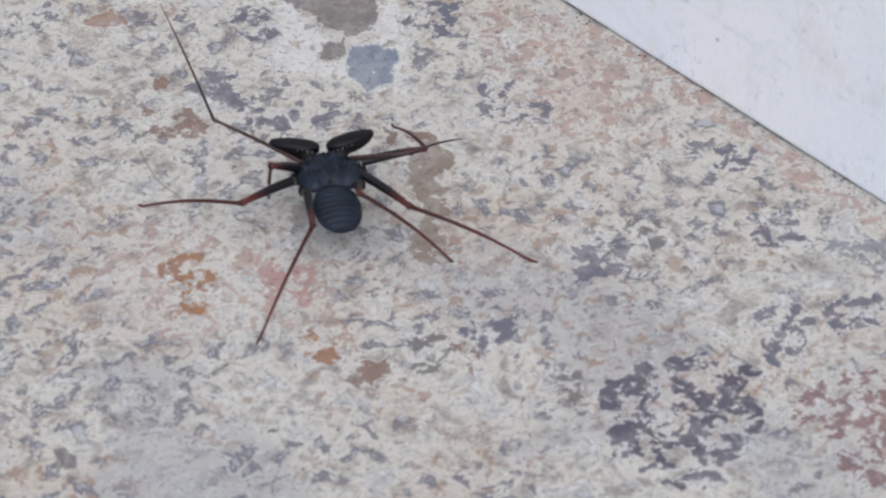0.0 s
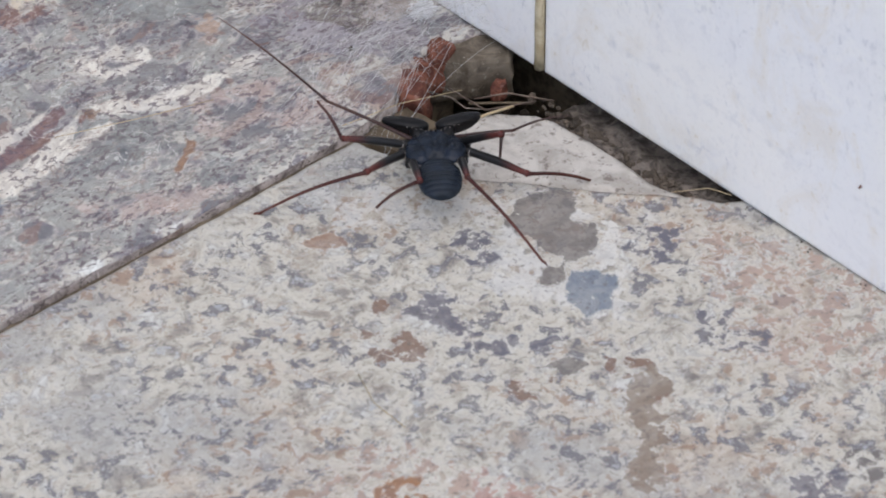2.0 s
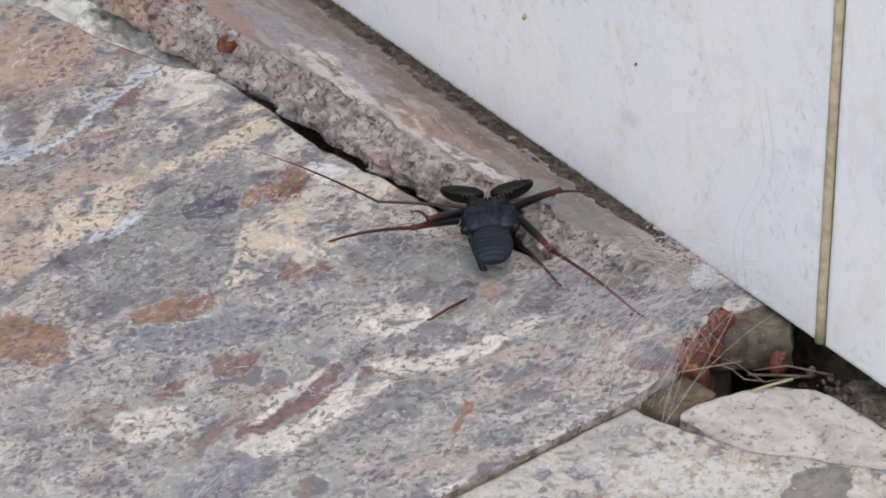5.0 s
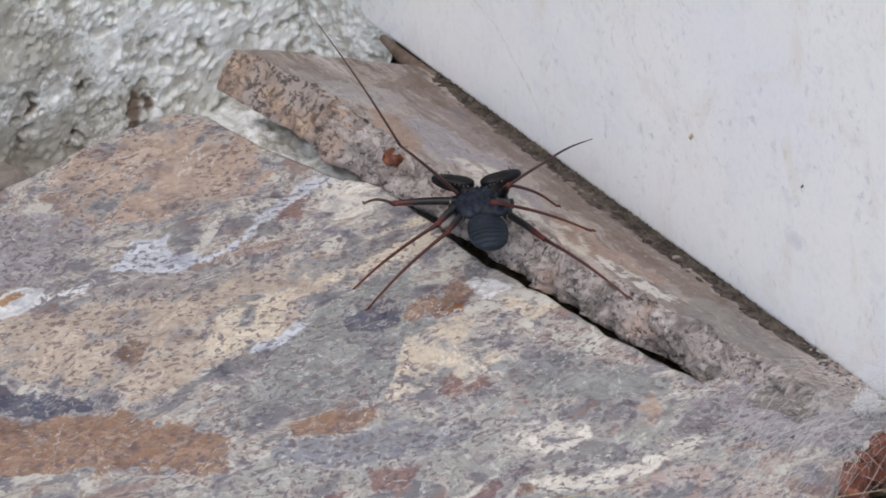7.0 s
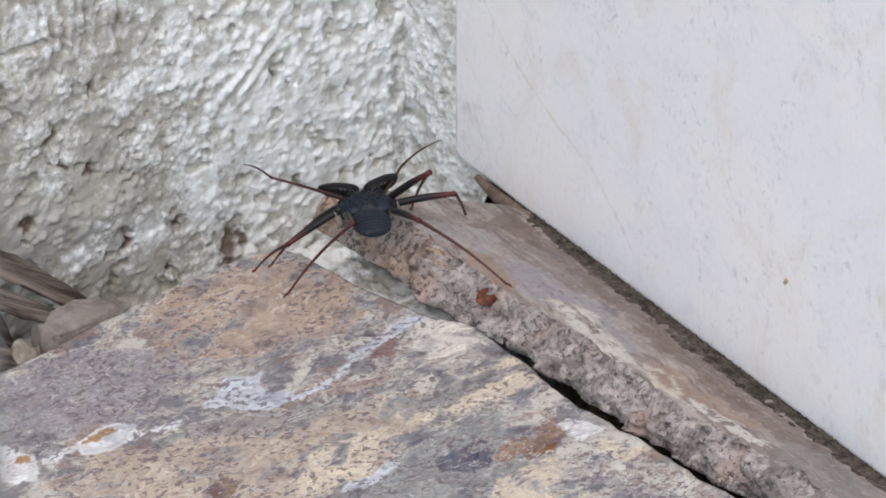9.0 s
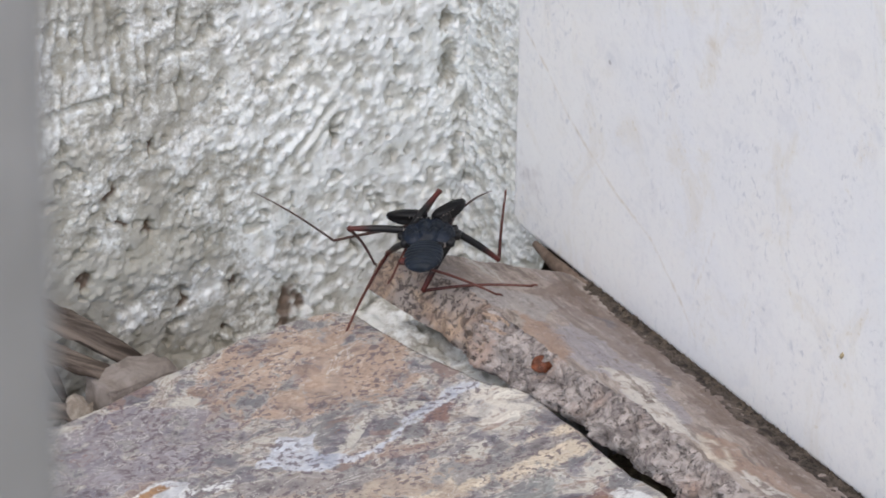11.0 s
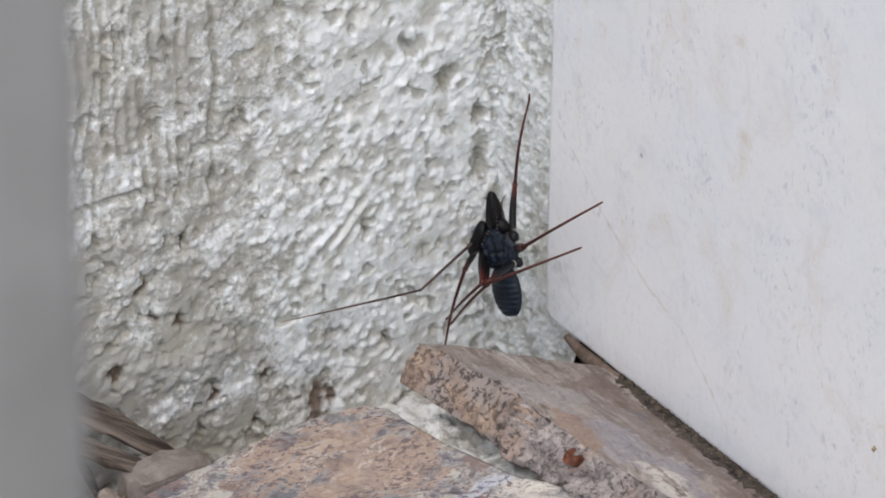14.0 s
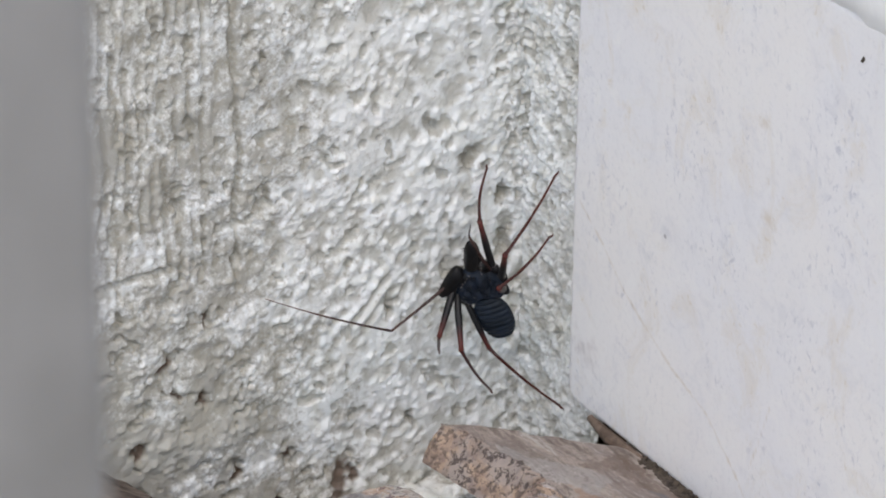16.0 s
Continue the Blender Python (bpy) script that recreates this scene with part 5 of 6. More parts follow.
def mortar_wedge():
    poly = ragged([(-0.0488, 0.0040), (-0.0420, 0.0045), (-0.0254, 0.0015), (-0.0184, -0.0030), (-0.0100, -0.0097), (-0.0078, -0.0167), (-0.0073, -0.0252), (-0.0069, -0.0336), (-0.0072, -0.0427), (-0.0075, -0.0531), (-0.0040, -0.0650), (0.0011, -0.0732), (-0.0257, -0.0426), (-0.0439, -0.0210), (-0.0476, -0.0088)], 0.003, 0.0009, 8.0, ())
    ob = slab("mortar_wedge", poly, 0.0010, lambda x, y: -0.0040 - 0.10 * np.maximum(0.0, x + 0.016) + 0.0004 * layered(x * 120 + 90, y * 120 + 90, 121, 3), 0.013, [M_WEDGE, M_BROKEN], None)
    return tagged(ob, "pale beige mortar wedge bared in the broken corner", "mortar")


def sandy_floor():
    """Sandy dirt that slopes down under the marble."""
    poly = [(-0.062, -0.085), (0.014, -0.085), (0.014, 0.022), (-0.062, 0.022)]
    ob = slab("sandy_dirt", poly, 0.002, lambda x, y: -0.0066 - 0.10 * np.maximum(0.0, x + 0.007) - 0.024 * np.clip((y + 0.010) / 0.010, 0, 1) + 0.0013 * layered(x * 150 + 90, y * 150 + 90, 131, 4), 0.02, [M_SAND], None)
    return tagged(ob, "sandy grey-brown dirt in the broken corner", "dirt", kind="stuff")


sandy_floor()
mortar_wedge()
broken_block("grey_block", (0.0125, 0.0065, 0.0075), (-0.0050, 0.0240, -0.0092), (3, -2, -38), M_BLOCK, "olive grey stone block under the broken slab end", 2.0)
broken_block("brown_chunk", (0.0105, 0.0062, 0.0070), (-0.0435, 0.0111, -0.0115), (4, 8, 12), M_CHUNK, "olive brown stone chunk in the broken corner", 6.0)
place_lump("brick_shard", 3, (0.0042, 0.0036, 0.0085), (-0.0146, 0.0265, -0.0060), (4, 10, 15), M_BRICK, "crumbling orange-red brick shard beside the grey block", 0.35)
place_lump("brick_shard", 7, (0.0062, 0.0045, 0.0085), (-0.0293, 0.0207, -0.0070), (0, -14, 35), M_BRICK, "crumbling red brick shard", 0.35)
place_lump("brick_shard", 15, (0.0045, 0.0034, 0.0050), (-0.0209, 0.0258, -0.0050), (0, 20, 60), M_BRICK, "small pinkish brick shard", 0.35)
place_lump("brick_shard", 9, (0.0020, 0.0020, 0.0034), (-0.0065, 0.0095, -0.0090), (0, 4, 15), M_BRICK, "small red brick shard under the marble", 0.5)


# ---- the whip spider ----
spider = tagged(new("whip_spider"), "dark slate-blue whip spider with reddish thin legs", "arachnid")


def carapace():
    """Kidney-shaped shield, hollowed behind where the abdomen joins, with shallow furrows."""
    bm = bmesh.new()
    bmesh.ops.create_uvsphere(bm, u_segments=72, v_segments=48, radius=1.0, matrix=Matrix.Rotation(math.pi / 2, 4, "Y"))
    for v in bm.verts:
        x, y, z = v.co
        w = 0.0084 * (1.0 - 0.14 * max(0.0, y) ** 2)
        sq = abs(x) ** 0.9 * math.copysign(1, x)
        hgt = 0.0031 if z > 0 else 0.0022
        top = max(0.0, z)
        furrow = -0.0012 * math.exp(-((x) / 0.09) ** 2) * top * (1 if y < 0.5 else 0.2)
        furrow -= 0.0011 * math.exp(-((abs(x) - 0.40 - 0.22 * y) / 0.08) ** 2) * top
        furrow -= 0.0007 * math.exp(-((y + 0.15 - 0.35 * abs(x)) / 0.07) ** 2) * top
        furrow += 0.0009 * math.exp(-(x / 0.13) ** 2 - ((y + 0.72) / 0.12) ** 2)
        furrow += (0.0006 * noise.noise(Vector((x * 5, y * 5, z * 5))) + 0.0004 * noise.noise(Vector((x * 14, y * 14, z * 14)))) * top
        hollow = 0.0026 * math.exp(-(x / 0.42) ** 2) * max(0.0, -y) ** 1.5
        v.co = Vector((sq * w, y * 0.0080 + hollow - 0.0009 * x * x, z * hgt + furrow))
    return part("carapace", bm, M_CARAPACE, spider, "kidney-shaped slate-blue carapace")


def abdomen():
    bm = bmesh.new()
    rings, sides = 64, 28
    grid = []
    for r in range(rings + 1):
        u = r / rings
        y = -0.0056 - 0.0168 * u
        w = 0.0054 * math.sqrt(max(0.0, 1 - (2 * (u * 0.93 + 0.035) - 1) ** 4)) * (0.80 + 0.30 * math.sin(math.pi * min(1, u * 0.95 + 0.05)))
        rib = 0.00028 * abs(math.sin(math.pi * u * 9)) ** 0.5
        w += rib * 0.6
        ring = []
        for k in range(sides):
            a = 2 * math.pi * k / sides
            zz = math.sin(a)
            ring.append(bm.verts.new((w * math.cos(a), y, zz * (0.0024 if zz > 0 else 0.0022) * (w / 0.0058) + (rib * 1.3 if zz > 0 else 0) - 0.0006)))
        grid.append(ring)
    for a, b in zip(grid, grid[1:]):
        for k in range(sides):
            bm.faces.new((a[k], a[(k + 1) % sides], b[(k + 1) % sides], b[k]))
    bm.faces.new(grid[0])
    bm.faces.new(grid[-1][::-1])
    return part("abdomen", bm, M_ABDOMEN, spider, "ribbed oval slate-blue abdomen")


def palp_pose(s, swing):
    """A palp hinged at the mouth; swing: degrees forward from straight sideways."""
    return pose(s * 0.0022, 0.0072, 0.0010) @ pose(0, 0, 0, 0, -6 * s, swing * s) @ pose(s * 0.0058, 0.0012, 0)


def pedipalp(s):
    """Folded spiny grasping limb: an outer lobe with two rows of pale-tipped spines."""
    bm = bmesh.new()
    bmesh.ops.create_uvsphere(bm, u_segments=24, v_segments=14, radius=1.0)
    for v in bm.verts:
        x, y, z = v.co
        blunt = math.copysign(abs(x) ** 0.8, x)
        taper = 1.0 - 0.22 * x - 0.10 * x * x
        ridge = 0.0005 * math.exp(-(z / 0.22) ** 2) * max(0.0, y)
        yy, zz = math.copysign(abs(y) ** 0.72, y), math.copysign(abs(z) ** 0.72, z)
        crease = 0.78 if abs(z) < 0.25 and y < 0 else 1.0
        v.co = Vector((blunt * 0.0066, (yy * 0.0024 * taper + ridge + 0.0007 * x * x) * crease, zz * 0.0023 * taper + 0.0002 * noise.noise(v.co * 5)))
    for k in range(6):
        # short spines along the front edge
        x = -0.0042 + 0.0016 * k
        bmesh.ops.create_cone(bm, cap_ends=True, segments=5, radius1=0.00032, radius2=0.00004, depth=0.0016 + 0.0006 * (k % 2), matrix=pose(x, 0.0027, 0.0008 * (k % 3 - 1), -80, 0, 12 * (k % 3 - 1)))
    tube([(-0.0066, -0.0040, -0.0010), (-0.0045, -0.0030, -0.0006), (-0.003, -0.0012, 0)], [0.0018, 0.0021, 0.0018], 8, bm)
    ob = part("pedipalp", bm, M_PALP, spider, "folded glossy black grasping limb")
    if s < 0:
        for v in ob.data.vertices:
            v.co.x = -v.co.x
        ob.data.flip_normals()
    ob.matrix_basis = palp_pose(s, 15)
    spots = bmesh.new()
    for k in range(5):
        x = s * (-0.0062 + 0.0013 * k)
        bmesh.ops.create_icosphere(spots, subdivisions=1, radius=0.0002, matrix=Matrix.Translation((x, -0.0030 + 0.0002 * (k % 2), 0.0017)))
    part("spine_row", spots, M_TIP, ob, "row of pale spine tips")
    return ob


carapace()
abdomen()
PALPS = {1: pedipalp(1), -1: pedipalp(-1)}
eyes = bmesh.new()
for ex, ey in ((0.0006, 0.0052), (-0.0006, 0.0052), (0.0052, 0.0030), (-0.0052, 0.0030)):
    bmesh.ops.create_icosphere(eyes, subdivisions=2, radius=0.00042, matrix=Matrix.Translation((ex, ey, 0.0026)))
part("eyes", eyes, M_PALP, spider, "small glossy black eyes")


def limb(name, length, r0, r1, r2, mat, bend=0.0, label="", knob=1.0):
    """One limb segment from the origin along y, with a slight bend and thicker joints."""
    n = 14
    pts, rad = [], []
    for k in range(n + 1):
        u = k / n
        pts.append((0, length * u, bend * math.sin(math.pi * u)))
        r = r0 + (r1 - r0) * min(1, u / 0.55) if u < 0.55 else r1 + (r2 - r1) * (u - 0.55) / 0.45
        r *= 1 + 0.35 * knob * math.exp(-((u - 1) / 0.04) ** 2) + 0.3 * knob * math.exp(-(u / 0.05) ** 2)
        rad.append(r)
    return part(name, tube(pts, rad, 9), mat, spider, label)


# hip in the body's space, femur and shin lengths
LEGS = {}
for key, hip, femur, shin, thick in (("left_front", (-0.0066, 0.0036, -0.0008), 0.0195, 0.0280, 0.00125), ("left_middle", (-0.0078, 0.0002, -0.0008), 0.0205, 0.0340, 0.00125),
                                     ("left_rear", (-0.0066, -0.0042, -0.0008), 0.0195, 0.0330, 0.00115), ("right_front", (0.0066, 0.0036, -0.0008), 0.0195, 0.0280, 0.00125),
                                     ("right_middle", (0.0078, 0.0002, -0.0008), 0.0205, 0.0340, 0.00125), ("right_rear", (0.0066, -0.0042, -0.0008), 0.0195, 0.0330, 0.00115)):
    upper = limb("femur", femur, thick, thick * 0.95, thick * 0.6, M_FEMUR, 0.0004)
    collar = bmesh.new()
    tube([(0, 0.0019, 0), (0, 0.0023, 0), (0, 0.0027, 0)], [thick * 0.9, thick * 1.13, thick * 0.9], 10, collar)
    part("collar", collar, M_TIP, upper, "pale membrane at the leg joint")
    lower = limb("shin", shin, 0.00058, 0.00046, 0.00034, M_SHIN, 0.0012, knob=0.6)
    foot = bmesh.new()
    tube([(0, shin, 0), (0, shin + 0.0012, 0.0004), (0, shin + 0.0022, 0.0002)], [0.00042, 0.00036, 0.00022], 7, foot)
    part("claw", foot, M_SHIN, lower)
    bm = lump(len(key), (0.0015, 0.0016, 0.0014), 0.2, 2)
    bmesh.ops.translate(bm, verts=bm.verts, vec=Vector(hip) * 1.08)
    part("hip_joint", bm, M_FEMUR, spider)
    LEGS[key] = (Vector(hip), femur, shin, upper, lower)
WHIPS = {}
for key, hip, femur, lash in (("left", (-0.0058, 0.0050, 0.0002), 0.027, 0.046), ("right", (0.0058, 0.0050, 0.0002), 0.017, 0.016)):
    upper = limb("whip_femur", femur, 0.00062, 0.00050, 0.00040, M_WHIP, 0.0003, "thin feeler leg", 0.5)
    lower = limb("whip_lash", lash, 0.00040, 0.00030, 0.00010, M_WHIP, 0.0010, "hair-thin feeler lash", 0.3)
    WHIPS[key] = (Vector(hip), femur, lash, upper, lower)


# ---- small things ----
def lay(name, bm, mat, label, category, m=None):
    ob = part(name, bm, mat, None)
    if m is not None:
        ob.matrix_world = m
    return tagged(ob, label, category)


def bark_piece(points, width, thick, seed):
    """A curled strip of dry bark or leaf sheath through the points."""
    bm = bmesh.new()
    rows = []
    pts = [Vector(p) for p in points]
    n = 26
    for k in range(n + 1):
        u = k / n * (len(pts) - 1)
        i = min(int(u), len(pts) - 2)
        c = pts[i].lerp(pts[i + 1], u - i)
        d = (pts[i + 1] - pts[i]).normalized()
        side = d.cross(Vector((0, -0.7, 0.7))).normalized()
        out = side.cross(d)
        ring = []
        for a in range(14):
            w = 2 * math.pi * a / 14
            fray = 1 + 0.35 * noise.noise(Vector((k * 0.35, a * 0.9, seed)))
            taper = math.sin(math.pi * (0.12 + 0.80 * k / n)) ** 0.5
            ring.append(bm.verts.new(c + side * (width * math.cos(w) * fray * taper) + out * (thick * math.sin(w) * fray * taper + 0.35 * width * math.cos(w) ** 2)))
        rows.append(ring)
    for a, b in zip(rows, rows[1:]):
        for k in range(14):
            bm.faces.new((a[k], a[(k + 1) % 14], b[(k + 1) % 14], b[k]))
    bm.faces.new(rows[0])
    bm.faces.new(rows[-1][::-1])
    return bm


for pts, w, th, seed in (([(-0.196, 0.334, 0.030), (-0.168, 0.334, 0.010), (-0.145, 0.333, -0.008), (-0.115, 0.330, -0.036)], 0.0045, 0.0016, 1.0),
                         ([(-0.192, 0.326, 0.010), (-0.162, 0.326, -0.006), (-0.140, 0.324, -0.022), (-0.122, 0.321, -0.040)], 0.0035, 0.0014, 4.0),
                         ([(-0.186, 0.316, -0.016), (-0.160, 0.316, -0.024), (-0.142, 0.314, -0.040)], 0.0030, 0.0012, 7.0),
                         ([(-0.176, 0.338, 0.010), (-0.158, 0.336, -0.012), (-0.150, 0.334, -0.034)], 0.0022, 0.0010, 9.0)):
    lay("bark_piece", bark_piece(pts, w, th, seed), M_WOOD, "curled strip of dry grey-brown bark leaning on the wall", "bark")
broken_block("grey_stone", (0.0140, 0.0072, 0.0150), (-0.1335, 0.3195, -0.0350), (0, 4, 6), M_STONE, "flat-topped grey-brown stone in the gap before the wall", 4.0)
place_lump("brown_stone", 13, (0.0060, 0.0050, 0.0140), (-0.1565, 0.316, -0.0370), (4, 10, 40), M_MORTAR, "small tan stone among dry bark", 0.3)
place_lump("brown_stone", 17, (0.009, 0.007, 0.006), (-0.164, 0.306, -0.0445), (0, 0, 70), M_BRICK, "small reddish stone among dry bark", 0.3)
place_lump("iron_nodule", 21, (0.0034, 0.0028, 0.0012), (-0.0452, 0.2202, 0.0072), (0, -14, 20), M_RUST, "glossy rust-red nodule set in the slate edge", 0.3)
# lime mortar spilled under the raised slate and down to the gap
def mortar_spill():
    step = 0.0007
    nu, nv = int(0.112 / step), int(0.162 / step)
    u, v, h = roughcast(nu, nv, step, 17)
    x, y = u - 0.100, v + 0.185
    d = x - (-0.052 - 0.016 * (y - 0.22) / 0.065)
    fall = np.maximum(0.0, (y - 0.278) / 0.012) ** 2 + np.maximum(0.0, (-d - 0.003) / 0.010) ** 2 + np.maximum(0.0, (0.216 - y) / 0.0015) ** 2
    z = np.maximum(-0.046, -0.0085 - 0.010 * fall) + 1.7 * h
    # hollow shade goes into the colour here too
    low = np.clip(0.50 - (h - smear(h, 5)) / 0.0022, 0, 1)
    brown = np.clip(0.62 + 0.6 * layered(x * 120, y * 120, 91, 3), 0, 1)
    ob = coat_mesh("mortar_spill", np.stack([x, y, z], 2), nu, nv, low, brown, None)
    return tagged(ob, "knobbly off-white mortar spilled under the raised slate", "mortar")


mortar_spill()


def straw(points, radius, mat, name="straw", label="thin dry straw lying in the broken corner", category="straw"):
    return lay(name, tube(points, radius, 6), mat, label, category)


straw([(-0.0261, -0.0012, -0.0032), (-0.0209, -0.0024, -0.0030), (-0.0140, -0.0047, -0.0026)], 0.0004, M_STRAW)
straw([(-0.028, 0.016, -0.002), (-0.024, 0.010, -0.003), (-0.0235, 0.005, -0.004), (-0.020, 0.002, -0.0045)], 0.00022, M_WOOD)
straw([(-0.020, 0.0075, -0.0055), (-0.013, 0.002, -0.0058), (-0.006, -0.004, -0.006)], 0.0004, M_CHUNK, label="thin brown twig lying in the broken corner", category="twig", name="twig")
straw([(-0.0185, 0.0176, -0.0065), (-0.0200, 0.0005, -0.0040), (-0.0051, -0.0045, -0.0055)], 0.00028, M_COBBLE, label="thin dark brown twig lying in the broken corner", category="twig", name="twig")
straw([(-0.0166, 0.0089, -0.0065), (-0.0098, 0.0022, -0.0040), (-0.0012, -0.0078, -0.0055)], 0.00028, M_COBBLE, label="thin dark brown twig lying in the broken corner", category="twig", name="twig")
# crumbs of dirt along the foot of the marble
rnd = random.Random(5)
crumbs = bmesh.new()
for k in range(150):
    y = rnd.uniform(-0.07, 0.0)
    x = -0.0015 - abs(rnd.gauss(0, 0.0035)) - 0.10 * max(0, -0.02 - y) * 0.05
    r = rnd.uniform(0.0004, 0.0013)
    bmesh.ops.create_icosphere(crumbs, subdivisions=1, radius=r, matrix=pose(x, y, -0.0064 - 0.10 * max(0.0, x + 0.007) + r * 0.3, rnd.uniform(0, 90), 0, rnd.uniform(0, 90)))
for k in range(260):
    # and added in the hollow behind the wedge, to stand for its deep shade
    x, y = rnd.uniform(-0.034, 0.006), rnd.uniform(-0.012, 0.020)
    r = rnd.uniform(0.0005, 0.0017)
    bmesh.ops.create_icosphere(crumbs, subdivisions=1, radius=r, matrix=pose(x, y, -0.0280 + 0.004 * rnd.random(), rnd.uniform(0, 90), 0, rnd.uniform(0, 90)))
tagged(part("dirt_crumbs", crumbs, M_SOIL, None, smooth=False), "dark crumbs of dirt along the marble foot, more added to darken the hollow", "dirt", kind="stuff")
grit = bmesh.new()
for k in range(800):
    y = rnd.uniform(0.05, 0.258)
    r = rnd.uniform(0.0003, 0.0009)
    bmesh.ops.create_icosphere(grit, subdivisions=1, radius=r, matrix=pose(0.0004 - abs(rnd.gauss(0, 0.0036)), y, 0.0008 + r * 0.2, rnd.uniform(0, 90), 0, rnd.uniform(0, 90)))
for k in range(45):
    y = rnd.uniform(-0.29, -0.08)
    r = rnd.uniform(0.00015, 0.00035)
    bmesh.ops.create_icosphere(grit, subdivisions=1, radius=r, matrix=pose(-abs(rnd.gauss(0, 0.0016)), y, 0.0001, rnd.uniform(0, 90), 0, rnd.uniform(0, 90)))
tagged(part("grit", grit, M_SOIL, None, smooth=False), "black grit along the foot of the marble", "grit", kind="stuff")


def cobweb():
    """Torn strands between the brick shards, the slab end and the marble."""
    web = tagged(new("cobweb"), "torn dusty white cobweb over the broken corner", "cobweb")
    rnd = random.Random(11)
    bm = bmesh.new()
    def strand(a, c, d, b, r):
        pts = [(1 - u) ** 3 * a + 3 * u * (1 - u) ** 2 * c + 3 * u * u * (1 - u) * d + u ** 3 * b for u in (i / 13 for i in range(14))]
        for q in pts:
            q.x = min(q.x, -0.0006)
        tube(pts, r, 4, bm)

    for k in range(100):
        # from the slab and over the hollow to the marble, the tuft or the shards
        a = Vector((rnd.uniform(-0.066, -0.016), rnd.uniform(0.012, 0.066), 0.001 + abs(rnd.gauss(0.004, 0.007))))
        kind = rnd.random()
        if kind < 0.40:
            b = Vector((-0.0008, rnd.uniform(0.022, 0.056), abs(rnd.gauss(0.003, 0.007))))
        elif kind < 0.75:
            b = Vector((-0.010 + rnd.gauss(0, 0.005), 0.038 + rnd.gauss(0, 0.006), 0.004 + abs(rnd.gauss(0, 0.004))))
        else:
            b = Vector((-0.024 + rnd.gauss(0, 0.006), 0.024 + rnd.gauss(0, 0.006), rnd.uniform(-0.002, 0.004)))
        sway = Vector((rnd.gauss(0, 0.006), rnd.gauss(0, 0.006), rnd.uniform(0.002, 0.018)))
        twist = Vector((rnd.gauss(0, 0.007), rnd.gauss(0, 0.007), rnd.uniform(-0.002, 0.008)))
        strand(a, a.lerp(b, 0.3) + sway, a.lerp(b, 0.7) + sway * 0.6 + twist, b, rnd.choice((0.00002, 0.00002, 0.00003, 0.00004)))
    for k in range(26):
        # slack strands that arch over the hollow
        a = Vector((-0.060 + rnd.gauss(0, 0.007), rnd.uniform(-0.004, 0.034), 0.0010))
        b = Vector((-0.0008, rnd.uniform(0.012, 0.046), rnd.uniform(0.004, 0.016)))
        lift = Vector((rnd.gauss(0, 0.004), rnd.gauss(0, 0.007), rnd.uniform(0.018, 0.026)))
        strand(a, a.lerp(b, 0.25) + lift, a.lerp(b, 0.7) + lift * rnd.uniform(0.4, 0.9), b, rnd.choice((0.00003, 0.00004, 0.00006)))
    # two long strands hanging up the marble
    for y0 in (0.030, 0.034):
        tube([(-0.0006, y0 + 0.004 * math.sin(u * 0.9) - 0.0008 * u, 0.002 + 0.009 * u) for u in range(9)], 0.00007, 4, bm)
    tagged(part("strand_net", bm, M_WEB, web), "fine dusty white strands", kind="stuff")
    bm = bmesh.new()
    for k in range(620):
        a = Vector((min(-0.0008, -0.0082 + rnd.gauss(0, 0.0014)), 0.0400 + rnd.gauss(0, 0.0011), 0.0030 + abs(rnd.gauss(0, 0.0016))))
        d = Vector((rnd.gauss(0, 1), rnd.gauss(0, 1), rnd.gauss(0, 0.7))).normalized() * rnd.uniform(0.0008, 0.0024)
        tube([a, a + d * 0.5 + Vector((rnd.gauss(0, 0.0006), 0, rnd.gauss(0, 0.0006))), a + d], 0.00010, 4, bm)
    tagged(part("tuft", bm, M_TUFT, web), "dense woolly white tuft", kind="stuff")


cobweb()
# single hairs lying on the stones
for pts in ([(-0.126, -0.066, 0.0009), (-0.131, -0.078, 0.0014), (-0.131, -0.090, 0.0008)], [(-0.122, 0.066, 0.0012), (-0.098, 0.056, 0.0018), (-0.078, 0.050, 0.0012)],
            [(-0.012, -0.066, 0.0012), (-0.004, -0.072, 0.002), (-0.001, -0.078, 0.0015)], [(-0.060, 0.016, 0.002), (-0.042, 0.012, 0.003), (-0.024, 0.006, 0.002)]):
    straw(pts, 0.00012, M_STRAW, "hair_strand", "pale thin hair strand lying on the flagstones", "fibre")
# specks on the marble
for y, z, r, mat, label in ((0.1320, 0.0433, 0.0009, M_STRAW, "small ochre fleck stuck to the marble"), (0.1616, 0.1857, 0.0008, M_SOIL, "tiny dark speck on the marble"), (-0.1237, 0.0305, 0.0005, M_BRICK, "tiny red speck on the marble"),
                            (0.0817, 0.0526, 0.0004, M_SOIL, "tiny dark speck on the marble")):
    bm = lump(31, (0.0003, r * 0.7, r * 1.4), 0.4, 2)
    lay("speck", bm, mat, label, "speck", pose(-0.0002, y, z, 25, 0, 0))
for x, y, r in ((-0.033, 0.043, 0.0009), (-0.0279, -0.0198, 0.0007), (-0.030, -0.016, 0.0004)):
    lay("dirt_speck", lump(33, (r, r * 0.7, r * 0.35), 0.4, 2), M_SOIL, "tiny dark crumb lying on the stone", "dirt", pose(x, y, 0.0007 if y > 0.01 else -0.0062, 0, 0, 20))


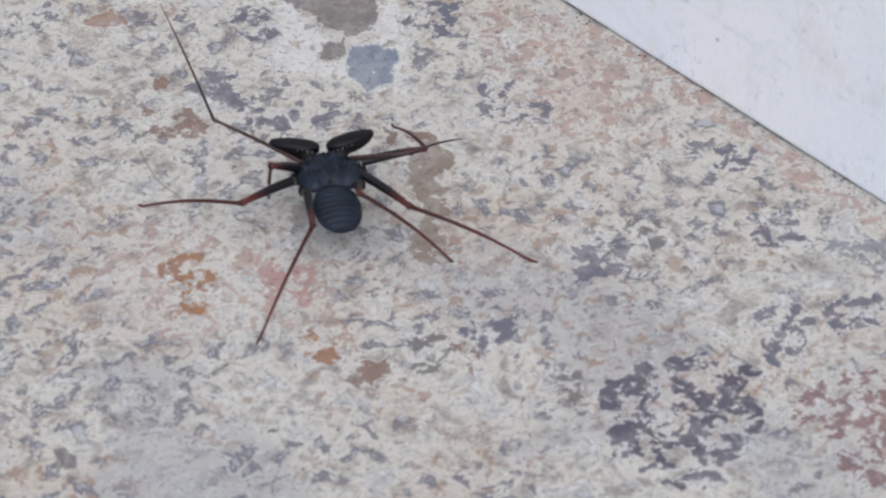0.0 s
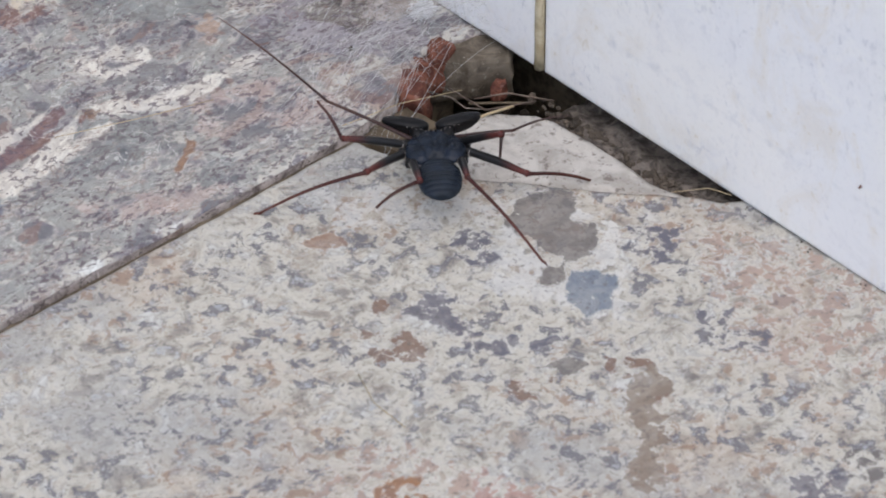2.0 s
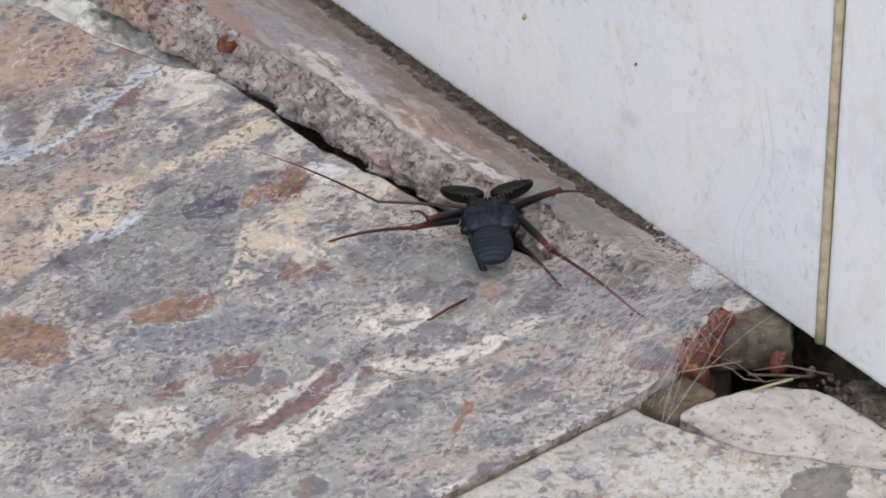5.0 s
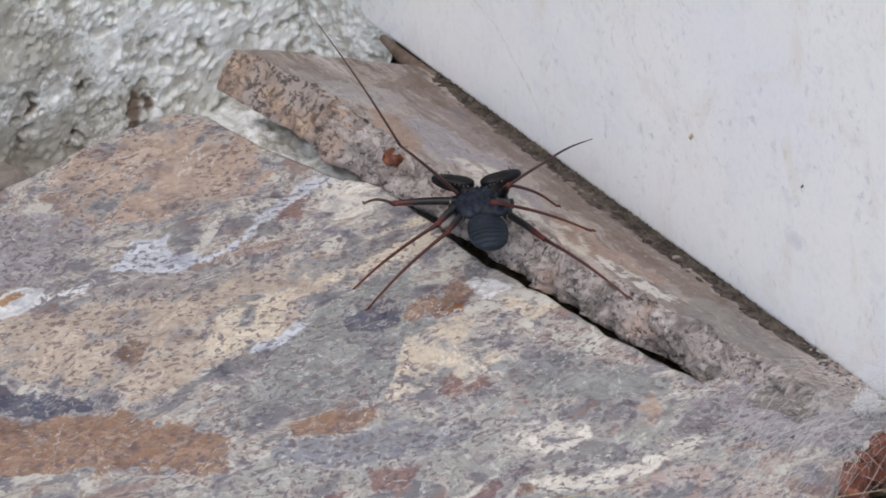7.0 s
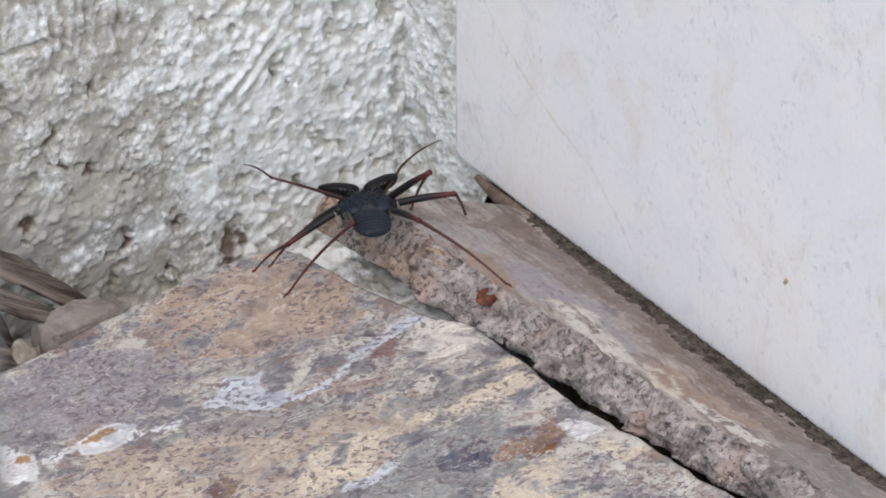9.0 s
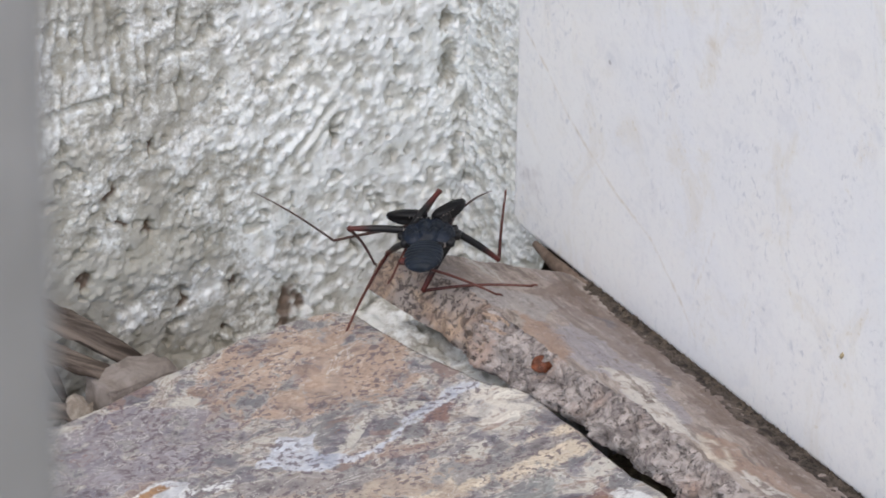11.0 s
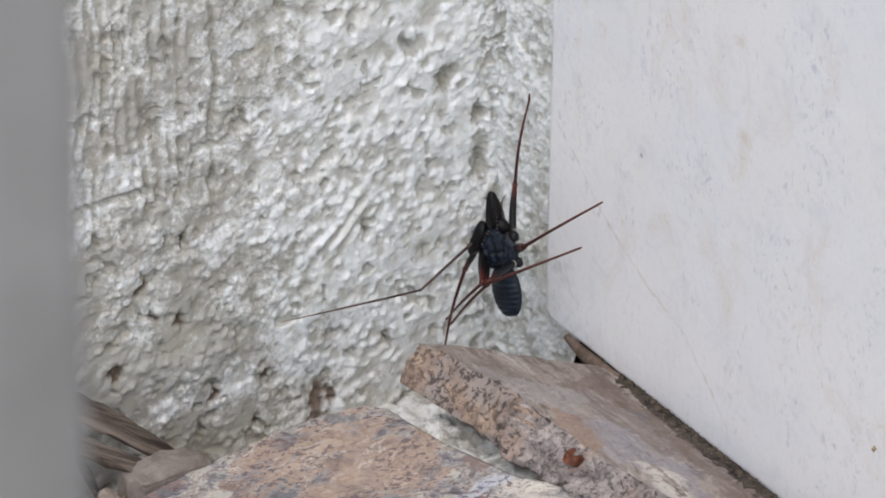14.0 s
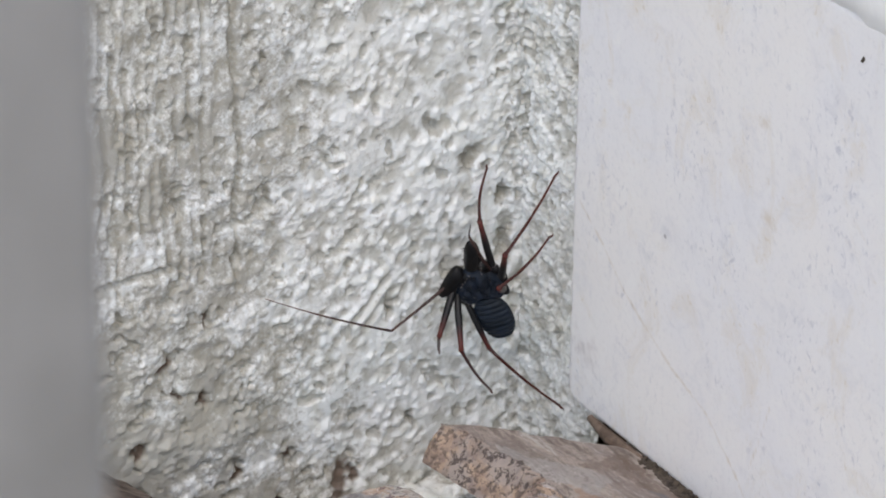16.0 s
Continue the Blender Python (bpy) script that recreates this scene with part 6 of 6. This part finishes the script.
# ---- how the whip spider moves ----
TIMES = [0, 0.5, 1, 1.5, 2, 2.5, 3, 3.5, 4, 6.5, 7, 7.5, 8, 8.5, 9, 9.5, 12, 12.5, 13, 13.5, 14, 14.5, 15, 15.5, 16]
ON_NEAR_SLAB = [
    (0, pose(-0.1060, -0.1163, 0.0125, -1.2, -0.0, -34.2)),
    (0.5, pose(-0.0902, -0.0955, 0.0125, -1.0, -0.0, -38.7)),
    (1, pose(-0.0826, -0.0739, 0.0125, -8.3, -0.0, -36.7)),
    (1.5, pose(-0.0689, -0.0472, 0.0125, 0.5, 0.0, -39.4)),
    (2, pose(-0.0570, -0.0194, 0.0125, -3.1, -0.0, -36.8)),
    (2.5, pose(-0.0488, -0.0069, 0.0120, -0.5, -0.0, -37.7)),
    (3, pose(-0.0405, 0.0114, 0.0100, -8.4, -0.0, -42.7)),
    (3.5, pose(-0.0437, 0.0327, 0.0110, -0.5, -5.0, -42.6)),
    (4, pose(-0.0425, 0.0548, 0.0094, 0.7, -7.3, -43.7)),
]
ON_FAR_SLAB = [
    (6.5, pose(-0.0441, 0.1551, 0.0130, -1.3, 1.0, -23.7)),
    (7, pose(-0.0470, 0.1724, 0.0160, 1.0, -0.0, -28.6)),
    (7.5, pose(-0.0514, 0.2005, 0.0158, 2.7, 0.3, -17.2)),
    (8, pose(-0.0541, 0.2213, 0.0200, 0.4, 0.0, -24.3)),
    (8.5, pose(-0.0578, 0.2514, 0.0192, -2.4, 4.9, -18.1)),
    (9, pose(-0.0585, 0.2666, 0.0212, -9.3, -1.9, -26.6)),
    (9.5, pose(-0.0599, 0.2691, 0.0223, -14.0, 2.5, -32.3)),
]
ON_WALL = [
    (12, pose(-0.0462, 0.2772, 0.0316, 5.2, -11.4, -47.2)),
    (12.5, pose(-0.0392, 0.2773, 0.0297, 20.0, -9.7, -39.4)),
    (13, pose(-0.0296, 0.2826, 0.0280, 34.5, -39.5, -71.8)),
    (13.5, pose(-0.0191, 0.2982, 0.0277, 79.3, -12.8, -81.2)),
    (14, pose(-0.0149, 0.3079, 0.0274, 82.8, -21.4, -75.9)),
    (14.5, pose(-0.0118, 0.3136, 0.0287, 92.4, -23.7, -82.5)),
    (15, pose(-0.0123, 0.3173, 0.0284, 98.1, -17.8, -71.8)),
    (15.5, pose(-0.0158, 0.3191, 0.0300, 97.5, -19.9, -65.1)),
    (16, pose(-0.0217, 0.3230, 0.0383, 100.0, -21.2, -44.1)),
]
FOOT_LEFT_FRONT = [
    (-0.1141, -0.1023, 0.0005), (-0.0960, -0.0593, 0.0005), (-0.0901, -0.0421, 0.0052), (-0.0769, -0.0208, 0.0005), (-0.0639, 0.0210, 0.0088),
    (-0.0591, 0.0315, 0.0005), (-0.0486, 0.0596, 0.0005), (-0.0461, 0.0591, 0.0005), (-0.0461, 0.0838, 0.0059), (-0.0566, 0.1803, 0.0005),
    (-0.0614, 0.2129, 0.0002), (-0.0603, 0.2175, 0.0010), (-0.0716, 0.2611, 0.0034), (-0.0697, 0.2637, 0.0110), (-0.0919, 0.2699, 0.0093),
    (-0.0809, 0.2965, 0.0039), (-0.0468, 0.2911, 0.0089), (-0.0455, 0.2895, 0.0097), (-0.0353, 0.3015, -0.0036), (-0.0267, 0.3126, -0.0099),
    (-0.0241, 0.3245, -0.0155), (-0.0017, 0.3380, 0.0041), (-0.0155, 0.3249, -0.0113), (-0.0148, 0.3318, 0.0185), (-0.0259, 0.3392, 0.0065),
]
FOOT_LEFT_MIDDLE = [
    (-0.1400, -0.0826, 0.0005), (-0.1176, -0.0727, 0.0005), (-0.1188, -0.0409, 0.0005), (-0.1029, -0.0134, 0.0020), (-0.1011, 0.0029, 0.0005),
    (-0.0886, 0.0283, 0.0055), (-0.0773, 0.0397, 0.0005), (-0.0664, 0.0861, 0.0014), (-0.0728, 0.0881, 0.0005), (-0.0925, 0.1764, 0.0005),
    (-0.0917, 0.1772, -0.0003), (-0.0973, 0.2236, 0.0005), (-0.0965, 0.2228, 0.0012), (-0.1033, 0.2725, 0.0005), (-0.1072, 0.2554, 0.0206),
    (-0.0732, 0.2871, -0.0002), (-0.0662, 0.2649, 0.0266), (-0.0469, 0.3064, 0.0011), (-0.0642, 0.2936, -0.0061), (-0.0433, 0.2961, 0.0044),
    (-0.0252, 0.3209, -0.0018), (-0.0181, 0.3346, -0.0258), (0.0072, 0.3290, -0.0106), (-0.0122, 0.3389, -0.0091), (-0.0132, 0.3278, -0.0064),
]
FOOT_LEFT_REAR = [
    (-0.1537, -0.1417, 0.0024), (-0.1423, -0.1124, 0.0168), (-0.1307, -0.1053, 0.0235), (-0.1220, -0.0645, 0.0109), (-0.0754, -0.0120, -0.0057),
    (-0.0998, -0.0200, 0.0085), (-0.0751, 0.0000, 0.0005), (-0.0983, 0.0166, 0.0149), (-0.0704, 0.0481, 0.0005), (-0.0859, 0.1171, 0.0236),
    (-0.0935, 0.1660, 0.0005), (-0.0936, 0.1655, 0.0005), (-0.0924, 0.2157, 0.0005), (-0.0932, 0.2152, 0.0010), (-0.0909, 0.2621, 0.0027),
    (-0.0894, 0.2639, 0.0024), (-0.0735, 0.2856, -0.0030), (-0.0791, 0.2752, 0.0058), (-0.0505, 0.2965, 0.0021), (-0.0308, 0.3075, -0.0041),
    (-0.0256, 0.3176, -0.0017), (-0.0025, 0.3304, -0.0119), (-0.0129, 0.3279, -0.0131), (0.0060, 0.3166, -0.0115), (0.0026, 0.3108, -0.0086),
]
FOOT_RIGHT_FRONT = [
    (-0.0723, -0.1057, 0.0025), (-0.0606, -0.0986, 0.0057), (-0.0456, -0.0637, 0.0005), (-0.0338, -0.0443, 0.0056), (-0.0367, -0.0236, 0.0005),
    (-0.0141, -0.0053, -0.0070), (-0.0219, 0.0030, 0.0005), (-0.0187, 0.0243, 0.0005), (-0.0170, 0.0522, 0.0005), (-0.0185, 0.1633, 0.0110),
    (-0.0249, 0.1643, 0.0110), (-0.0303, 0.2076, 0.0103), (-0.0320, 0.2158, 0.0110), (-0.0393, 0.2600, 0.0143), (-0.0386, 0.2710, 0.0102),
    (-0.0385, 0.2717, 0.0080), (-0.0068, 0.2916, 0.0559), (-0.0023, 0.2978, 0.0515), (0.0071, 0.3111, 0.0416), (-0.0068, 0.3054, 0.0586),
    (0.0053, 0.3216, 0.0697), (0.0100, 0.3285, 0.0655), (0.0024, 0.3171, 0.0749), (-0.0063, 0.3298, 0.0485), (-0.0057, 0.3435, 0.0669),
]
FOOT_RIGHT_MIDDLE = [
    (-0.0823, -0.1662, 0.0005), (-0.0552, -0.1167, 0.0005), (-0.0558, -0.1156, 0.0005), (-0.0359, -0.0768, 0.0005), (-0.0166, -0.0423, -0.0070),
    (-0.0169, -0.0359, -0.0070), (-0.0159, -0.0371, -0.0070), (-0.0253, -0.0009, -0.0070), (-0.0361, 0.0065, 0.0005), (-0.0215, 0.0958, 0.0110),
    (-0.0249, 0.1482, 0.0110), (-0.0240, 0.1489, 0.0110), (-0.0284, 0.2048, 0.0110), (-0.0278, 0.2044, 0.0110), (-0.0199, 0.2660, 0.0001),
    (-0.0233, 0.2638, 0.0004), (-0.0382, 0.2412, 0.0187), (-0.0072, 0.2565, 0.0641), (-0.0222, 0.2489, 0.0735), (-0.0192, 0.2581, 0.0674),
    (-0.0081, 0.2634, 0.0637), (-0.0141, 0.2650, 0.0647), (0.0006, 0.3143, 0.0765), (-0.0005, 0.3131, 0.0765), (0.0056, 0.3212, 0.0712),
]
FOOT_RIGHT_REAR = [
    (-0.0967, -0.1525, -0.0002), (-0.1053, -0.1520, 0.0157), (-0.0738, -0.1096, 0.0001), (-0.0746, -0.1043, 0.0072), (-0.0672, -0.0730, 0.0112),
    (-0.0581, -0.0621, 0.0016), (-0.0448, -0.0325, 0.0005), (-0.0623, -0.0216, 0.0188), (-0.0444, 0.0271, 0.0018), (-0.0350, 0.1265, 0.0012),
    (-0.0369, 0.1090, 0.0110), (-0.0383, 0.1720, 0.0110), (-0.0463, 0.1645, 0.0175), (-0.0397, 0.2184, 0.0110), (-0.0421, 0.2148, 0.0137),
    (-0.0405, 0.2225, 0.0107), (-0.0369, 0.2721, 0.0179), (-0.0218, 0.2519, 0.0017), (-0.0322, 0.2462, 0.0141), (-0.0000, 0.2989, -0.0166),
    (-0.0103, 0.2715, 0.0440), (-0.0136, 0.2721, 0.0426), (-0.0127, 0.2728, 0.0424), (-0.0163, 0.2667, 0.0464), (0.0037, 0.3207, 0.0496),
]
WHIP_LEFT_ELBOW = [
    (-0.1158, -0.0825, 0.0160), (-0.0939, -0.0566, 0.0160), (-0.0874, -0.0344, 0.0160), (-0.0776, -0.0101, 0.0160), (-0.0678, 0.0140, 0.0160),
    (-0.0619, 0.0267, 0.0160), (-0.0488, 0.0496, 0.0160), (-0.0494, 0.0737, 0.0160), (-0.0596, 0.0872, 0.0160), (-0.0587, 0.1867, 0.0339),
    (-0.0660, 0.1874, 0.0363), (-0.0584, 0.2366, 0.0220), (-0.0601, 0.2599, 0.0220), (-0.0749, 0.2874, 0.0220), (-0.0843, 0.2807, 0.0330),
    (-0.0779, 0.2974, 0.0155), (-0.0638, 0.3054, 0.0286), (-0.0643, 0.2994, 0.0301), (-0.0409, 0.3112, 0.0166), (-0.0251, 0.3217, 0.0107),
    (-0.0418, 0.3184, 0.0115), (-0.0361, 0.3216, 0.0113), (-0.0371, 0.3238, 0.0118), (-0.0359, 0.3344, 0.0132), (-0.0508, 0.3310, 0.0254),
]
WHIP_LEFT_TIP = [
    (-0.0963, -0.0400, 0.0200), (-0.0834, -0.0337, 0.0200), (-0.0741, -0.0183, 0.0200), (-0.0748, -0.0010, 0.0200), (-0.0676, 0.0699, 0.0200),
    (-0.0656, 0.0549, 0.0200), (-0.0381, 0.0725, 0.0200), (-0.0468, 0.0957, 0.0200), (-0.0750, 0.1196, 0.0200), (-0.0713, 0.2183, 0.0649),
    (-0.0751, 0.2168, 0.0677), (-0.0541, 0.2597, 0.0260), (-0.0621, 0.2677, 0.0260), (-0.0807, 0.3173, 0.0260), (-0.0704, 0.3194, 0.0125),
    (-0.0658, 0.3340, -0.0093), (-0.0770, 0.3168, 0.0330), (-0.0472, 0.3410, 0.0204), (-0.0554, 0.3346, 0.0370), (-0.0553, 0.2929, 0.0300),
    (-0.0735, 0.3332, 0.0049), (-0.0640, 0.3291, -0.0024), (-0.0551, 0.3327, 0.0082), (-0.0652, 0.3409, 0.0318), (-0.0866, 0.3409, 0.0421),
]
WHIP_RIGHT_ELBOW = [
    (-0.0913, -0.1257, 0.0160), (-0.0774, -0.1029, 0.0160), (-0.0662, -0.0785, 0.0160), (-0.0547, -0.0552, 0.0160), (-0.0424, -0.0284, 0.0160),
    (-0.0328, -0.0170, 0.0160), (-0.0298, 0.0017, 0.0160), (-0.0305, 0.0221, 0.0160), (-0.0306, 0.0466, 0.0160), (-0.0316, 0.1506, 0.0220),
    (-0.0324, 0.1701, 0.0220), (-0.0354, 0.2007, 0.0220), (-0.0339, 0.2244, 0.0220), (-0.0367, 0.2575, 0.0220), (-0.0376, 0.2780, 0.0220),
    (-0.0375, 0.2826, 0.0220), (-0.0269, 0.2917, 0.0331), (-0.0204, 0.2922, 0.0326), (-0.0185, 0.3044, 0.0264), (-0.0100, 0.3153, 0.0254),
    (-0.0025, 0.3251, 0.0318), (-0.0139, 0.3084, 0.0492), (-0.0137, 0.3129, 0.0505), (-0.0218, 0.3156, 0.0508), (-0.0281, 0.3192, 0.0596),
]
WHIP_RIGHT_TIP = [
    (-0.0855, -0.1324, 0.0200), (-0.0696, -0.1120, 0.0200), (-0.0581, -0.0877, 0.0200), (-0.0456, -0.0642, 0.0200), (-0.0328, -0.0366, 0.0200),
    (-0.0249, -0.0244, 0.0200), (-0.0225, -0.0066, 0.0200), (-0.0228, 0.0123, 0.0200), (-0.0223, 0.0368, 0.0200), (-0.0182, 0.1480, 0.0260),
    (-0.0207, 0.1666, 0.0260), (-0.0221, 0.1992, 0.0260), (-0.0209, 0.2234, 0.0260), (-0.0213, 0.2559, 0.0260), (-0.0214, 0.2787, 0.0260),
    (-0.0225, 0.2881, 0.0260), (-0.0149, 0.3022, 0.0317), (-0.0100, 0.3044, 0.0336), (-0.0118, 0.3184, 0.0225), (-0.0027, 0.3293, 0.0225),
    (0.0071, 0.3376, 0.0291), (-0.0037, 0.3204, 0.0465), (-0.0034, 0.3249, 0.0478), (-0.0115, 0.3278, 0.0500), (-0.0192, 0.3319, 0.0559),
]
KNEE_LEFT_FRONT = [-55, -65, -65, -60, -70, -65, -75, -60, -65, -60, -65, -55, -65, -50, 120, 295, 310, 355, 340, 365, 485, 335, 315, 340, 365]
KNEE_LEFT_MIDDLE = [-65, -65, -65, -65, -55, -65, -65, -85, -55, -55, -45, -55, -45, -65, -235, -90, -215, -65, -55, 125, -45, 130, -20, -25, 0]
KNEE_LEFT_REAR = [-40, -60, -70, -60, -80, -55, -25, -60, -210, -60, -40, -40, -40, -40, -60, -230, -255, -390, -410, -400, -400, -390, -395, -375, -310]
KNEE_RIGHT_FRONT = [70, 65, 65, 70, 55, 65, 55, 60, 50, 60, 45, 55, 45, 60, 55, 50, 200, 190, 290, 405, 235, 240, 370, 405, 365]
KNEE_RIGHT_MIDDLE = [55, 60, 55, 55, 70, 55, 60, 40, 55, 55, 55, 55, 45, 55, 60, 50, 230, 405, 415, 370, 370, 365, 380, 365, 340]
KNEE_RIGHT_REAR = [45, 140, 50, 55, 40, 40, 40, 20, 190, 220, 40, 40, 40, 40, 40, 45, 140, 40, 120, 75, 10, 5, -5, -10, -30]

# how far each palp is swung forward
PALP_SWING = {1: [15] * 13 + [28, 32, 40, 52, 62, 70, 78, 75, 72, 70, 68, 68], -1: [15] * 14 + [12, 6, -10, -14, -30, -42, -52, -50, -48, -48, -40]}


def body_at(t, rows):
    for (t0, a), (t1, b) in zip(rows, rows[1:]):
        if t0 <= t <= t1:
            k = (t - t0) / (t1 - t0)
            return a.lerp(b, k)
    return rows[-1][1]


def spot_at(t, table, rows):
    """Where a foot is at a time: still on the ground between quick steps, and carried along with the body in the long stretches."""
    for i in range(len(TIMES) - 1):
        t0, t1 = TIMES[i], TIMES[i + 1]
        if t0 <= t <= t1:
            k = (t - t0) / (t1 - t0)
            a, b = Vector(table[i]), Vector(table[i + 1])
            if t1 - t0 > 1:
                m0, m1, m = body_at(t0, rows), body_at(t1, rows), body_at(t, rows)
                la, lb = m0.inverted() @ a, m1.inverted() @ b
                local = la.lerp(lb, k)
                swing = math.sin(math.pi * k) * math.sin(2 * math.pi * (t * 1.6 + a.x * 90))
                local.y += 0.006 * swing
                low = math.sin(math.pi * k)
                local.z = local.z * (1 - low) + min(local.z, -0.006) * low
                return m @ local
            k = k * k * (3 - 2 * k)
            p = a.lerp(b, k)
            p.z += min(0.006, 0.25 * (b - a).length) * math.sin(math.pi * k) * (1 if t < 10 else 0)
            return p
    return Vector(table[-1])


def bone(origin, tip, up):
    y = (tip - origin).normalized()
    x = y.cross(up)
    x = x.normalized() if x.length > 1e-6 else y.orthogonal().normalized()
    z = x.cross(y)
    m = Matrix((x, y, z)).transposed().to_4x4()
    m.translation = origin
    return m


def knee_of(hip, foot, l1, l2, lean):
    """The knee of a two-part limb, leaning by an angle from straight up about the line from hip to foot."""
    d = foot - hip
    reach = min(max(d.length, abs(l1 - l2) + 0.0008), l1 + l2 - 0.0004)
    way = d.normalized()
    a = (l1 * l1 - l2 * l2 + reach * reach) / (2 * reach)
    h = math.sqrt(max(0.0, l1 * l1 - a * a))
    rise = Vector((0, 0, 1))
    rise = (rise - rise.dot(way) * way).normalized()
    side = rise * math.cos(lean) + way.cross(rise) * math.sin(lean)
    return hip + way * a + side * h, hip + way * reach


def motions():
    rows = ON_NEAR_SLAB + ON_FAR_SLAB + ON_WALL
    steps = [k / 10 for k in range(161)]
    bodies = [(t, body_at(t, rows)) for t in steps]
    walk(spider, bodies)
    feet = {"left_front": FOOT_LEFT_FRONT, "left_middle": FOOT_LEFT_MIDDLE, "left_rear": FOOT_LEFT_REAR,
            "right_front": FOOT_RIGHT_FRONT, "right_middle": FOOT_RIGHT_MIDDLE, "right_rear": FOOT_RIGHT_REAR}
    leans = {"left_front": KNEE_LEFT_FRONT, "left_middle": KNEE_LEFT_MIDDLE, "left_rear": KNEE_LEFT_REAR,
             "right_front": KNEE_RIGHT_FRONT, "right_middle": KNEE_RIGHT_MIDDLE, "right_rear": KNEE_RIGHT_REAR}
    up = Vector((0, 0, 1))
    for key, (hip, l1, l2, upper, lower) in LEGS.items():
        top, low = [], []
        for t, m in bodies:
            foot = m.inverted() @ spot_at(t, feet[key], rows)
            knee, toe = knee_of(hip, foot, l1, l2, radians(float(np.interp(t, TIMES, leans[key]))))
            top.append((t, bone(hip, knee, up)))
            low.append((t, bone(knee, toe, up)))
        walk(upper, top)
        walk(lower, low)
    for s, ob in PALPS.items():
        walk(ob, [(t, palp_pose(s, float(np.interp(t, TIMES, PALP_SWING[s])))) for t in steps])
    whips = {"left": (WHIP_LEFT_ELBOW, WHIP_LEFT_TIP), "right": (WHIP_RIGHT_ELBOW, WHIP_RIGHT_TIP)}
    for key, (hip, l1, l2, upper, lower) in WHIPS.items():
        top, low = [], []
        for t, m in bodies:
            back = m.inverted()
            e, f = back @ spot_at(t, whips[key][0], rows), back @ spot_at(t, whips[key][1], rows)
            if t < 11:
                e.z, f.z = max(e.z, 0.0), max(f.z, 0.0)
            elbow = hip + (e - hip).normalized() * l1
            way = (f - e).normalized()
            top.append((t, bone(hip, elbow, up)))
            low.append((t, bone(elbow, elbow + way * l2, up)))
        walk(upper, top)
        walk(lower, low)


motions()
